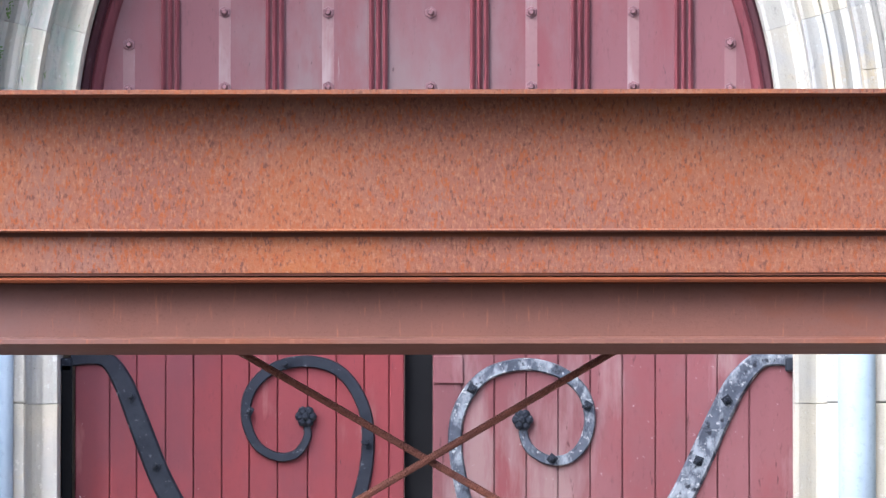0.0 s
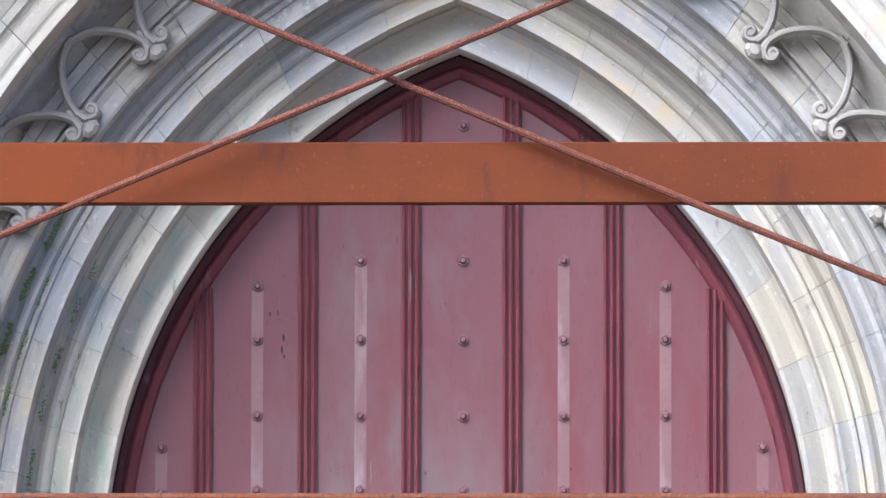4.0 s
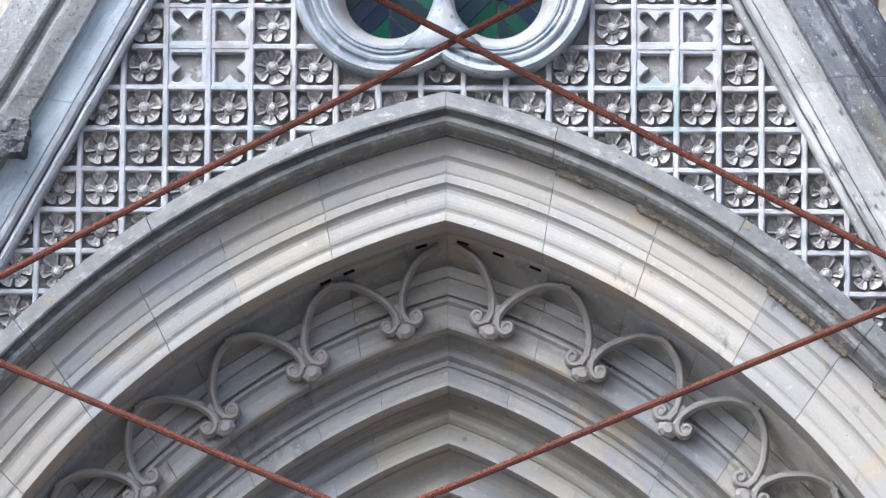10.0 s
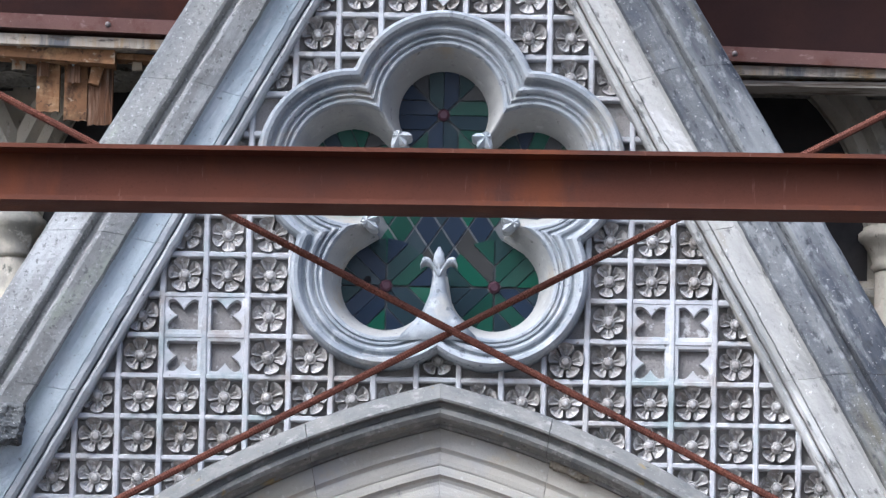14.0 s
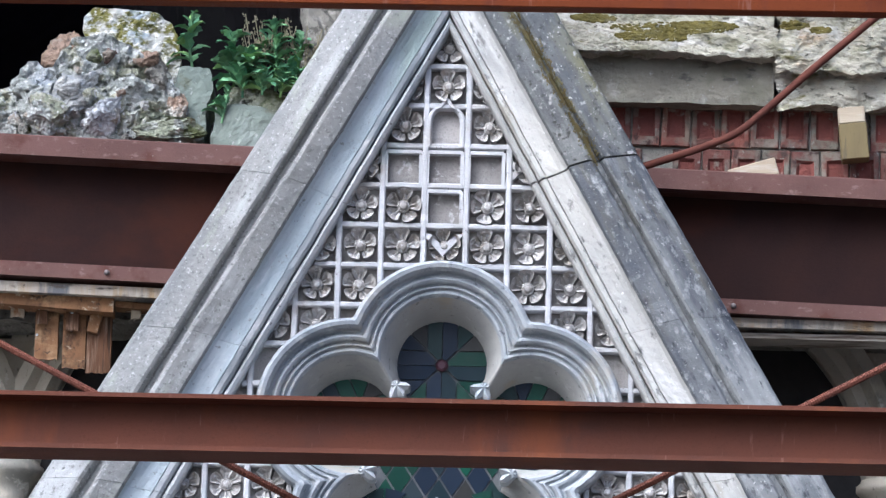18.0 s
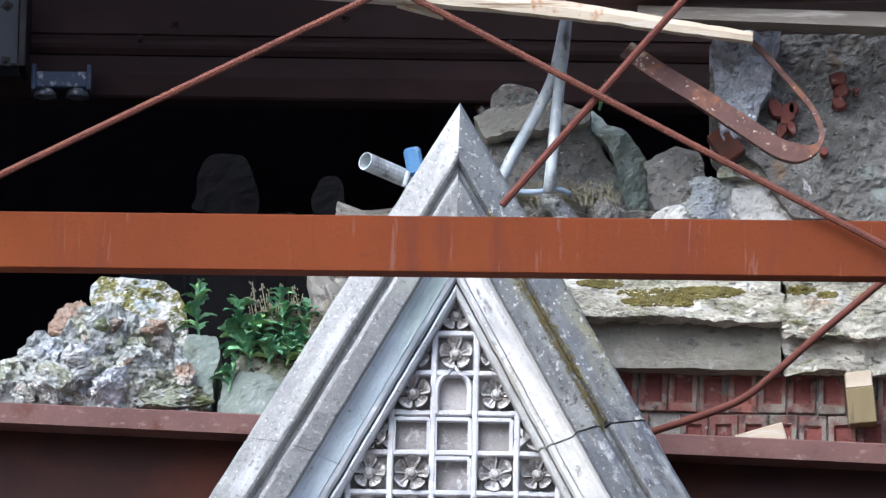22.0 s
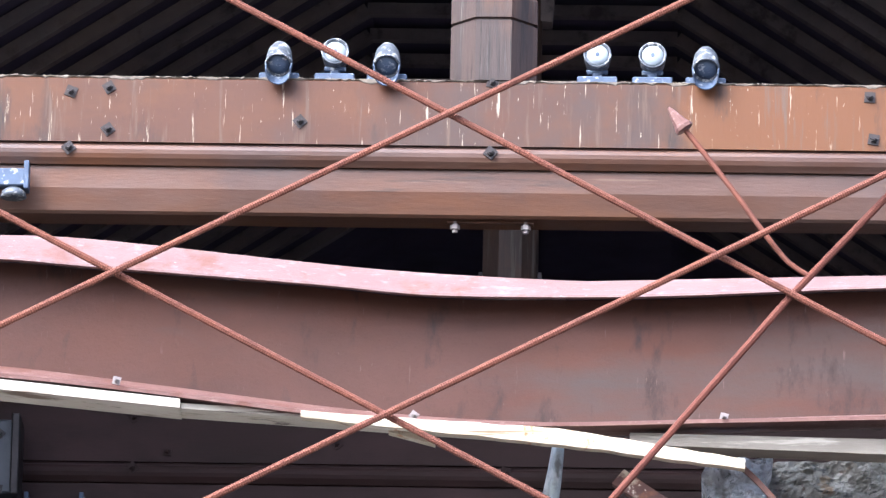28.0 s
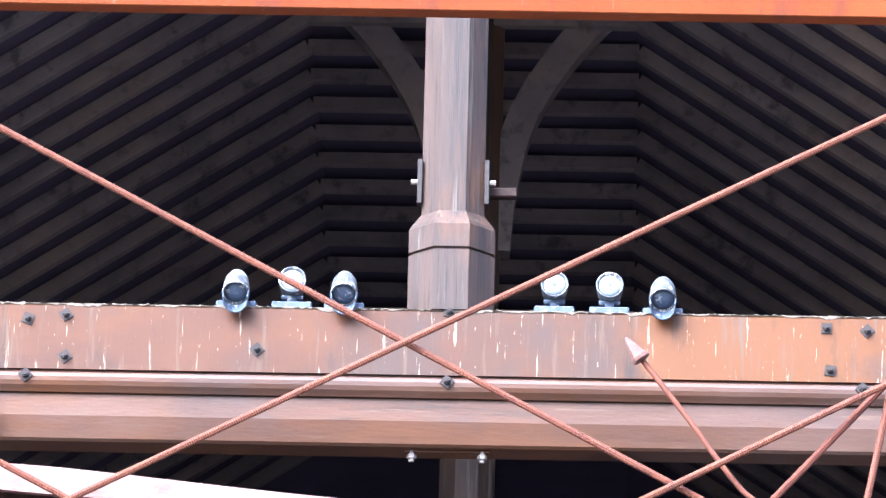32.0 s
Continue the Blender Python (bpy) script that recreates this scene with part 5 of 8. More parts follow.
LOBE_TURN = {90: 0, 159: 24, 21: -24, 236: 45, 304: 45}
for ang, d in LOBES:
    cx, cz = QC.x + d * math.cos(radians(ang)), QC.y + d * math.sin(radians(ang))
    part("glass_boss", rings(bmesh.new(), [[(cx + r * math.cos(k * math.pi / 6), y, cz + r * math.sin(k * math.pi / 6)) for k in range(12)] for y, r in ((0.21, 0.026), (0.195, 0.026), (0.188, 0.016))]), BOSS, window)
    # four arms of paired oblong panes, with two corner pieces between each two arms
    R_L, W_L = 0.216, 0.066
    edge = math.sqrt(R_L ** 2 - W_L ** 2)
    for k in range(4):
        turn = radians(LOBE_TURN[ang] + 90 * k)
        ux, uz = math.cos(turn), math.sin(turn)
        for s in (-1, 1):
            put = lambda pts: [(cx + a * ux - s * b * uz, cz + a * uz + s * b * ux) for a, b in pts]
            pane(put([(0.026, 0.0), (R_L, 0.0), (edge, W_L), (W_L, W_L), (0.020, 0.018)]))
            pane(put([(W_L, W_L), (edge, W_L), (0.185, 0.112), (R_L * 0.707, R_L * 0.707)]))
for i in range(-5, 6):
    for j in range(-5, 6):
        # quarries of the middle, set on the diagonal
        x0, z0 = QC.x + (i + j) * 0.058, QC.y + (i - j) * 0.085
        pts = [(x0, z0 - 0.085), (x0 + 0.058, z0), (x0, z0 + 0.085), (x0 - 0.058, z0)]
        if in_foil(x0, z0, 0.22) and math.hypot(x0 - QC.x, z0 - QC.y) < 0.40 and all(math.hypot(x0 - QC.x - d * math.cos(radians(a)), z0 - QC.y - d * math.sin(radians(a))) > 0.16 for a, d in LOBES):
            pane(pts, 0.2135)

# stone buds at the ends of the cusps, and the fleuron that rises from the foot
def bud(at, ang, size=1.0):
    bm = bmesh.new()
    m = Matrix.Translation((at[0], 0.02, at[1])) @ Matrix.Rotation(-ang, 4, "Y")
    for off, turn, ln in ((0.0, 0.0, 0.055), (0.0, 0.95, 0.058), (0.0, -0.95, 0.058)):
        mm = m @ Matrix.Rotation(turn, 4, "Y")
        loops = []
        for u, w in ((-0.35, 0.30), (0.0, 0.36), (0.35, 0.33), (0.7, 0.30), (0.95, 0.18), (1.05, 0.05)):
            loops.append([mm @ Vector((u * ln * size, y * size, z * size)) for y, z in ((0.07, w * 0.06), (-0.02, w * 0.06), (-0.045, 0.0), (-0.02, -w * 0.06), (0.07, -w * 0.06))])
        rings(bm, loops)
    part("cusp_bud", bm, PALE, window)


for a in (90 + 34.5, 90 - 34.5, 197.5, -17.5):
    bud((QC.x + 0.335 * math.cos(radians(a)), QC.y + 0.335 * math.sin(radians(a))), radians(a + 180), 1.0)
fx = -0.02
bm = bmesh.new()
stem = [(8.02, 0.19, 0.06), (8.09, 0.12, 0.055), (8.16, 0.066, 0.05), (8.24, 0.035, 0.04), (8.31, 0.028, 0.035), (8.345, 0.034, 0.04)]
rings(bm, [[(fx + w * math.cos(k * math.pi / 4), -0.02 - d * math.sin(k * math.pi / 4) * 1.2, z) for k in range(8)] for z, w, d in stem])
for s in (-1, 1):
    P = bow([(fx, -0.04, 8.30), (fx + s * 0.036, -0.05, 8.360), (fx + s * 0.066, -0.055, 8.366), (fx + s * 0.080, -0.05, 8.342)], 4)
    loops = []
    for i, p in enumerate(P):
        w = (0.017, 0.020, 0.022, 0.015)[min(3, i * 4 // len(P))]
        loops.append([p + Vector((0, y, z)) for y, z in ((0.03, w), (-0.015, w * 0.7), (-0.03, 0), (-0.015, -w * 0.7), (0.03, -w))])
    rings(bm, loops)
rings(bm, [[(fx + w * math.cos(k * math.pi / 3), -0.05 + w * math.sin(k * math.pi / 3), z) for k in range(6)] for z, w in ((8.33, 0.016), (8.365, 0.026), (8.40, 0.021), (8.430, 0.005))])
part("fleuron", bm, WINDOW_STONE, window, "three-leaved carved fleuron on a tapering stem", smooth=True)
part("broken_hole", rings(bmesh.new(), [[(-0.335 + 0.016 * math.cos(k * 1.05) * (1 + 0.3 * (k % 2)), y, 8.325 + 0.022 * math.sin(k * 1.05)) for k in range(6)] for y in (0.205, 0.198)]), BLACK, window)

# ---- tympanum and doors ----
tymp = thing("tympanum", (0, 1.15, 3.7), "boarded maroon tympanum with triple-bead battens and iron studs", "door panel")


def door_x(z):
    return arc_x(z, 2.455)


bm = bmesh.new()
pts = [(-door_x(z), z) for z in [3.70 + 2.5 * i / 40 for i in range(41)] if door_x(z) > 0] + [(door_x(z), z) for z in reversed([3.70 + 2.5 * i / 40 for i in range(41)]) if door_x(z) > 0]
rings(bm, [[(x, y, z) for x, z in pts] for y in (1.20, 1.15)])
part("panel", bm, MAROON, tymp)
for side in (-1, 1):
    for prof, nm in (([(2.445, 1.19), (2.445, 1.09), (2.43, 1.075), (2.41, 1.085), (2.40, 1.10), (2.40, 1.19)], "frame"), ([(2.40, 1.19), (2.399, 1.115), (2.385, 1.105), (2.37, 1.115), (2.355, 1.13), (2.345, 1.15), (2.345, 1.19)], "frame_bead")):
        loops = [[arc_point(side, r, i / 24, y) for r, y in prof] for i in range(25)]
        loops.insert(0, [(side * (r - CX), y, 3.70) for r, y in prof])
        part(nm, rings(bmesh.new(), loops), MAROON_DARK if nm == "frame" else MAROON_TRIM, tymp)
for x in (-1.127, -0.667, -0.212, 0.232, 0.676, 1.13):
    top = Z0 + math.sqrt(2.36 ** 2 - (abs(x) + CX) ** 2)
    for dx in (-0.032, -0.002, 0.028):
        w = 0.0125
        part("batten_bead", rings(bmesh.new(), [[(x + dx - w, 1.152, z), (x + dx - w * 0.8, 1.128, z), (x + dx, 1.118, z), (x + dx + w * 0.8, 1.128, z), (x + dx + w, 1.152, z)] for z in (3.70, top)]), MAROON_TRIM, tymp)
    part("batten_ground", boxed(x - 0.046, x + 0.042, 1.142, 1.153, 3.70, top), MAROON, tymp)
STUDS = [(-1.311, (4.474, 4.275)), (-0.89, (5.188, 4.95, 4.616, 4.285)), (-0.435, (5.30, 4.95, 4.614, 4.285)), (0.017, (5.898, 5.30, 4.95, 4.613, 4.285)), (0.459, (5.299, 4.95, 4.614, 4.285)), (0.907, (5.187, 4.95, 4.616, 4.285)), (1.333, (4.476, 4.275))]
for x, zs in STUDS:
    for z in zs:
        bm = bmesh.new()
        m = Matrix.Translation((x, 1.149, z))
        for d0, d1, r0, r1 in ((0, -0.008, 0.027, 0.025), (-0.008, -0.03, 0.017, 0.010)):
            rings(bm, [[m @ Vector((r * math.cos(math.pi * k / 3 + 0.5), d, r * math.sin(math.pi * k / 3 + 0.5))) for k in range(6)] for d, r in ((d0, r0), (d1, r1))])
        part("stud", bm, STUD, tymp)
    top = max(zs)
    if top < 5.8:
        part("centre_muntin", boxed(x - 0.026, x + 0.026, 1.1485, 1.153, 3.70, top - 0.02), MUNTIN, tymp)


for x, z, w, h in ((-0.835, 5.065, 0.004, 0.012), (-0.775, 4.96, 0.006, 0.018), (-0.782, 4.905, 0.005, 0.02), (-0.772, 4.875, 0.004, 0.012), (-0.80, 5.07, 0.003, 0.016), (0.49, 4.38, 0.004, 0.006)):
    part("paint_chip", rings(bmesh.new(), [[(x + w * p, y, z + h * q) for p, q in ((-1, 0.2), (-0.3, 1), (0.8, 0.7), (1, -0.4), (0.2, -1))] for y in (1.151, 1.1485)]), BOLT, tymp, "dark chip in the paint")


def leaf_door(name, x0, x1, edges, material, label):
    d = thing(name, ((x0 + x1) / 2, 1.15, 0.6), label, "door", "pair of church doors")
    cuts = [x0, *edges, x1]
    for a, b in zip(cuts, cuts[1:]):
        part("plank", boxed(a + 0.0015, b - 0.0015, 1.125 + random.uniform(-0.002, 0.002), 1.165, 0.62, 3.69, 0.004), material, d)
    part("backing_board", boxed(x0 + 0.01, x1 - 0.01, 1.166, 1.19, 0.62, 3.68), MAROON_TRIM, d)
    return d


left = leaf_door("church_door", -1.545, -0.098, [-1.391, -1.272, -1.145, -1.023, -0.899, -0.778, -0.654, -0.522, -0.396, -0.274, -0.165], RED, "bright red boarded door leaf standing slightly ajar with black scrolled strap hinges")
right = leaf_door("church_door", 0.024, 1.615, [0.155, 0.296, 0.437, 0.576, 0.717, 0.858, 1.002, 1.138, 1.274, 1.413], RED_FADED, "faded pinkish red boarded door leaf with worn scrolled strap hinges")
part("lock_rail", boxed(0.03, 0.16, 1.112, 1.127, 2.98, 3.10, 0.003), RED_FADED, right)
link("dark_gap", boxed(-0.097, 0.023, 1.18, 1.195, 0.62, 3.69), BLACK, "black gap between the two door leaves", category="door gap", kind="structure")


def strap_bm(points, widths, y0=1.118, thick=0.014):
    P = bow([(x, y0, z) for x, z in points], 6)
    loops = []
    for i, p in enumerate(P):
        d = (P[min(i + 1, len(P) - 1)] - P[max(i - 1, 0)]).normalized()
        nrm = Vector((-d.z, 0, d.x))
        f = i / (len(P) - 1) * (len(widths) - 1)
        k = min(int(f), len(widths) - 2)
        w = widths[k] + (widths[k + 1] - widths[k]) * (f - k)
        loops.append([p + nrm * w, p + nrm * w * 0.8 + Vector((0, -thick, 0)), p - nrm * w * 0.8 + Vector((0, -thick, 0)), p - nrm * w])
    return rings(bmesh.new(), loops)


def rosette(parent, x, z):
    bm = bmesh.new()
    for k in range(6):
        a = k * math.pi / 3
        cx, cz = x + 0.026 * math.cos(a), z + 0.026 * math.sin(a)
        rings(bm, [[(cx + r * math.cos(q * math.pi / 4), y, cz + r * math.sin(q * math.pi / 4)) for q in range(8)] for y, r in ((1.12, 0.022), (1.098, 0.022), (1.086, 0.010))])
    rings(bm, [[(x + r * math.cos(q * math.pi / 4), y, z + r * math.sin(q * math.pi / 4)) for q in range(8)] for y, r in ((1.11, 0.018), (1.082, 0.017), (1.075, 0.008))])
    part("rosette", bm, IRON, parent)


h1 = part("strap_hinge", strap_bm([(-1.56, 3.085), (-1.47, 3.095), (-1.40, 3.08), (-1.335, 2.99), (-1.26, 2.80), (-1.165, 2.56), (-1.06, 2.38), (-0.92, 2.22), (-0.72, 2.12)], [0.03, 0.032, 0.036, 0.044, 0.048, 0.05, 0.05, 0.045, 0.04]), IRON, left)
part("scroll", strap_bm([(-0.72, 2.12), (-0.50, 2.16), (-0.36, 2.33), (-0.275, 2.56), (-0.258, 2.78), (-0.30, 2.93), (-0.385, 3.035), (-0.50, 3.075), (-0.625, 3.065), (-0.725, 3.01), (-0.785, 2.92), (-0.79, 2.81), (-0.745, 2.71), (-0.66, 2.66), (-0.575, 2.67), (-0.525, 2.74), (-0.525, 2.80)], [0.04, 0.036, 0.033, 0.03, 0.028, 0.027, 0.027, 0.026, 0.025, 0.024, 0.022, 0.021, 0.02, 0.02, 0.018, 0.016]), IRON, left)
rosette(left, -0.53, 2.835)
h2 = part("strap_hinge", strap_bm([(1.615, 3.08), (1.52, 3.09), (1.45, 3.075), (1.36, 2.98), (1.28, 2.83), (1.185, 2.62), (1.09, 2.44), (0.94, 2.26), (0.75, 2.13)], [0.03, 0.034, 0.04, 0.05, 0.052, 0.054, 0.052, 0.048, 0.042]), IRON_WORN, right)
part("scroll", strap_bm([(0.75, 2.13), (0.50, 2.12), (0.31, 2.22), (0.19, 2.40), (0.135, 2.62), (0.125, 2.78), (0.165, 2.91), (0.25, 3.01), (0.36, 3.055), (0.48, 3.06), (0.60, 3.02), (0.685, 2.94), (0.715, 2.83), (0.69, 2.72), (0.62, 2.65), (0.53, 2.645), (0.455, 2.69), (0.425, 2.75), (0.425, 2.79)], [0.042, 0.038, 0.034, 0.032, 0.03, 0.03, 0.029, 0.028, 0.028, 0.027, 0.026, 0.026, 0.025, 0.024, 0.022, 0.022, 0.02, 0.018]), IRON_WORN, right)
rosette(right, 0.42, 2.82)
for d, pts in ((left, ((-1.30, 2.925), (-1.19, 2.62), (-0.62, 3.065), (-0.262, 2.72), (-0.78, 2.86))), (right, ((1.315, 2.905), (1.19, 2.64), (0.20, 2.955), (0.705, 2.88), (0.55, 2.648)))):
    for x, z in pts:
        bolt(h1 if d is left else h2, x, 1.104, z, 0.013, IRON, "rivet")
for d, x in ((left, -1.575), (right, 1.60)):
    part("hinge_pin", boxed(x - 0.03, x + 0.02, 1.06, 1.12, 3.03, 3.09, 0.006), IRON, d)
link("gate_post", boxed(-1.60, -1.553, 1.06, 1.10, 0.6, 3.06, 0.004), BLACK, "thin black steel upright beside the red door leaf", category="post")

# ---- front steel frame ----
XL, XR = -3.0, 3.0


def section(thing_ob, name, loops_yz, x0, x1, z_at, material, dz=0.0, label=""):
    loops = []
    n = 24
    for i in range(n + 1):
        x = x0 + (x1 - x0) * i / n
        loops.append([(x, y, z_at(x) + z) for y, z in loops_yz])
    return part(name, rings(bmesh.new(), loops), material, thing_ob, label)


def rect(y0, y1, z0, z1):
    return [(y0, z0), (y0, z1), (y1, z1), (y1, z0)]


flat = lambda x: 0.0
for s in (-1, 1):
    link("steel_column", boxed(s * 3.12 - 0.12, s * 3.12 + 0.12, -1.95, -1.35, 0.004, 15.2, 0.006), RUST, "tall rust-brown steel column of the support frame", category="column", group="columns of the support frame")
g1 = thing("plate_girder", (0, -1.9, 3.28), "deep girder of rough orange weathering steel", "beam", "beams of the support frame")
section(g1, "top_flange", rect(-2.12, -1.62, 4.021, 4.039), XL, XR, flat, RUST_ROUGH)
section(g1, "web", rect(-1.92, -1.89, 3.475, 4.021), XL, XR, flat, RUST_ROUGH)
section(g1, "bottom_flange", [(-2.0, 3.474), (-2.005, 3.479), (-1.995, 3.487), (-1.62, 3.487), (-1.62, 3.474)], XL, XR, flat, RUST_ROUGH)
g2 = thing("spacer_channel", (0, -1.9, 3.30), "shallow rust-orange steel spacer between two girders", "beam", "beams of the support frame")
section(g2, "web", rect(-1.955, -1.70, 3.311, 3.456), XL, XR, flat, RUST_ROUGH)
# two nearly flush strips in darker rust draw the shadow lines between beams
section(g2, "spacer", rect(-1.948, -1.70, 3.456, 3.474), XL, XR, flat, RUST_DARK)
section(g2, "foot", rect(-1.948, -1.70, 3.300, 3.311), XL, XR, flat, RUST_DARK)
g3 = thing("steel_beam", (0, -1.9, 2.97), "dull brown-pink steel beam with broad flanges", "beam", "beams of the support frame")
section(g3, "top_flange", [(-2.05, 3.268), (-2.055, 3.278), (-2.045, 3.288), (-1.62, 3.305), (-1.62, 3.268)], XL, XR, flat, RUST_BROWN)
section(g3, "web", rect(-1.93, -1.90, 3.03, 3.268), XL, XR, flat, RUST_DUSTY)
section(g3, "bottom_flange", [(-2.05, 3.022), (-2.05, 3.040), (-1.93, 3.055), (-1.62, 3.040), (-1.62, 2.995)], XL, XR, flat, RUST_DUSTY)
g4 = thing("box_beam", (0, -1.45, 5.28), "flat-faced orange rusted steel box beam", "beam", "beams of the support frame")
section(g4, "tube", [(-1.446, 5.280), (-1.45, 5.284), (-1.45, 5.527), (-1.446, 5.531), (-1.354, 5.531), (-1.35, 5.527), (-1.35, 5.284), (-1.354, 5.280)], XL, XR, flat, RUST_BROWN)
tilt3 = lambda x: 0.0022 * x
g5 = thing("steel_beam", (0, -1.9, 8.2), "dark red-brown steel beam with broad flanges across the gable", "beam", "beams of the support frame")
section(g5, "top_flange", rect(-2.03, -1.77, 8.446, 8.464), XL, XR, tilt3, RUST_DARK)
section(g5, "web", rect(-1.907, -1.893, 8.247, 8.446), XL, XR, tilt3, RUST_DARK)
section(g5, "bottom_flange", rect(-2.03, -1.77, 8.228, 8.247), XL, XR, tilt3, RUST_DARK)
tilt4 = lambda x: 0.0038 * x
g6 = thing("box_beam", (0, -1.45, 10.26), "flat-faced orange rusted steel box beam with pale streaks", "beam", "beams of the support frame")
section(g6, "tube", [(-1.446, 10.268), (-1.45, 10.272), (-1.45, 10.507), (-1.446, 10.511), (-1.354, 10.511), (-1.35, 10.507), (-1.35, 10.272), (-1.354, 10.268)], XL, XR, tilt4, RUST)
g7 = thing("box_beam", (0, -1.45, 14.38), "orange rusted steel beam high over the broken gable", "beam", "beams of the support frame")
section(g7, "tube", [(-1.446, 14.378), (-1.45, 14.382), (-1.45, 14.62), (-1.446, 14.624), (-1.354, 14.624), (-1.35, 14.62), (-1.35, 14.382), (-1.354, 14.378)], XL, XR, flat, RUST)


def rod(x0, z0, x1, z1, y, label="rusty ribbed steel brace rod of the support frame", material=ROD, ribs=0.0105):
    lift = lambda z: z + (y + 1.5) * (z - 1.6) / 34.5
    z0, z1 = lift(z0), lift(z1)
    m = (z1 - z0) / (x1 - x0)
    a, b = (-3.02, z0 + m * (-3.02 - x0)), (3.02, z0 + m * (3.02 - x0))
    return link("brace_rod", tube([(a[0], y, a[1]), (b[0], y, b[1])], 0.0144, 8, ribs, 0.0019), material, label, category="brace rod", group="cross bracing rods")


rod(-0.663, 2.991, 0.339, 2.415, -1.50)
rod(-0.202, 2.415, 0.788, 2.990, -1.54)
rod(-1.820, 5.140, 1.818, 6.669, -1.545)
rod(-1.826, 6.454, 1.807, 4.947, -1.50)
rod(-1.831, 6.785, 1.850, 8.741, -1.50)
rod(-1.835, 8.775, 1.850, 6.900, -1.54)
rod(-1.984, 10.612, 1.863, 12.607, -1.54)
rod(-1.917, 12.357, 1.846, 10.379, -1.50)
rod(-1.900, 11.879, 2.013, 13.900, -1.54)
rod(-1.945, 13.855, 1.865, 11.827, -1.50)
link("loose_rod", tube([(0.20, -1.47, 10.556), (1.44, -1.47, 12.058), (1.90, -1.47, 12.566), (3.02, -1.47, 13.81)], 0.0155, 8, 0.0105, 0.0010), ROD_DARK, "dark ribbed rod leaning steeply across the bracing", category="brace rod")
link("loose_rod", tube([(1.87, -1.47, 11.80), (2.05, -1.47, 12.715), (2.36, -1.47, 14.38)], 0.0145, 8, 0.0105, 0.0010), ROD, "near upright ribbed brace rod", category="brace rod")
g = thing("hooked_rod", (1.2, -1.47, 12.413), "thin bent rod with a tapered clamp on its upper end", "brace rod")
part("rod", tube(bow([(0.972, -1.47, 12.798), (1.08, -1.47, 12.658), (1.196, -1.47, 12.505), (1.30, -1.47, 12.358), (1.40, -1.47, 12.228), (1.455, -1.47, 12.178), (1.52, -1.47, 12.138)], 5), 0.012, 8), ROD, g, smooth=True)
bm = bmesh.new()
d = Vector((0.972 - 0.905, 0, 12.798 - 12.888)).normalized()
u = Vector((d.z, 0, -d.x))
rings(bm, [[Vector((0.905, -1.47, 12.888)) + d * t + (u * math.cos(k * math.pi / 4) + Vector((0, 1, 0)) * math.sin(k * math.pi / 4)) * r for k in range(8)] for t, r in ((0, 0.006), (0.02, 0.014), (0.09, 0.033), (0.105, 0.041), (0.12, 0.041), (0.125, 0.02))])
part("clamp", bm, RUST_PINK, g)
link("bent_bar", tube(bow([(0.72, 0.2, 9.93), (0.876, 0.2, 9.985), (1.086, 0.2, 10.06), (1.24, 0.2, 10.13), (1.356, 0.2, 10.225), (1.576, 0.2, 10.43), (1.822, 0.2, 10.647), (2.2, 0.2, 10.98)], 5), 0.017, 8), ROD_DARK, "dark bent steel bar hooked across the broken brickwork", smooth=True, category="steel bar")

# ---- long steel beams against the nave front ----
B2 = lambda x: -0.032 * (x + 2.0)
b2 = thing("steel_channel", (0, 0.85, 9.5), "long dark brown steel channel behind the gable", "beam")
section(b2, "top_lip", [(0.70, 10.085), (0.70, 10.172), (0.705, 10.178), (1.0, 10.178), (1.0, 10.085)], -3.4, 3.4, B2, RUST_PINK)
section(b2, "web", rect(0.86, 0.88, 9.60, 10.085), -3.4, 3.4, B2, RUST_SHADED)
section(b2, "bottom_lip", [(0.70, 9.535), (0.70, 9.60), (1.0, 9.60), (1.0, 9.535)], -3.4, 3.4, B2, RUST_PINK)
for x in (-1.53, 1.25, -2.45, 2.2):
    z = 9.568 + B2(x)
    part("rivet", rings(bmesh.new(), [[(x + r * math.cos(k * math.pi / 5), y, z + r * math.sin(k * math.pi / 5)) for k in range(10)] for y, r in ((0.70, 0.013), (0.692, 0.012), (0.687, 0.006))]), BOLT_PALE, b2, smooth=True)


def lay(points):
    """Height along a bowed line."""
    xs, zs = [p[0] for p in points], [p[1] for p in points]
    C = bow([(x, 0, z) for x, z in points], 8)
    return lambda x: float(np.interp(x, [c.x for c in C], [c.z for c in C]))


TOP = lay([(-3.4, 12.86), (-2.2, 12.85), (-1.69, 12.835), (-0.675, 12.735), (-0.166, 12.695), (0.469, 12.668), (0.72, 12.672), (1.78, 12.708), (3.4, 12.76)])
LIP = lay([(-3.4, 12.755), (-2.2, 12.748), (-1.69, 12.715), (-0.675, 12.645), (-0.166, 12.602), (0.469, 12.600), (1.0, 12.615), (1.78, 12.657), (3.4, 12.72)])
LOW = lay([(-3.4, 12.33), (-2.19, 12.275), (-1.42, 12.193), (-0.406, 12.077), (0.352, 12.038), (1.11, 12.058), (1.784, 12.091), (3.4, 12.15)])
FOOT = lay([(-3.4, 12.24), (-2.19, 12.198), (-1.42, 12.127), (-0.406, 12.011), (0.352, 11.997), (1.11, 12.022), (1.784, 12.045), (3.4, 12.10)])
bb = thing("buckled_beam", (0, 0.5, 12.0), "long steel beam buckled and sagging in the middle, with a chalky pink top flange", "beam")


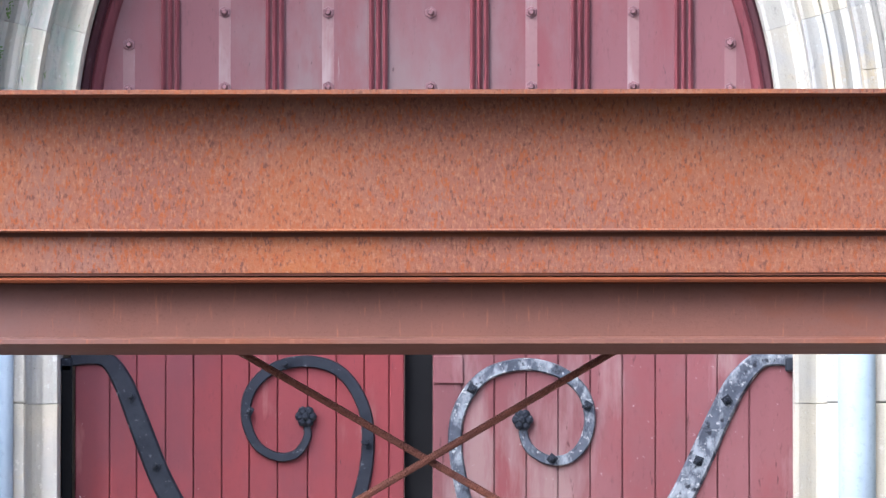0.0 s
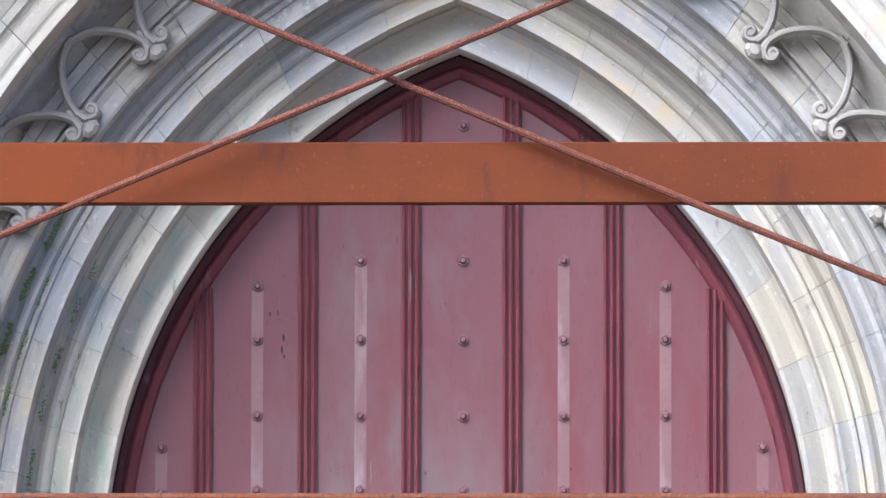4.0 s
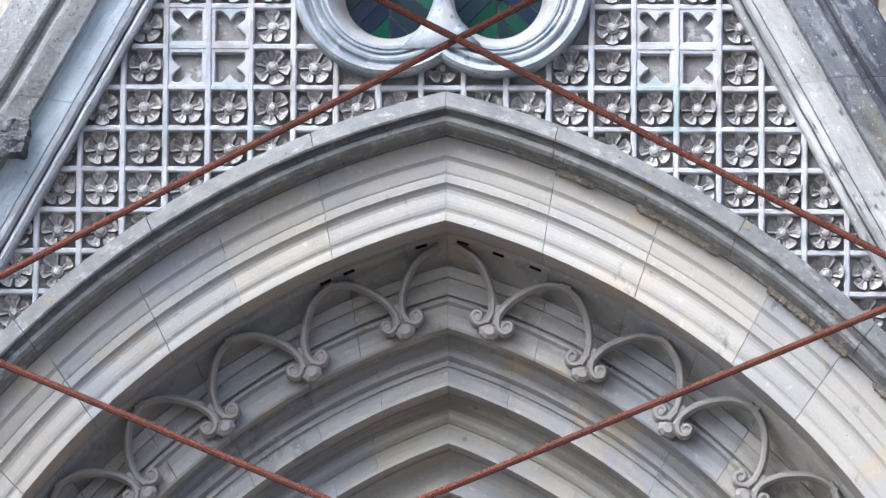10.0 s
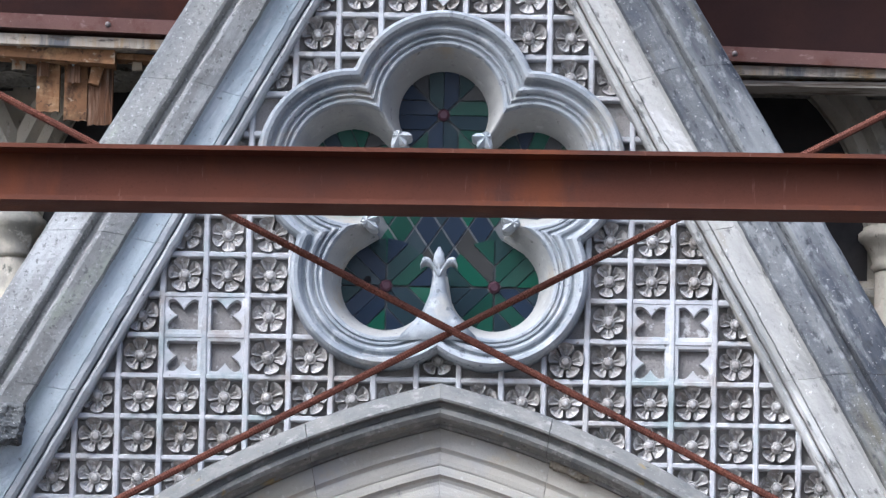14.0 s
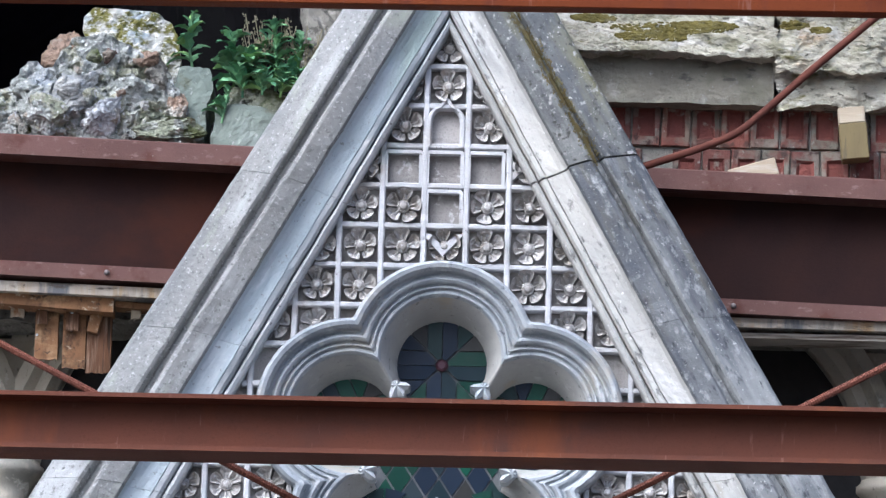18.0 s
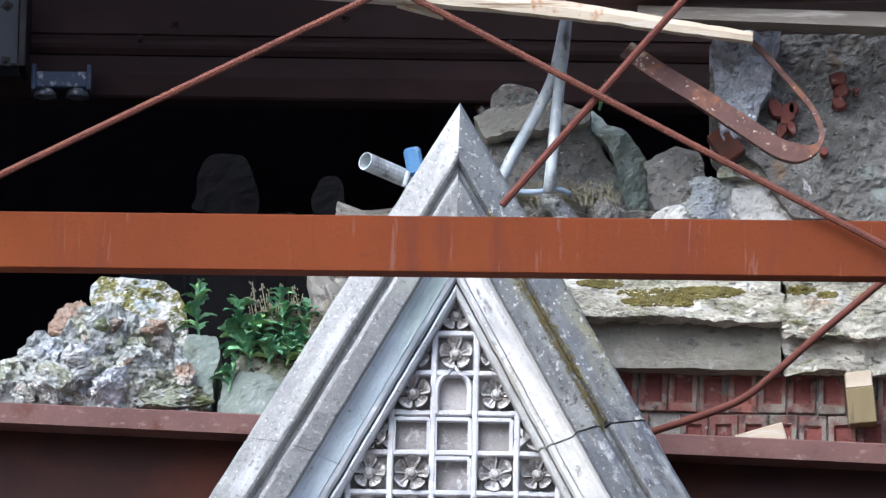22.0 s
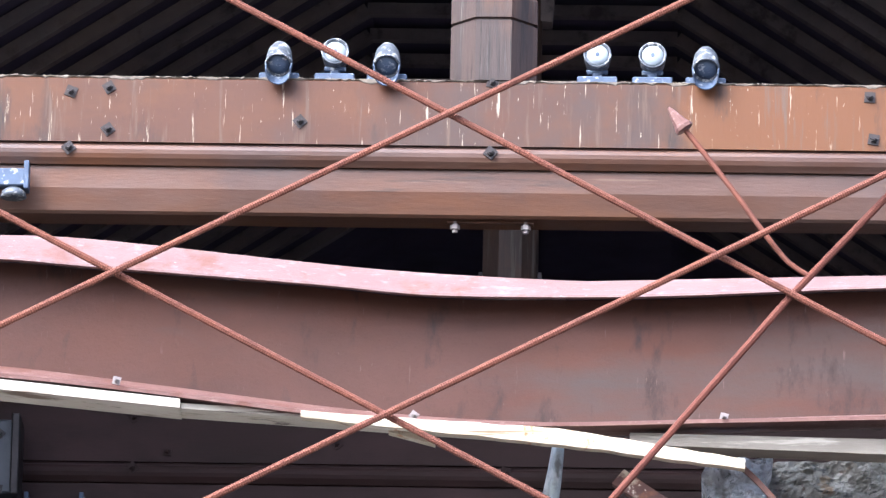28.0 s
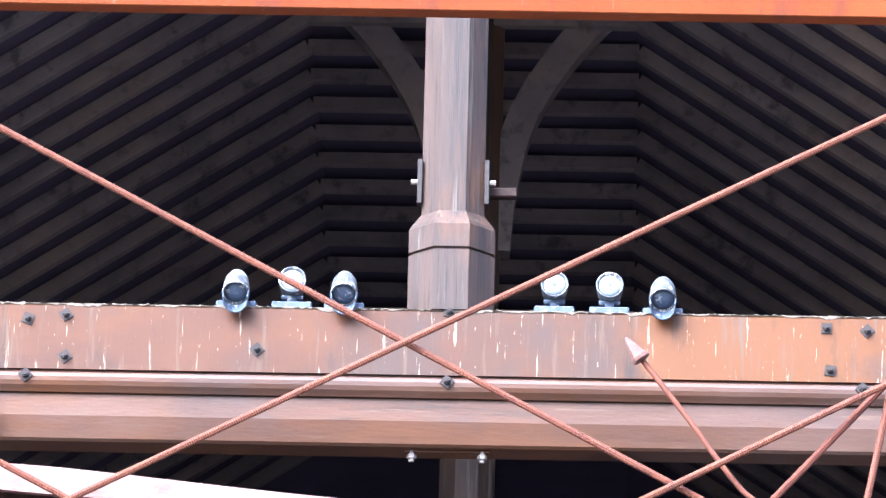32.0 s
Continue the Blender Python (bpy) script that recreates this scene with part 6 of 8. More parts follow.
def skin(name, fn, material, n=60):
    loops = []
    for i in range(n + 1):
        x = -3.4 + 6.8 * i / n
        loops.append([(x, y, z) for y, z in fn(x)])
    part(name, rings(bmesh.new(), loops), material, bb, smooth=False)


skin("top_flange", lambda x: [(0.40, LIP(x)), (0.405, LIP(x) + 0.012), (0.56, TOP(x) + 0.058), (0.70, TOP(x) + 0.066), (0.70, TOP(x) + 0.04), (0.56, TOP(x) + 0.03), (0.42, LIP(x) - 0.004)], CHALK)
skin("web", lambda x: [(0.55, LOW(x) - 0.01), (0.55, LIP(x) + 0.03), (0.565, LIP(x) + 0.03), (0.565, LOW(x) - 0.01)], RUST_WEB)
skin("bottom_flange", lambda x: [(0.40, FOOT(x)), (0.40, FOOT(x) + 0.018), (0.55, LOW(x) + 0.02), (0.70, LOW(x) + 0.02), (0.70, LOW(x)), (0.55, FOOT(x) + 0.01)], RUST_PINK)
for x in (-1.55, -0.215, 1.17):
    bolt(bb, x, 0.41, (LOW(x) + FOOT(x)) / 2 + 0.01, 0.012, BOLT_PALE)


def plank_between(name, x0, zt0, zb0, x1, zt1, zb1, y0, y1, material, label, group=""):
    bm = bmesh.new()
    rings(bm, [[(x0 + (x1 - x0) * t, y0, zb0 + (zb1 - zb0) * t), (x0 + (x1 - x0) * t, y0, zt0 + (zt1 - zt0) * t), (x0 + (x1 - x0) * t, y1, zt0 + (zt1 - zt0) * t), (x0 + (x1 - x0) * t, y1, zb0 + (zb1 - zb0) * t)] for t in (0, 0.25, 0.5, 0.75, 1)])
    return link(name, bm, material, label, category="timber", group=group)


plank_between("packing_board", -3.0, 12.275, 12.222, -1.264, 12.104, 12.062, 0.405, 0.60, GREY_WOOD, "whitish weathered packing board under the buckled beam", "boards under the buckled beam")
plank_between("packing_board", -1.262, 12.094, 12.068, 0.43, 12.000, 11.965, 0.44, 0.60, GREY_WOOD, "thin weathered packing board under the buckled beam", "boards under the buckled beam")
split = bmesh.new()
rows = []
for i in range(41):
    x = -0.72 + (1.266 + 0.72) * i / 40
    zt = float(np.interp(x, (-0.72, -0.507, 0.436, 1.265), (12.052, 12.037, 11.984, 11.853)))
    zb = float(np.interp(x, (-0.72, -0.506, 0.437, 1.266), (12.020, 11.997, 11.908, 11.808)))
    zt += 0.006 * noise.noise((x * 9, 1.0, 0)) + 0.004 * noise.noise((x * 31, 2.0, 0))
    zb += 0.007 * noise.noise((x * 7, 5.0, 0)) + 0.004 * noise.noise((x * 40, 6.0, 0))
    rows.append([(x, 0.385, zb), (x, 0.38, zb + (zt - zb) * 0.55), (x, 0.387, zt), (x, 0.437, zt), (x, 0.437, zb)])
link("packing_board", rings(split, rows), NEW_WOOD, "long pale split board with rust stains hanging from the buckled beam", category="timber", group="boards under the buckled beam")
plank_between("packing_board", 0.75, 11.989, 11.935, 2.6, 11.965, 11.885, 0.46, 0.60, DARK_WOOD, "grey weathered board under the buckled beam", "boards under the buckled beam")
plank_between("wood_offcut", -0.33, 12.02, 11.99, -0.12, 11.985, 11.935, 0.50, 0.56, NEW_WOOD, "short pale offcut hanging below the board")
plank_between("packing_board", -3.2, 9.552, 9.500, -1.2, 9.493, 9.449, 0.74, 0.98, CROSS_WOOD, "grey and cream end-jointed packing board under the long channel", "boards under the long channel")
plank_between("packing_board", -3.2, 9.530, 9.500, -1.501, 9.456, 9.392, 0.79, 0.93, GOLD_WOOD, "golden brown sawn board under the grey packing board", "boards under the long channel")
plank_between("packing_board", -1.497, 9.455, 9.428, -1.2, 9.440, 9.412, 0.84, 0.95, GOLD_WOOD, "thin golden brown board end behind the gable", "boards under the long channel")
plank_between("packing_board", 1.1, 9.422, 9.379, 3.2, 9.398, 9.362, 0.74, 0.98, CROSS_WOOD, "grey and cream end-jointed packing board under the long channel", "boards under the long channel")
plank_between("packing_board", 1.1, 9.361, 9.338, 3.2, 9.362, 9.330, 0.78, 0.95, GREY_WOOD, "thin grey board under the packing board", "boards under the long channel")


def packing_block(x0, x1, z0, z1, y0, y1, material, seed, label):
    """A sawn block, its lower end worn uneven."""
    rnd = random.Random(seed)
    cols = []
    for i in range(9):
        x, z = x0 + (x1 - x0) * i / 8, z0 + (rnd.uniform(0.0, 0.007) if 0 < i < 8 else 0.0)
        lean_ = 0.004 * noise.noise((i * 0.6, seed, 0))
        cols.append([(x, y0 + lean_, z), (x, y0, z1), (x, y1, z1), (x, y1, z + 0.01)])
    link("packing_block", rings(bmesh.new(), cols), material, label, category="timber", group="packing blocks")


for k, (x0, x1, z0, z1, y0, y1, mt, lab) in enumerate((
        (-1.965, -1.905, 9.378, 9.46, 0.88, 0.93, NEW_WOOD, "short pale splintered stub under the board"),
        (-1.854, -1.751, 9.193, 9.43, 0.90, 0.96, GOLD_WOOD, "orange-brown timber packing block with a chipped pale end"),
        (-1.849, -1.798, 9.344, 9.435, 0.865, 0.897, PACKER, "short dark wedge in front of a packing block"),
        (-1.730, -1.627, 9.154, 9.43, 0.90, 0.96, GOLD_WOOD, "orange-brown timber packing block with a chipped pale end"),
        (-1.715, -1.658, 9.320, 9.425, 0.865, 0.897, PACKER, "short dark wedge in front of a packing block"),
        (-1.623, -1.513, 9.135, 9.41, 0.90, 0.96, PACKER, "reddish timber packing block with open grain"),
        (-1.428, -1.385, 9.381, 9.44, 0.88, 0.94, NEW_WOOD, "small pale block end beside the gable"))):
    packing_block(x0, x1, z0, z1, y0, y1, mt, k + 3, lab)
link("packing_block", boxed(-0.026, 0.026, -0.016, 0.016, -0.048, 0.048, 0.003, Matrix.Translation((-1.588, 0.88, 9.362)) @ Matrix.Rotation(0.22, 4, "Y")), GOLD_WOOD, "tilted short wedge in front of a packing block", category="timber", group="packing blocks")
for x, z, y in ((-1.836, 9.418, 0.865), (-1.690, 9.402, 0.865), (-1.845, 9.305, 0.90)):
    nail = thing("nail", (x, y, z), "bright nail head in a timber wedge", "nail", "nails in the packing wedges")
    part("head", tube([(x, y, z), (x, y - 0.008, z)], 0.006, 8), GALV, nail)

# ---- broken wall top: ledge, brickwork and rubble ----
stub = thing("broken_wall", (1.2, 1.5, 9.42), "broken wall stub with a mossy stone ledge over frogged red bricks", "wall", kind="structure")
part("mortar_core", boxed(0.3, 3.4, 1.124, 2.1, 9.42, 10.50), MORTAR, stub)


def rough_block(x0, x1, y0, y1, z0, z1, seed, amp=0.03, cuts=27, taper=0.0):
    """A stone block with a broken, uneven skin."""
    bm = bmesh.new()
    bmesh.ops.create_cube(bm, size=1.0)
    bmesh.ops.subdivide_edges(bm, edges=bm.edges[:], cuts=cuts, use_grid_fill=True)
    for v in bm.verts:
        c = v.co
        p = Vector((x0 + (x1 - x0) * (c.x + 0.5), y0 + (y1 - y0) * (c.y + 0.5), z0 + (z1 - z0) * (c.z + 0.5)))
        q = p * 5 + Vector((seed * 7.3, 0, seed))
        p += Vector((noise.noise(q) * amp, noise.noise(q + Vector((9, 0, 0))) * amp * 1.4, noise.noise(q + Vector((0, 9, 0))) * amp))
        q = p * 21
        p += Vector((noise.noise(q), noise.noise(q + Vector((5, 0, 0))), noise.noise(q + Vector((0, 5, 0))))) * amp * 0.35
        q = p * 62
        p += Vector((noise.noise(q), noise.noise(q + Vector((5, 0, 0))), noise.noise(q + Vector((0, 5, 0))))) * amp * 0.16
        p.y += taper * (0.5 - c.z)
        v.co = p
    return bm


def crag(bm, amp, seed):
    """Break a skin up with ridges and bedding steps."""
    bm.normal_update()
    moves = []
    for v in bm.verts:
        p = v.co * 6 + Vector((seed, 0, 0))
        p.z *= 1.3
        ridge = 1 - abs(noise.noise(p)) * 2
        ridge2 = 1 - abs(noise.noise(p * 2.7)) * 2
        ridge3 = 1 - abs(noise.noise(p * 7.3)) * 2
        moves.append(v.normal * amp * (ridge * 0.7 + ridge2 * 0.4 + ridge3 * 0.22 - 0.6))
    for v, mv in zip(bm.verts, moves):
        v.co += mv
    return bm


def cushions(skin, spots, count, seed, size=(0.007, 0.017)):
    """Small moss clumps seated on the front of a skin, inside oval spots."""
    tree = BVHTree.FromBMesh(skin)
    rnd = random.Random(seed)
    bm = bmesh.new()
    for _ in range(count):
        x, z, w, h = rnd.choice(spots)
        ang, r = rnd.uniform(0, 6.28), math.sqrt(rnd.random())
        px, pz = x + w * r * math.cos(ang), z + h * r * math.sin(ang) + 0.012 * noise.noise((x * 9 + w * r * 20, 0, seed))
        hit = tree.ray_cast(Vector((px, 0, pz)), Vector((0, 1, 0)))[0]
        if hit is None:
            continue
        q = rnd.uniform(*size)
        loops = [[hit + Vector((k * q * 1.5 * math.cos(t), -dep * q, k * q * math.sin(t) * rnd.uniform(0.7, 1.0))) for t in (0.2, 1.2, 2.3, 3.4, 4.3, 5.4)] for k, dep in ((1.15, -0.4), (1.0, 0.15), (0.6, 0.55), (0.15, 0.7))]
        rings(bm, loops)
    return bm


ledge_a = crag(rough_block(0.30, 1.42, 0.98, 1.9, 10.655, 10.93, 3, 0.028, cuts=70, taper=-0.09), 0.022, 3)
moss = cushions(ledge_a, [(0.95, 10.775, 0.27, 0.028), (0.86, 10.735, 0.16, 0.022), (0.60, 10.82, 0.10, 0.02), (1.1, 10.80, 0.15, 0.02)], 1500, 5, (0.003, 0.009))
part("ledge_stone", ledge_a, LEDGE, stub)
part("moss", moss, OLIVE, stub, "olive-brown moss cushions on the ledge")
ledge_b = crag(rough_block(1.425, 2.6, 0.98, 1.9, 10.60, 10.93, 5, 0.036, cuts=70, taper=-0.06), 0.032, 5)
moss = cushions(ledge_b, [(1.50, 10.81, 0.07, 0.02), (1.62, 10.79, 0.05, 0.015)], 260, 6, (0.003, 0.008))
part("ledge_stone", ledge_b, LEDGE, stub)
part("moss", moss, OLIVE, stub, "olive-brown moss cushions on the ledge")
part("facing_slab", rough_block(0.45, 1.42, 1.0, 1.5, 10.45, 10.70, 8, 0.012, cuts=48), SLAB, stub)
part("facing_slab", rough_block(1.425, 2.6, 1.0, 1.5, 10.45, 10.66, 9, 0.035, cuts=48), LEDGE, stub)


def frog_brick(seed):
    rnd = random.Random(seed)
    bm = bmesh.new()
    w, h, d = 0.127, 0.212, 0.07
    outer = [(-w / 2, -h / 2), (w / 2, -h / 2), (w / 2, h / 2), (-w / 2, h / 2)]
    inner = [(-w * 0.30, -h * 0.30), (w * 0.30, -h * 0.30), (w * 0.30, h * 0.30), (-w * 0.30, h * 0.30)]
    deep = [(x * 0.72, z * 0.8) for x, z in inner]
    j = lambda p: (p[0] + rnd.uniform(-0.004, 0.004), p[1] + rnd.uniform(-0.004, 0.004))
    loops = [[(x, d, z) for x, z in outer], [(*[q for q in j((x, z))][:1], 0.006, z) for x, z in outer], [(x * 0.94, 0.0, z * 0.96) for x, z in outer], [(x, 0.0, z) for x, z in map(j, inner)], [(x, 0.014, z) for x, z in deep]]
    rings(bm, loops)
    for f in bm.faces:
        if all(abs(v.co.x) < w * 0.36 and abs(v.co.z) < h * 0.36 for v in f.verts):
            f.material_index = 1
    me = bpy.data.meshes.new("brick")
    bm.to_mesh(me)
    bm.free()
    me.materials.append(BRICK)
    me.materials.append(BRICK_FROG)
    return me


BR = [frog_brick(i) for i in range(4)]
rnd = random.Random(11)
for row, zc in enumerate((10.385, 10.165, 9.945)):
    for k in range(20):
        x = 0.58 + 0.1335 * k + (0.05 if row % 2 else 0)
        if x > 2.6 or rnd.random() < 0.06:
            continue
        m = Matrix.Translation((x, 1.105 + rnd.uniform(-0.004, 0.004), zc + rnd.uniform(-0.006, 0.006))) @ Matrix.Rotation(rnd.uniform(-0.03, 0.03), 4, "Y")
        piece("brick", BR[rnd.randrange(4)], stub, m)
# timbers left on the brickwork
tb = thing("timber_offcut", (1.775, 1.03, 10.21), "olive-brown timber block with a pale sawn top propped on the brickwork", "timber")
tilt_m = Matrix.Translation((1.775, 1.03, 10.33)) @ Matrix.Rotation(-0.11, 4, "Y")
part("body", boxed(-0.062, 0.062, -0.05, 0.05, -0.12, 0.045, 0.004, tilt_m), OLIVE_WOOD, tb)
part("sawn_end", boxed(-0.060, 0.060, -0.046, 0.05, 0.046, 0.12, 0.004, tilt_m), NEW_WOOD, tb, "pale sawn end")
link("timber_offcut", boxed(-0.11, 0.11, -0.06, 0.06, -0.04, 0.04, 0.004, Matrix.Translation((1.33, 1.0, 10.13)) @ Matrix.Rotation(-0.3, 4, "Y")), NEW_WOOD, "pale wedge of sawn timber on the long channel", category="timber")

link("rubble_bed", rough_block(-3.2, -0.55, 1.1, 2.1, 9.42, 10.26, 21, 0.06), MORTAR, "grey mortar bed of the broken wall top", category="wall", kind="structure")
link("rubble_bed", rough_block(-0.6, 3.2, 1.15, 2.1, 10.9, 11.22, 22, 0.06), MORTAR, "grey mortar bed of the broken wall top", category="wall", kind="structure")
link("rubble_bed", rough_block(-0.7, 0.5, 1.1, 2.1, 9.42, 10.95, 23, 0.06), MORTAR, "grey mortar bed of the broken wall top", category="wall", kind="structure")


def rock(name, at, size, seed, material, label, cuts=7, rough=0.10, turn=0.0, group="rubble on the broken wall"):
    rnd = random.Random(seed)
    bm = bmesh.new()
    bmesh.ops.create_icosphere(bm, subdivisions=5 if max(size) > 0.09 else 4, radius=1.0)
    planes = []
    for _ in range(cuts):
        n = Vector((rnd.gauss(0, 1), rnd.gauss(0, 1), rnd.gauss(0, 1))).normalized()
        planes.append((n, rnd.uniform(0.35, 0.72)))
    m = Matrix.Translation(at) @ Matrix.Rotation(turn, 4, "Y")
    off = Vector((seed * 3.1, seed * 1.7, 0))
    for v in bm.verts:
        p = v.co.copy() * 1.15
        for n, dd in planes:
            e = p.dot(n) - dd
            if e > 0:
                p -= n * e
        chip = noise.cell(p * 5.0 + off) * 0.5 + noise.cell(p * 11.0 + off) * 0.35
        p += v.co * rough * (noise.noise(p * 2.4 + off) * 1.2 + 0.4 * chip + 0.5 * abs(noise.noise(p * 7.0 + off)) + 0.5 * noise.noise(p * 16.0 + off) + 0.4 * noise.noise(p * 34.0 + off))
        v.co = m @ Vector((p.x * size[0], p.y * size[1], p.z * size[2]))
    crag(bm, rough * 0.5 * min(size), seed)
    return link(name, bm, material, label, category="stone", group=group)


def inside(corners, x, z):
    hit = False
    for (xa, za), (xb, zb) in zip(corners, corners[1:] + corners[:1]):
        if (za > z) != (zb > z) and x < xa + (z - za) / (zb - za) * (xb - xa):
            hit = not hit
    return hit


def slab(name, corners, y0, y1, seed, material, label, rough=0.012, group="rubble on the broken wall", cell=0.013, relief=1.0):
    """A broken block with the given outline, its face split into facets."""
    rnd = random.Random(seed)
    xs, zs = [p[0] for p in corners], [p[1] for p in corners]
    cx, cz, span = sum(xs) / len(xs), sum(zs) / len(zs), max(max(xs) - min(xs), max(zs) - min(zs))
    facets = [(relief * rnd.uniform(-0.55, 0.55), relief * rnd.uniform(-0.2, 0.75), relief * rnd.uniform(-0.02, 0.05) * span / 0.4) for _ in range(7)]
    bm = bmesh.new()
    verts = {}

    def vert(i, j):
        if (i, j) not in verts:
            x, z = i * cell, j * cell
            q = Vector((x * 7 + seed, z * 7, seed * 1.3))
            edge = Vector((noise.noise(q), 0, noise.noise(q + Vector((5, 3, 0))))) * 0.03
            depth = max(a * (x - cx) + b * (z - cz) + c for a, b, c in facets) - 0.02
            p = Vector((x, y0 + depth, z)) + edge
            p.y += rough * (1.6 * noise.noise(p * 8) + 1.0 * noise.noise(p * 22) + 0.25 * noise.cell(p * 26) + 0.2 * noise.cell(p * 60) + 0.6 * noise.noise(p * 55))
            p.x += rough * 0.7 * noise.noise(p * 30 + Vector((3, 0, 0)))
            p.z += rough * 0.7 * noise.noise(p * 30 + Vector((0, 3, 0)))
            verts[i, j] = bm.verts.new(p)
        return verts[i, j]

    for i in range(int(min(xs) / cell) - 1, int(max(xs) / cell) + 1):
        for j in range(int(min(zs) / cell) - 1, int(max(zs) / cell) + 1):
            if inside(corners, (i + 0.5) * cell, (j + 0.5) * cell):
                bm.faces.new((vert(i, j), vert(i + 1, j), vert(i + 1, j + 1), vert(i, j + 1)))
    rim = [v for v in bm.verts if v.is_boundary]
    for _ in range(2):
        spots = []
        for v in rim:
            ends = [e.other_vert(v).co for e in v.link_edges if e.is_boundary]
            spots.append(v.co * 0.4 + sum(ends, Vector()) / len(ends) * 0.6)
        for v, p in zip(rim, spots):
            v.co = p
    deep = bmesh.ops.extrude_face_region(bm, geom=bm.faces[:])
    for v in deep["geom"]:
        if isinstance(v, bmesh.types.BMVert):
            v.co = Vector((cx + (v.co.x - cx) * 0.97, max(v.co.y + 0.05, y1), cz + (v.co.z - cz) * 0.97))
    bmesh.ops.recalc_face_normals(bm, faces=bm.faces)
    return link(name, bm, material, label, category="stone", group=group)


# heap on the left of the gable
slab("mossy_block", [(-1.707, 10.45), (-1.707, 10.75), (-1.717, 10.829), (-1.673, 10.888), (-1.60, 10.90), (-1.443, 10.89), (-1.377, 10.855), (-1.299, 10.804), (-1.284, 10.738), (-1.268, 10.40), (-1.45, 10.32)], 1.20, 1.6, 31, RUBBLE_MOSS, "squared pale stone block patched with yellow-green moss", 0.016, relief=0.35)
slab("masonry_lump", [(-2.5, 10.22), (-2.45, 10.40), (-2.11, 10.43), (-2.01, 10.475), (-1.962, 10.563), (-1.916, 10.569), (-1.854, 10.549), (-1.80, 10.62), (-1.718, 10.70), (-1.611, 10.715), (-1.507, 10.683), (-1.416, 10.632), (-1.35, 10.581), (-1.285, 10.53), (-1.257, 10.465), (-1.196, 10.375), (-1.162, 10.22)], 1.0, 1.6, 34, RUBBLE, "large craggy lump of pale grey-green mortared masonry", 0.032, cell=0.010, relief=0.12)
ROCKS = [
    (-1.765, 1.06, 10.61, 0.085, 0.09, 0.10, 1, OCHRE_STONE), (-1.935, 1.04, 10.45, 0.11, 0.12, 0.12, 2, RUBBLE), (-1.62, 1.02, 10.60, 0.13, 0.12, 0.11, 3, RUBBLE), (-1.57, 0.955, 10.61, 0.045, 0.05, 0.04, 4, BRICK),
    (-1.42, 1.03, 10.595, 0.09, 0.10, 0.05, 5, OCHRE_STONE), (-1.35, 1.0, 10.52, 0.10, 0.10, 0.06, 6, RUBBLE_GREY), (-1.257, 1.0, 10.376, 0.10, 0.10, 0.055, 7, OCHRE_STONE), (-1.59, 0.98, 10.32, 0.17, 0.12, 0.10, 8, BLUE_STONE),
    (-1.27, 0.98, 10.285, 0.18, 0.12, 0.075, 9, MOSS_STONE), (-1.85, 1.0, 10.31, 0.17, 0.12, 0.11, 10, RUBBLE), (-1.49, 1.0, 10.43, 0.15, 0.12, 0.11, 12, RUBBLE), (-1.71, 0.99, 10.45, 0.17, 0.12, 0.11, 13, RUBBLE_WHITE),
    (-2.1, 1.04, 10.33, 0.16, 0.14, 0.13, 14, RUBBLE), (-2.35, 1.06, 10.32, 0.19, 0.16, 0.15, 15, RUBBLE_GREY)]
KIND = {"rubble_mortar": "lump of pale grey-green broken masonry", "broken_white_stone": "lump of broken whitish stone", "rubble_greywacke": "dark grey angular broken stone", "dull_mossy_stone": "moss-covered broken stone in the heap", "red_brick": "broken piece of red brick", "blue_grey_stone": "blue-grey lump of broken stone", "ochre_stone": "orange-brown lump of broken stone"}
for x, y, z, a, b, c, s, mt in ROCKS:
    rock("rubble_stone", (x, y, z), (a * 1.16, b, c * 1.16), s, mt, KIND[mt.name], 16, 0.15, s * 0.7)
rnd = random.Random(92)
for k in range(46):
    x = rnd.uniform(-2.1, -1.22)
    top = 10.28 + 0.34 * max(0.0, 1 - abs(x + 1.62) / 0.42)
    mt = rnd.choice((RUBBLE, RUBBLE, RUBBLE_GREY, RUBBLE, RUBBLE_WHITE, MOSS_STONE, BLUE_STONE, OCHRE_STONE, RUBBLE))
    r = rnd.uniform(0.014, 0.036)
    rock("rubble_stone", (x, rnd.uniform(0.93, 1.0), rnd.uniform(10.2, top)), (r * 1.2, r, r), 320 + k, mt, "small " + KIND[mt.name], 8, 0.2, rnd.uniform(0, 6))
slab("broken_slab", [(-1.273, 10.24), (-1.273, 10.612), (-1.098, 10.571), (-1.115, 10.458), (-1.149, 10.327), (-1.15, 10.24)], 1.06, 1.5, 41, GREEN_SLAB, "greenish broken slab leaning in the heap", 0.005, relief=0.25)
slab("broken_slab", [(-1.082, 10.41), (-0.90, 10.385), (-0.80, 10.37), (-0.70, 10.18), (-1.133, 10.18)], 1.02, 1.5, 42, GREEN_SLAB, "pale green broken slab leaning in the heap", 0.005, relief=0.25)
slab("broken_slab", [(-1.05, 10.42), (-1.027, 10.515), (-0.809, 10.468), (-0.70, 10.44), (-0.70, 10.33), (-0.90, 10.39)], 1.05, 1.5, 43, MOSS_STONE, "mossy upper edge of a broken slab", 0.006, relief=0.25)
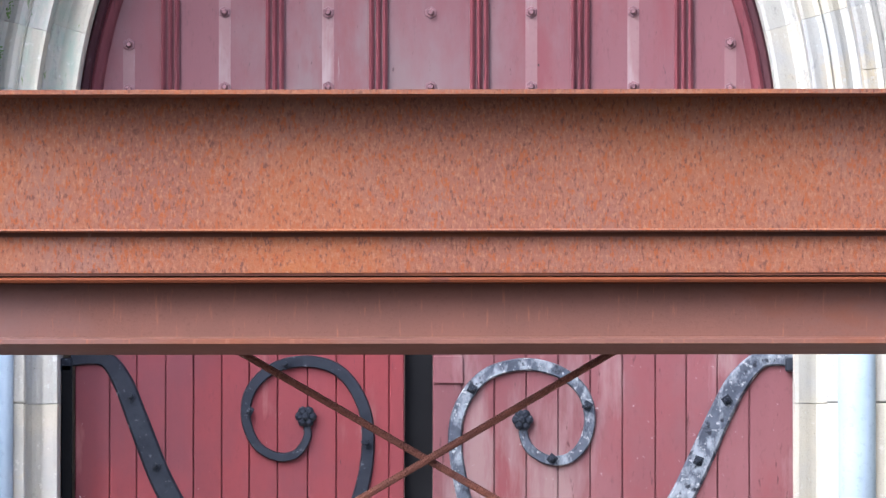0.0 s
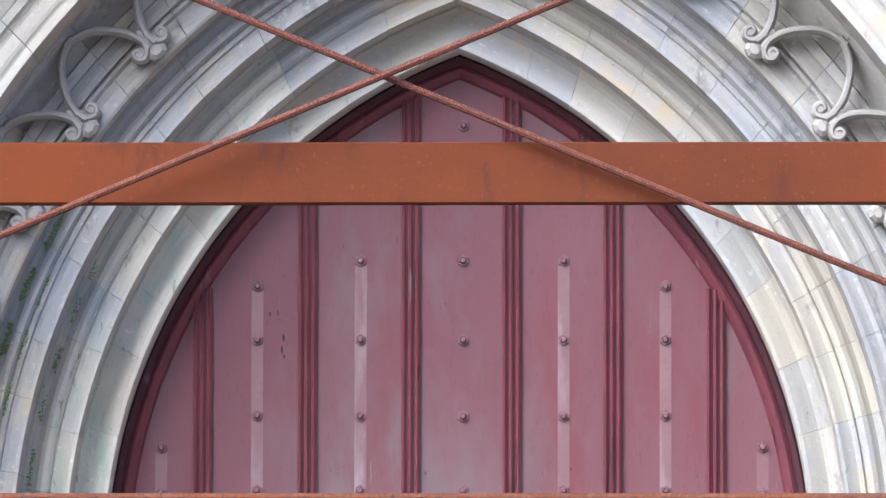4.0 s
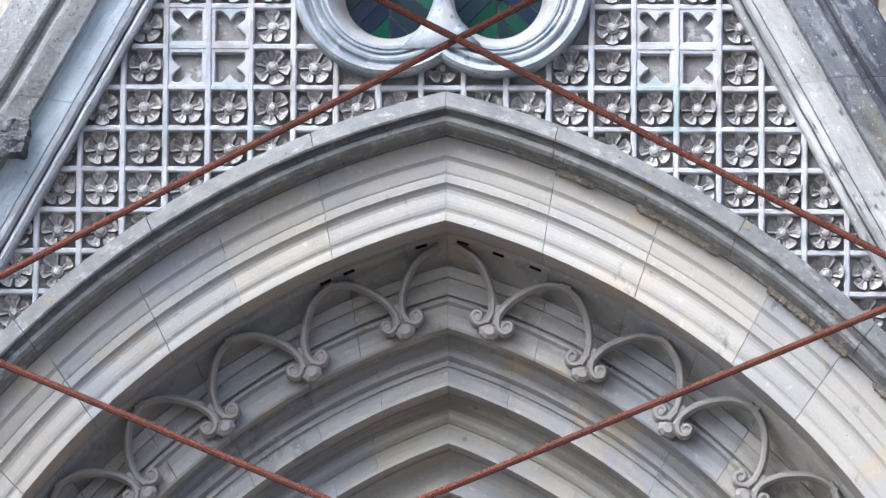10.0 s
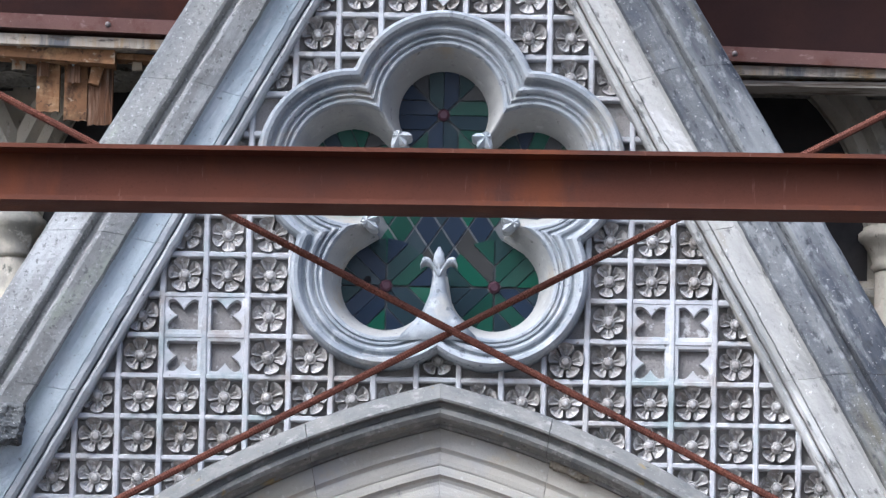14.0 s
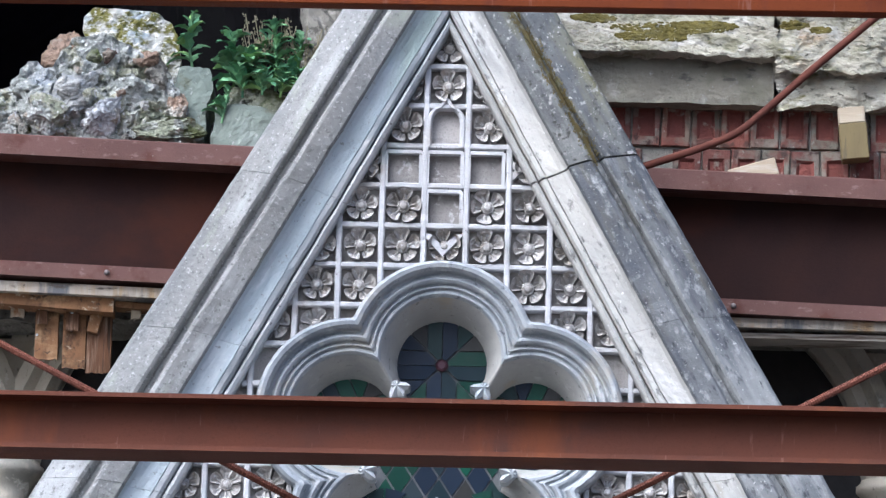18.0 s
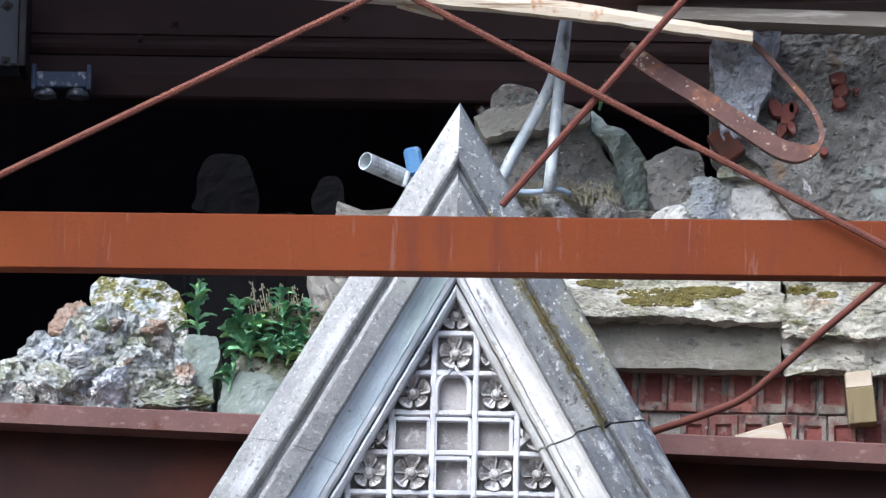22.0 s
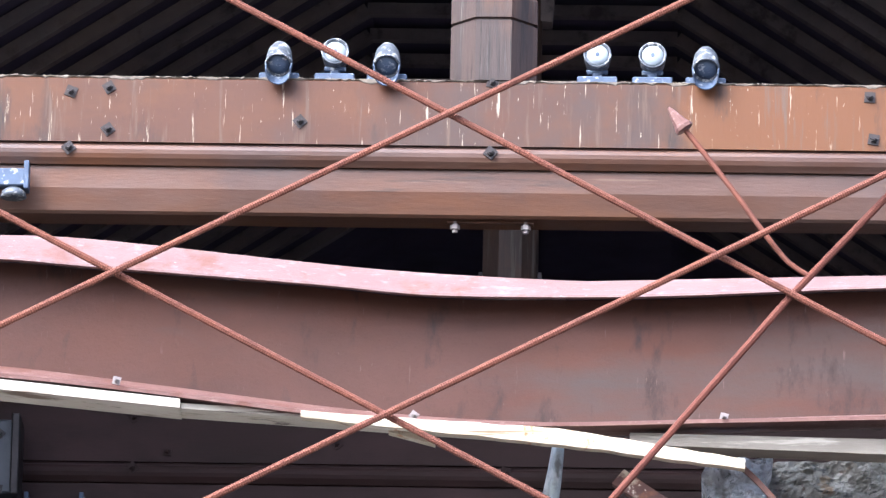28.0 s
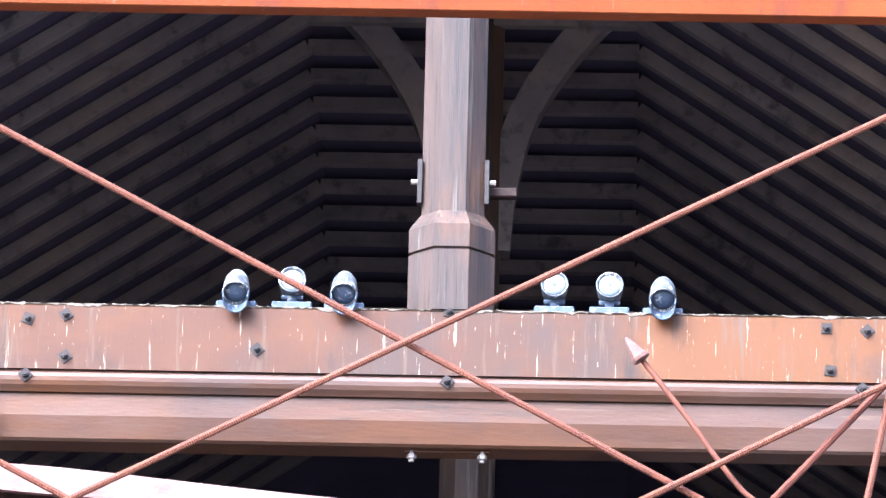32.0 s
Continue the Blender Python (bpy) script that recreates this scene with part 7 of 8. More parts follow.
# heap on the right of the apex
slab("broken_slab", [(0.03, 11.18), (0.06, 11.545), (0.30, 11.58), (0.545, 11.63), (0.66, 11.45), (0.78, 11.18)], 1.16, 1.7, 51, RUBBLE_GREY, "large tilted grey slab standing in the rubble", 0.009, relief=0.5)
slab("broken_slab", [(0.005, 11.63), (0.10, 11.68), (0.402, 11.728), (0.531, 11.688), (0.55, 11.622), (0.30, 11.572), (0.06, 11.535)], 1.11, 1.6, 54, PALE_SLAB, "pale upper face of a tilted slab", 0.007, relief=0.3)
slab("broken_stone", [(0.535, 11.735), (0.60, 11.71), (0.70, 11.60), (0.80, 11.45), (0.87, 11.19), (0.74, 11.19), (0.66, 11.45), (0.56, 11.60)], 1.06, 1.3, 52, GREEN_SLAB, "jagged greenish broken stone edge", 0.012, relief=1.6)
slab("broken_stone", [(0.09, 11.68), (0.095, 11.76), (0.13, 11.80), (0.30, 11.81), (0.33, 11.755), (0.28, 11.70)], 1.14, 1.5, 53, RUBBLE_GREY, "small dark block lying on the slab", 0.008, relief=0.6)
slab("broken_stone", [(0.79, 11.10), (0.80, 11.165), (0.87, 11.195), (1.0, 11.205), (1.04, 11.17), (1.05, 11.10)], 1.0, 1.2, 56, BLOCK_WHITE, "flake of broken whitish stone", 0.02, relief=1.2)
slab("broken_stone", [(0.792, 11.447), (0.944, 11.529), (1.034, 11.478), (1.061, 11.386), (1.024, 11.20), (0.834, 11.20)], 1.06, 1.4, 55, RUBBLE_GREY, "angular grey-green stone in the rubble", 0.010, relief=1.0)
for x, y, z, a, b, c, s, mt in ((1.10, 1.08, 11.28, 0.13, 0.12, 0.12, 62, RUBBLE), 
                                (0.6, 1.05, 11.20, 0.15, 0.12, 0.08, 65, RUBBLE_GREY), (1.70, 1.06, 11.30, 0.20, 0.16, 0.14, 66, RUBBLE_GREY), (1.92, 1.06, 11.34, 0.24, 0.16, 0.16, 67, RUBBLE_GREY), (0.42, 1.02, 11.18, 0.1, 0.1, 0.06, 68, RUBBLE),
                                (1.55, 1.02, 11.20, 0.14, 0.1, 0.08, 69, RUBBLE_WHITE), (2.2, 1.1, 11.3, 0.3, 0.2, 0.25, 70, RUBBLE_GREY)):
    lab = {"rubble_mortar": "lump of pale greenish broken masonry", "broken_white_stone": "flake of broken whitish stone", "rubble_greywacke": "dark grey angular broken stone"}[mt.name]
    rock("rubble_stone", (x, y, z), (a * 1.15, b, c * 1.15), s, mt, lab, 9, 0.12, s * 0.7)
slab("white_block", [(1.13, 11.335), (1.28, 11.345), (1.436, 11.295), (1.50, 11.22), (1.547, 11.15), (1.14, 11.14)], 0.96, 1.3, 71, BLOCK_WHITE, "broken white block with flaking face", 0.012, relief=1.1)
slab("white_block", [(1.125, 11.325), (1.137, 11.376), (1.276, 11.45), (1.428, 11.479), (1.437, 11.29), (1.28, 11.335)], 0.985, 1.3, 75, BLOCK_MOSSY, "mossy upper face of a broken white block", 0.007, relief=0.4)
slab("white_block", [(1.437, 11.25), (1.432, 11.50), (1.46, 11.52), (1.569, 11.442), (1.595, 11.363), (1.55, 11.22)], 0.99, 1.3, 72, BLOCK_WHITE, "broken whitish stone block in the rubble", 0.010, relief=1.3)
chunk = slab("masonry_chunk", [(1.079, 11.655), (1.069, 11.863), (1.178, 11.953), (1.417, 12.032), (2.589, 12.052), (2.589, 11.138), (1.456, 11.138), (1.297, 11.386), (1.178, 11.515)], 0.88, 1.9, 73, RUBBLE_GREY, "large fallen chunk of mortared masonry with bits of red brick", 0.013, relief=0.5)
slab("broken_stone", [(1.069, 11.886), (1.089, 11.94), (1.241, 11.994), (1.381, 12.018), (1.37, 11.864), (1.346, 11.705), (1.247, 11.52), (1.146, 11.479), (1.119, 11.65)], 0.80, 1.2, 74, BLUE_STONE, "blue-white broken face of the fallen masonry", 0.022, cell=0.010, relief=0.6)
rnd = random.Random(15)
for x, z, w, h, t in ((1.382, 11.637, 0.032, 0.05, -0.5), (1.427, 11.603, 0.032, 0.06, 0.3), (1.405, 11.538, 0.026, 0.04, 0.5), (1.461, 11.642, 0.022, 0.03, 0.2), (1.449, 11.548, 0.02, 0.03, -0.3), (1.657, 11.781, 0.038, 0.034, -0.2), (1.671, 11.722, 0.036, 0.03, -0.3), (1.663, 11.667, 0.03, 0.024, 0.2), (1.74, 11.727, 0.014, 0.012, 0), (1.596, 11.439, 0.02, 0.02, 0)):
    ring_ = [(math.cos(a + rnd.uniform(-0.25, 0.25)) * rnd.uniform(0.85, 1.25), math.sin(a + rnd.uniform(-0.25, 0.25)) * rnd.uniform(0.85, 1.25)) for a in [k * math.pi / 3.5 for k in range(7)]]
    m = Matrix.Translation((x, 0.884, z)) @ Matrix.Rotation(t, 4, "Y")
    part("brick_fragment", rings(bmesh.new(), [[m @ Vector((p * w * q, yy, r * h * q)) for p, r in ring_] for yy, q in ((0.08, 1.0), (-0.002, 1.0), (-0.008, 0.9))]), BRICK_FROG, chunk, "piece of red brick")
link("steel_plate", boxed(-0.055, 0.055, -0.012, 0.07, -0.075, 0.075, 0.003, Matrix.Translation((1.157, 0.86, 11.463)) @ Matrix.Rotation(-0.62, 4, "Y")), RUST_DARK, "small dark rusty steel plate", category="steel plate")

# pipes, strap and a burst of weeds
pp = thing("bent_pipe", (0.36, 0.9, 11.22), "pair of bent galvanised pipes standing in the rubble", "pipe")
part("tube", tube(bow([(0.424, 0.9, 12.04), (0.40, 0.9, 11.90), (0.368, 0.9, 11.76), (0.29, 0.9, 11.58), (0.215, 0.9, 11.44), (0.165, 0.9, 11.33), (0.12, 0.9, 11.22)], 5), 0.026, 10), GALV, pp, smooth=True)
part("tube", tube(bow([(0.428, 0.885, 12.03), (0.418, 0.87, 11.88), (0.40, 0.86, 11.70), (0.362, 0.86, 11.22)], 4), 0.026, 10), GALV, pp, smooth=True)
pc = thing("scaffold_tube", (-0.3, 0.9, 11.3), "short open-ended galvanised tube with a blue clamp behind the gable apex", "pipe")
bm = bmesh.new()
loops = []
a, b = Vector((-0.46, 0.70, 11.315)), Vector((0.02, 1.2, 11.235))
d = (b - a).normalized()
u = d.cross(Vector((0, 0, 1))).normalized()
w = d.cross(u)
for t, r in ((0.27, 0.020), (0.0, 0.036), (0.0, 0.042), (1.0, 0.042)):
    loops.append([a.lerp(b, t) + r * (math.cos(k * math.pi / 7) * u + math.sin(k * math.pi / 7) * w) for k in range(14)])
part("tube", rings(bm, loops), GALV, pc)
part("clamp", boxed(-0.032, 0.045, -0.05, 0.05, -0.06, 0.075, 0.014, Matrix.Translation((-0.25, 0.88, 11.345)) @ Matrix.Rotation(-0.2, 4, "Y")), BLUE, pc, "bright blue clamp")
part("clamp_bolt", tube([(-0.27, 0.83, 11.30), (-0.285, 0.82, 11.23)], 0.012, 8), GALV, pc)
link("blue_hose", tube(bow([(0.20, 0.95, 11.25), (0.30, 0.9, 11.235), (0.40, 0.9, 11.25), (0.46, 0.95, 11.24)], 4), 0.013, 8), SHAFT, "bit of blue-grey hose in the rubble", smooth=True, category="hose")
P = bow([(0.70, 0.62, 11.83), (0.86, 0.58, 11.71), (1.04, 0.54, 11.59), (1.22, 0.5, 11.46), (1.39, 0.48, 11.345), (1.49, 0.48, 11.325), (1.56, 0.5, 11.36), (1.58, 0.52, 11.43), (1.545, 0.54, 11.53), (1.49, 0.56, 11.61), (1.40, 0.58, 11.72), (1.29, 0.62, 11.85), (1.14, 0.66, 11.98)], 6)
loops = []
for i, p in enumerate(P):
    f = i / (len(P) - 1)
    w = 0.045 if f < 0.40 else (0.045 - 0.033 * min(1.0, (f - 0.40) / 0.12))
    d = (P[min(i + 1, len(P) - 1)] - P[max(i - 1, 0)]).normalized()
    nrm = Vector((-d.z, 0, d.x))
    yv = Vector((0, 0.5 * w + 0.012, 0))
    loops.append([p + nrm * w + yv, p + nrm * w * 0.98, p - nrm * w - yv * 0.4, p - nrm * w + yv])
strap = thing("steel_strap", (1.39, 0.48, 11.33), "flat steel strap bent into a hook with flaking white paint", "steel strap")
part("flat", rings(bmesh.new(), loops[:31]), STRAP, strap)
part("hook", rings(bmesh.new(), loops[30:]), STRAP, strap)

LEAF_ME = []
for seed in range(3):
    rnd = random.Random(seed)
    bm = bmesh.new()
    n = 6
    prev = None
    for i in range(n + 1):
        u = i / n
        w = 0.021 * math.sin(math.pi * min(1.0, u * 0.9 + 0.08)) * (1.25 if i % 2 else 0.75) + 0.001
        x = 0.085 * u
        z = 0.02 * math.sin(u * 2.4) - 0.015 * u * u
        row = [bm.verts.new((x, -w, z + 0.006)), bm.verts.new((x, 0, z)), bm.verts.new((x, w, z + 0.006))]
        if prev:
            for k in range(2):
                bm.faces.new((prev[k], prev[k + 1], row[k + 1], row[k]))
        prev = row
    me = bpy.data.meshes.new("leaf")
    bm.to_mesh(me)
    bm.free()
    me.materials.append(LEAF)
    LEAF_ME.append(me)


def weed(x, y, z, h, leaves, seed, lean=0.0, scale=1.0, label="leafy green weed growing from the broken wall"):
    rnd = random.Random(seed)
    t = thing("weed", (x, y, z), label, "plant", "weeds on the broken wall")
    top = Vector((x + lean, y - 0.02, z + h))
    base = Vector((x, y, z))
    midp = base.lerp(top, 0.5) + Vector((rnd.uniform(-0.02, 0.02), 0, 0))
    stem = part("stem", tube(bow([base, midp, top], 4), 0.006, 6), LEAF, t)
    for k in range(leaves):
        f = 0.12 + 0.88 * (k + rnd.random() * 0.6) / leaves
        p = base.lerp(midp, f * 2) if f < 0.5 else midp.lerp(top, f * 2 - 1)
        s = scale * (1.45 - 0.75 * f) * rnd.uniform(0.8, 1.2)
        m = Matrix.Translation(p) @ Matrix.Rotation(rnd.uniform(0, 6.28), 4, "Z") @ Matrix.Rotation(rnd.uniform(-1.0, 0.35) - 0.2 * f, 4, "Y") @ Matrix.Rotation(rnd.uniform(-0.6, 0.6), 4, "X") @ Matrix.Scale(s, 4)
        piece("leaf", LEAF_ME[rnd.randrange(3)], stem, m)


weed(-1.20, 1.08, 10.57, 0.25, 15, 1, -0.01, 1.15)
weed(-1.02, 1.08, 10.47, 0.27, 30, 2, -0.01, 1.25)
weed(-0.97, 1.02, 10.44, 0.20, 30, 3, 0.03, 1.25)
weed(-0.89, 1.08, 10.46, 0.26, 26, 4, 0.03, 1.0)
weed(-0.825, 1.06, 10.46, 0.33, 30, 5, -0.01, 1.05)
weed(-0.74, 1.07, 10.46, 0.26, 34, 7, 0.03, 1.0)
weed(-0.88, 1.0, 10.45, 0.09, 34, 8, 0.02, 0.9, "low bright green tuft on the edge of a slab")
weed(-0.80, 1.0, 10.44, 0.09, 30, 10, 0.01, 0.9, "low bright green tuft on the edge of a slab")
weed(-1.06, 1.02, 10.32, 0.15, 14, 11, 0.03, 0.8, "sparse weed hanging between two slabs")
weed(0.58, 1.12, 11.68, 0.15, 26, 9, 0.05, 0.42, "small dark green sprig on top of the rubble")
for k, (x, z, h) in enumerate(((-0.92, 10.50, 0.34), (-0.86, 10.48, 0.36), (-0.80, 10.50, 0.36), (-0.70, 10.50, 0.30), (-0.63, 10.50, 0.26))):
    rnd = random.Random(k + 40)
    t = thing("seed_stalk", (x, 1.08, z), "dry yellow-green seed stalks among the weeds", "plant", "weeds on the broken wall")
    bm = bmesh.new()
    for q in range(10):
        tip = Vector((x + rnd.uniform(-0.08, 0.08), 1.06 + rnd.uniform(-0.03, 0.03), z + h * rnd.uniform(0.6, 1.0)))
        a = Vector((x, 1.08, z))
        u = Vector((0.0022, 0, 0))
        rings(bm, [[a + u, a + Vector((0, 0.002, 0)), a - u], [tip + u, tip + Vector((0, 0.002, 0)), tip - u]])
        for _ in range(14):
            p = a.lerp(tip, rnd.uniform(0.5, 1.0)) + Vector((rnd.uniform(-0.016, 0.016), rnd.uniform(-0.01, 0.01), rnd.uniform(-0.01, 0.01)))
            r = rnd.uniform(0.003, 0.006)
            rings(bm, [[p + Vector((r * math.cos(w), r * math.sin(w), -r)) for w in (0, 2.1, 4.2)], [p + Vector((r * 0.3 * math.cos(w), r * 0.3 * math.sin(w), r)) for w in (0, 2.1, 4.2)]])
    part("seed_head", bm, STALK, t)
bm = bmesh.new()
rnd = random.Random(77)
for q in range(150):
    p = Vector((rnd.uniform(0.22, 0.66), rnd.uniform(0.98, 1.06), 11.20))
    tip = p + Vector((rnd.uniform(-0.05, 0.05), rnd.uniform(-0.03, 0.02), rnd.uniform(0.03, 0.12)))
    u = Vector((0.0025, 0, 0))
    rings(bm, [[p + u, p + Vector((0, 0.003, 0)), p - u], [tip + u * 0.6, tip + Vector((0, 0.002, 0)), tip - u * 0.6]])
    for _ in range(4):
        c = p.lerp(tip, rnd.uniform(0.4, 1.0)) + Vector((rnd.uniform(-0.012, 0.012), 0, rnd.uniform(-0.01, 0.01)))
        r = rnd.uniform(0.004, 0.008)
        rings(bm, [[c + Vector((r * math.cos(w), r * math.sin(w), -r)) for w in (0, 2.1, 4.2)], [c + Vector((r * 0.3 * math.cos(w), r * 0.3 * math.sin(w), r)) for w in (0, 2.1, 4.2)]])
link("dry_weeds", bm, STALK, "low tangle of dry brown weeds on the rubble", category="plant", kind="stuff")

# ---- roof inside: trusses, rafters, boards ----
TIE_LIME = mat("limed_tie_wood", (0.063, 0.023, 0.009), (0.045, 0.018, 0.010), 1.1, 0.48, 0.25, 60, stretch=(1, 1, 0.3), lumps=0.002, lump_scale=12, spec=0.22,
               layers=(((0.078, 0.029, 0.008), 0.7, 0.55, 0.08, (0.6, 1, 1.2)), ((0.038, 0.022, 0.017), 1.4, 0.56, 0.07, (1, 1, 0.8)), ((0.022, 0.013, 0.010), 4, 0.63, 0.06, (1.2, 1, 0.35)), ((0.065, 0.040, 0.026), 16, 0.62, 0.05, (1.4, 1, 0.10)),
                       ((0.216, 0.180, 0.134), 28, 0.655, 0.02, (1.7, 1, 0.11)), ((0.231, 0.202, 0.158), 60, 0.68, 0.02, (1, 1, 0.3))))


def truss(y, z, cx, near_one):
    """z: top of the tie beam; cx: middle of the king post."""
    lit = "varnished timber roof truss with moulded tie beam streaked with bird lime" if near_one else "varnished timber roof truss with a moulded tie beam coloured as in deep shade"
    t = thing("roof_truss", (cx, y, z - 0.7), lit, "roof truss", "roof trusses of the nave")
    run = lambda prof, name, material: part(name, rings(bmesh.new(), [[(x, y + a, z + b) for a, b in prof] for x in [-6.0 + 0.5 * i for i in range(25)]]), material, t)
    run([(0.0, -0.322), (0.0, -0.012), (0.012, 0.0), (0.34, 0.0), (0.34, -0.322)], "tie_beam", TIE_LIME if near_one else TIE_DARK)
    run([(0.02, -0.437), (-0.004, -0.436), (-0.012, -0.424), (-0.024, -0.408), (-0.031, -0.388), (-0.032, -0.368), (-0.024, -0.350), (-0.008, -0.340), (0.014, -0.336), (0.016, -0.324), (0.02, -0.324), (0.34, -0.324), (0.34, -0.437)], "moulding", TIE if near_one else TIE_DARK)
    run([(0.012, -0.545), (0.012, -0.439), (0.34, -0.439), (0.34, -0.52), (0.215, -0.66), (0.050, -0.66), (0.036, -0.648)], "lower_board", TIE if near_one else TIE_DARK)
    oct_ = lambda w, zz: [(cx + w * 0.5 * math.cos(math.pi / 8 + k * math.pi / 4) / math.cos(math.pi / 8), y + 0.19 + w * 0.5 * math.sin(math.pi / 8 + k * math.pi / 4) / math.cos(math.pi / 8), zz) for k in range(8)]
    part("post_base", rings(bmesh.new(), [oct_(0.405, z + 0.0), oct_(0.405, z + 0.295)]), POST, t)
    part("post_collar", rings(bmesh.new(), [oct_(0.38, z + 0.296), oct_(0.38, z + 0.306), oct_(0.405, z + 0.312), oct_(0.405, z + 0.425), oct_(0.385, z + 0.445), oct_(0.30, z + 0.505)]), POST, t)
    part("king_post", rings(bmesh.new(), [oct_(0.295, z + 0.505), oct_(0.295, z + 4.2)]), POST, t)
    for s in (-1, 1):
        C = bow([(cx + s * 0.12, 0, z + 2.2), (cx + s * 0.16, 0, z + 2.6), (cx + s * 0.27, 0, z + 3.0), (cx + s * 0.52, 0, z + 3.4), (cx + s * 0.85, 0, z + 3.75)], 5)
        loops = []
        for i, p in enumerate(C):
            d = (C[min(i + 1, len(C) - 1)] - C[max(i - 1, 0)]).normalized()
            nrm = Vector((-d.z, 0, d.x)) * 0.08
            loops.append([p + nrm + Vector((0, y + 0.12, 0)), p - nrm + Vector((0, y + 0.12, 0)), p - nrm + Vector((0, y + 0.26, 0)), p + nrm + Vector((0, y + 0.26, 0))])
        if not near_one:
            part("curved_brace", rings(bmesh.new(), loops), RAFTER, t)
    part("strap_plate", boxed(cx - 0.20, cx + 0.20, y + 0.09, y + 0.19, z - 0.670, z - 0.661), TIE, t)
    for s in (-1, 1):
        part("strap_bolt", tube([(cx + s * 0.165, y + 0.10, z - 0.66), (cx + s * 0.165, y + 0.10, z - 0.715)], 0.013, 6), BOLT_PALE, t)
        part("strap_nut", tube([(cx + s * 0.165, y + 0.10, z - 0.68), (cx + s * 0.165, y + 0.10, z - 0.70)], 0.023, 6), BOLT_PALE, t)
        part("post_strap", boxed(cx + s * 0.158 - 0.012, cx + s * 0.158 + 0.012, y + 0.10, y + 0.16, z + 0.56, z + 0.78, 0.003), BOLT, t)
        part("post_bolt", tube([(cx + s * 0.165, y + 0.12, z + 0.67), (cx + s * 0.20, y + 0.12, z + 0.67)], 0.014, 8), BOLT_PALE, t)
    part("iron_bracket", boxed(cx + 0.15, cx + 0.30, y + 0.16, y + 0.22, z + 0.62, z + 0.665, 0.006), TIE_DARK, t)
    for dx, dz in ((-1.97, -0.078), (-1.793, -0.056), (-1.792, -0.261), (-0.896, -0.212), (1.76, -0.06), (1.779, -0.267), (0.0, -0.01), (1.95, -0.07)):
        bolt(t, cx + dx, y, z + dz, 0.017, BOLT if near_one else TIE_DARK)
    for dx, dz in ((-1.97, -0.365), (-0.004, -0.365), (1.93, -0.365)):
        bolt(t, cx + dx, y - 0.034, z + dz, 0.017, BOLT if near_one else TIE_DARK)
    return t


truss(1.6, 14.014, 0.083, True)
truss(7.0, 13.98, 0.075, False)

roof = thing("roof_frames", (0.06, 12, 14), "dark timber rafters and collars of the nave roof", "roof", kind="structure")
KINK, HK, SL = 0.885, 17.45, 0.655
for k in range(27):
    y = 8.0 + 0.465 * (k - 12)
    cx = 0.05
    for s in (-1, 1):
        x0, x1 = cx + s * KINK, cx + s * 5.95
        z0, z1 = HK, HK - SL * (5.95 - KINK)
        n = Vector((s * SL, 0, 1)).normalized() * 0.075
        part("rafter", rings(bmesh.new(), [[(x, yy, z) for yy, (x, z) in ((y, (px, pz)), (y, (px + n.x, pz + n.z)), (y + 0.07, (px + n.x, pz + n.z)), (y + 0.07, (px, pz)))] for px, pz in ((x0, z0), (x1, z1))]), RAFTER, roof)
    part("collar", boxed(cx - KINK - 0.02, cx + KINK + 0.02, y, y + 0.07, HK, HK + 0.07), RAFTER, roof)
for s in (-1, 1):
    bm = bmesh.new()
    x0, x1 = 0.05 + s * KINK, 0.05 + s * 6.3
    z0, z1 = HK + 0.10, HK + 0.10 - SL * (6.3 - KINK)
    rings(bm, [[(x0, y, z0), (x1, y, z1), (x1, y, z1 + 0.2), (x0, y, z0 + 0.2)] for y in (2.0, 34.0)])
    link("ceiling_boards", bm, SARKING, "dark boards of the nave roof slope", category="ceiling", kind="structure")
link("ceiling_boards", boxed(0.05 - KINK, 0.05 + KINK, 2.0, 34.0, HK + 0.10, HK + 0.30), SARKING, "dark boards over the roof collars", category="ceiling", kind="structure")


bm = bmesh.new()
rnd = random.Random(5)
for k in range(260):
    x = rnd.uniform(-2.4, 2.1)
    r = rnd.uniform(0.002, 0.007) * (1.3 if abs(x) > 0.4 else 0.7)
    c = Vector((x, 1.6 + rnd.uniform(0.0, 0.05), 14.012))
    rings(bm, [[c + Vector((q * r * math.cos(w), q * r * math.sin(w), hh * r)) for w in (0, 1.2, 2.5, 3.8, 5.1)] for q, hh in ((1.2, 0.0), (1.0, 0.5), (0.4, 0.9))])
crust = []
for k in range(451):
    x = -2.6 + 5.0 * k / 450
    h = 0.0015 + 0.026 * max(0.0, noise.noise((x * 9, 0.3, 2)) - 0.02) + 0.016 * max(0.0, noise.noise((x * 45, 4.3, 2)))
    crust.append([(x, 1.597, 14.014 - h), (x, 1.596, 14.013), (x, 1.61, 14.018 + 0.006 * noise.noise((x * 40, 1, 1))), (x, 1.63, 14.010), (x, 1.602, 14.010 - h)])
rings(bm, crust)
link("bird_lime", bm, DROP, "grey-white crust of bird lime along the beam edge", category="dirt", kind="stuff")


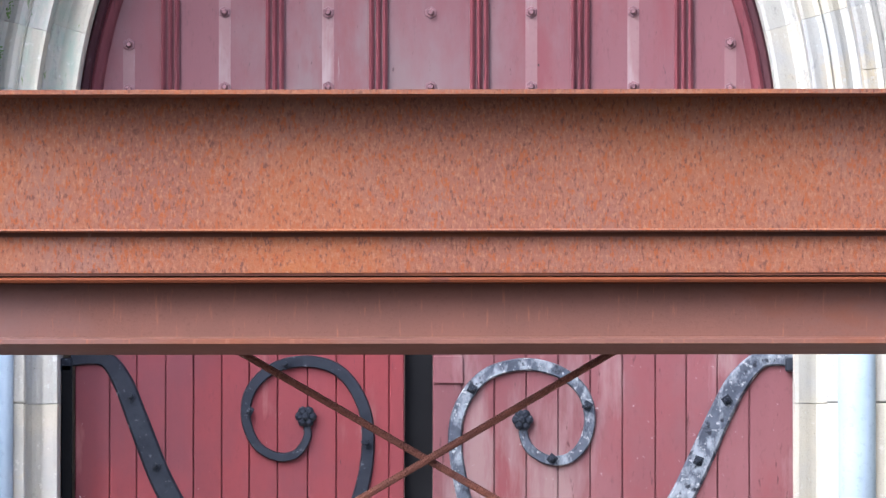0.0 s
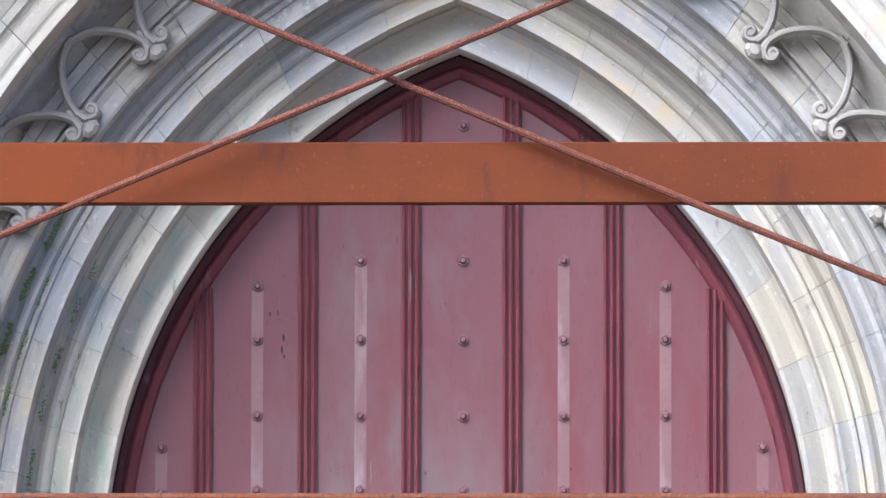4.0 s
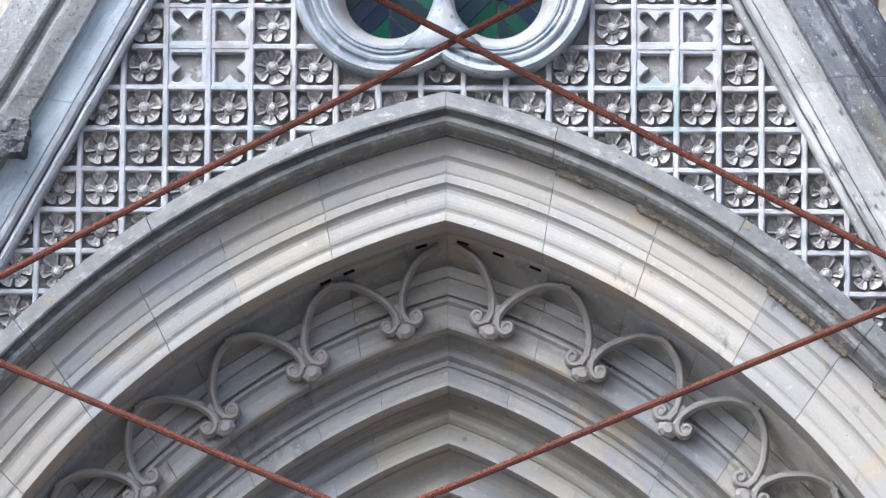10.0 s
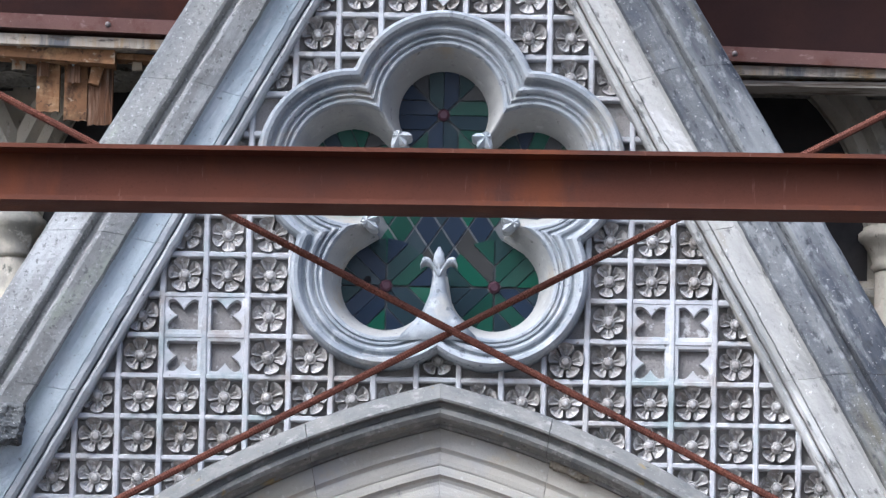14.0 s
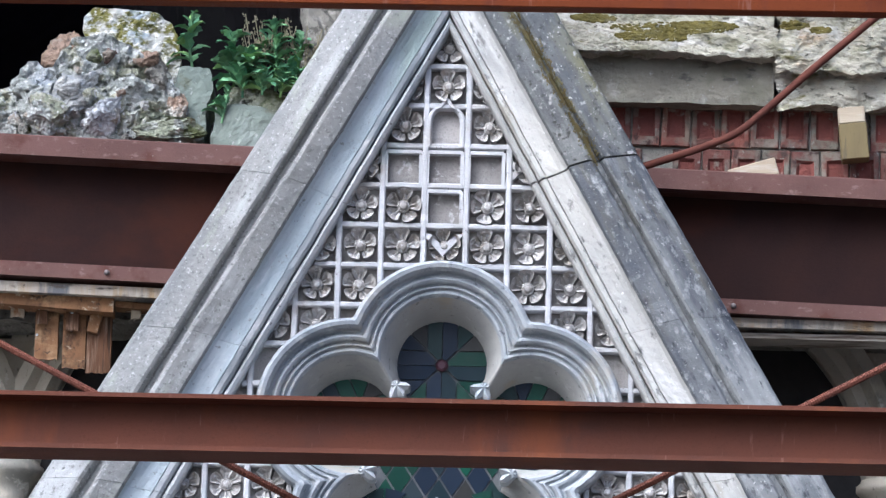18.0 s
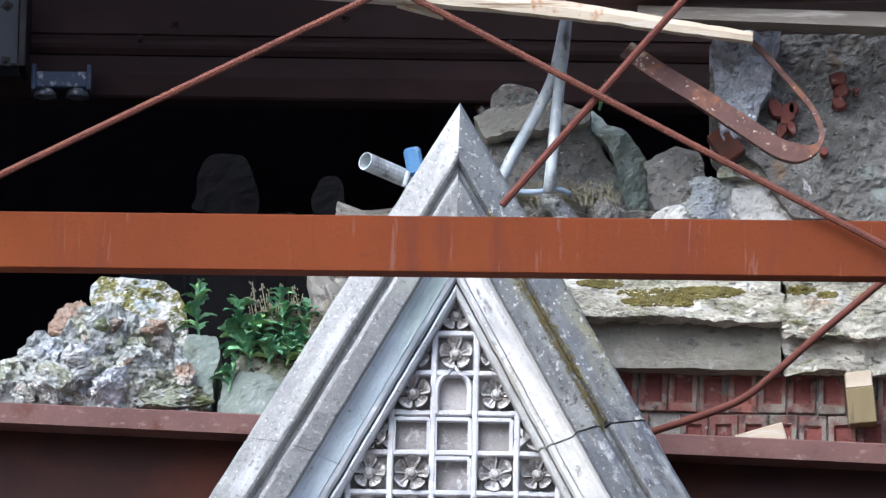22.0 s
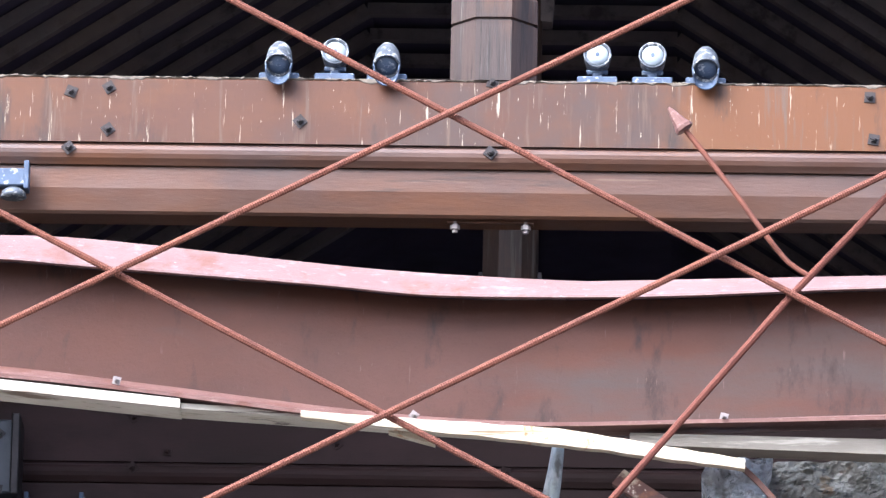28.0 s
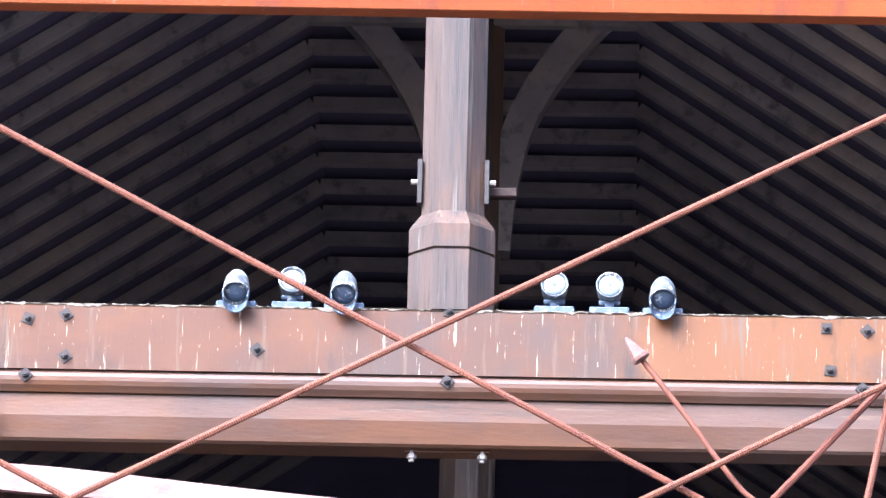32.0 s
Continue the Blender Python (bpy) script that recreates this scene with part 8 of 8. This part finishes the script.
# ---- floodlights on the tie beam ----
def spot(x, kind):
    z = 14.014
    t = thing("floodlight", (x, 1.68, z), "small round floodlight spattered with bird lime on a timber beam" if kind else "hooded floodlight tipped downward, spattered with bird lime", "floodlight", "floodlights on the tie beam")
    part("base_plate", boxed(x - 0.094, x + 0.094, 1.62, 1.76, z, z + 0.036, 0.006), LAMP_DARK, t)
    part("yoke", boxed(x - 0.022, x + 0.022, 1.66 if kind else 1.61, 1.70, z + 0.036, z + 0.085, 0.004), LAMP_DARK, t)
    c = Vector((x, 1.66, z + 0.138)) if kind else Vector((x, 1.585, z + 0.082))
    tip = radians(-4) if kind else radians(48)
    m = Matrix.Translation(c) @ Matrix.Rotation(tip, 4, "X")
    ring = lambda prof: [[m @ Vector((r * math.cos(k * math.pi / 10), yy, r * math.sin(k * math.pi / 10))) for k in range(20)] for yy, r in prof]
    body = part("housing", rings(bmesh.new(), ring([(0.13, 0.018), (0.115, 0.040), (0.07, 0.056), (0.01, 0.062), (-0.03, 0.064), (-0.045, 0.066), (-0.05, 0.060), (-0.035, 0.054)])), LAMP, t, smooth=True)
    part("lens", rings(bmesh.new(), ring([(-0.030, 0.054), (-0.040, 0.050), (-0.046, 0.025), (-0.047, 0.006)])), LENS if kind else LAMP_DARK, body, smooth=True)
    part("lens_hub", rings(bmesh.new(), ring([(-0.045, 0.010), (-0.05, 0.009)])), LAMP_DARK, body)
    if not kind:
        loops = []
        for i in range(13):
            a = math.pi * (0.92 + 1.16 * i / 12)
            row = [m @ Vector((r * math.cos(a), yy, r * math.sin(a))) for yy, r in ((-0.03, 0.066), (-0.105 + 0.02 * math.sin(a), 0.060), (-0.105 + 0.02 * math.sin(a), 0.055), (-0.03, 0.061))]
            loops.append(row)
        part("visor", rings(bmesh.new(), loops), LAMP_DARK, body)
    part("knob", tube([(x - 0.05, 1.67, z + 0.07), (x + 0.05, 1.67, z + 0.07)], 0.012, 8), LAMP_DARK, t)


for x, k in ((-0.918, 0), (-0.658, 1), (-0.413, 0), (0.570, 1), (0.828, 1), (1.077, 0)):
    spot(x, k)


def lamp_pair(x, y, z):
    t = thing("lamp_bracket", (x, y, z - 0.1), "blue-grey bracket with a pair of downward lamps, spattered with bird lime", "floodlight", "brackets with twin lamps")
    part("bar", boxed(x - 0.15, x + 0.15, y, y + 0.07, z, z + 0.085, 0.006), LAMP_DARK, t)
    for s in (-1, 1):
        part("end_plate", boxed(x + s * 0.145 - 0.012, x + s * 0.145 + 0.012, y - 0.01, y + 0.08, z - 0.015, z + 0.12, 0.003), LAMP_DARK, t)
        bm = bmesh.new()
        rings(bm, [[(x + s * 0.085 + r * math.cos(k * math.pi / 8), y + 0.04 + r * math.sin(k * math.pi / 8), zz) for k in range(16)] for zz, r in ((z, 0.03), (z - 0.02, 0.055), (z - 0.045, 0.062), (z - 0.05, 0.05))])
        part("lamp", bm, LAMP, t, smooth=True)


lamp_pair(-2.22, 1.50, 13.44)
lamp_pair(-2.295, 6.86, 13.325)
t = thing("switch_cabinet", (-2.4, 6.7, 13.2), "dark grey steel cabinet with bolted corners fixed to the tie beam", "cabinet")
part("body", boxed(-3.3, -2.51, 6.72, 6.95, 13.40, 13.80, 0.01), BOX_GREY, t)
part("frame", boxed(-2.513, -2.47, 6.66, 6.95, 13.38, 13.82, 0.006), BOLT, t)
for z in (13.42, 13.72):
    bolt(t, -2.58, 6.72, z, 0.016, BOLT)

# fallen stones in the nave, coloured near black for the darkness there
slab("fallen_stone", [(-1.561, 12.437), (-1.511, 12.709), (-1.454, 12.779), (-1.294, 12.781), (-1.218, 12.653), (-1.197, 12.443)], 6.1, 6.6, 401, UNLIT_STONE, "dark upright stone fallen inside the nave", 0.012, "stones fallen inside the nave", 0.03, 0.4)
slab("fallen_stone", [(-0.936, 12.447), (-0.897, 12.658), (-0.796, 12.674), (-0.755, 12.449)], 6.1, 6.6, 402, UNLIT_STONE, "small dark upright stone fallen inside the nave", 0.012, "stones fallen inside the nave", 0.03, 0.4)
link("fallen_stone_heap", rough_block(-1.9, -0.3, 6.0, 6.9, 0.62, 12.42, 33, 0.06), UNLIT_STONE, "dark heap of debris inside the nave", category="debris", kind="structure")

# broken, mossy corner of a coping stone
part("broken_edge", crag(rough_block(-2.02, -1.80, -0.205, 0.0, 7.53, 7.67, 61, 0.03), 0.03, 61), LICHEN, coping, "broken mossy edge of a coping stone")
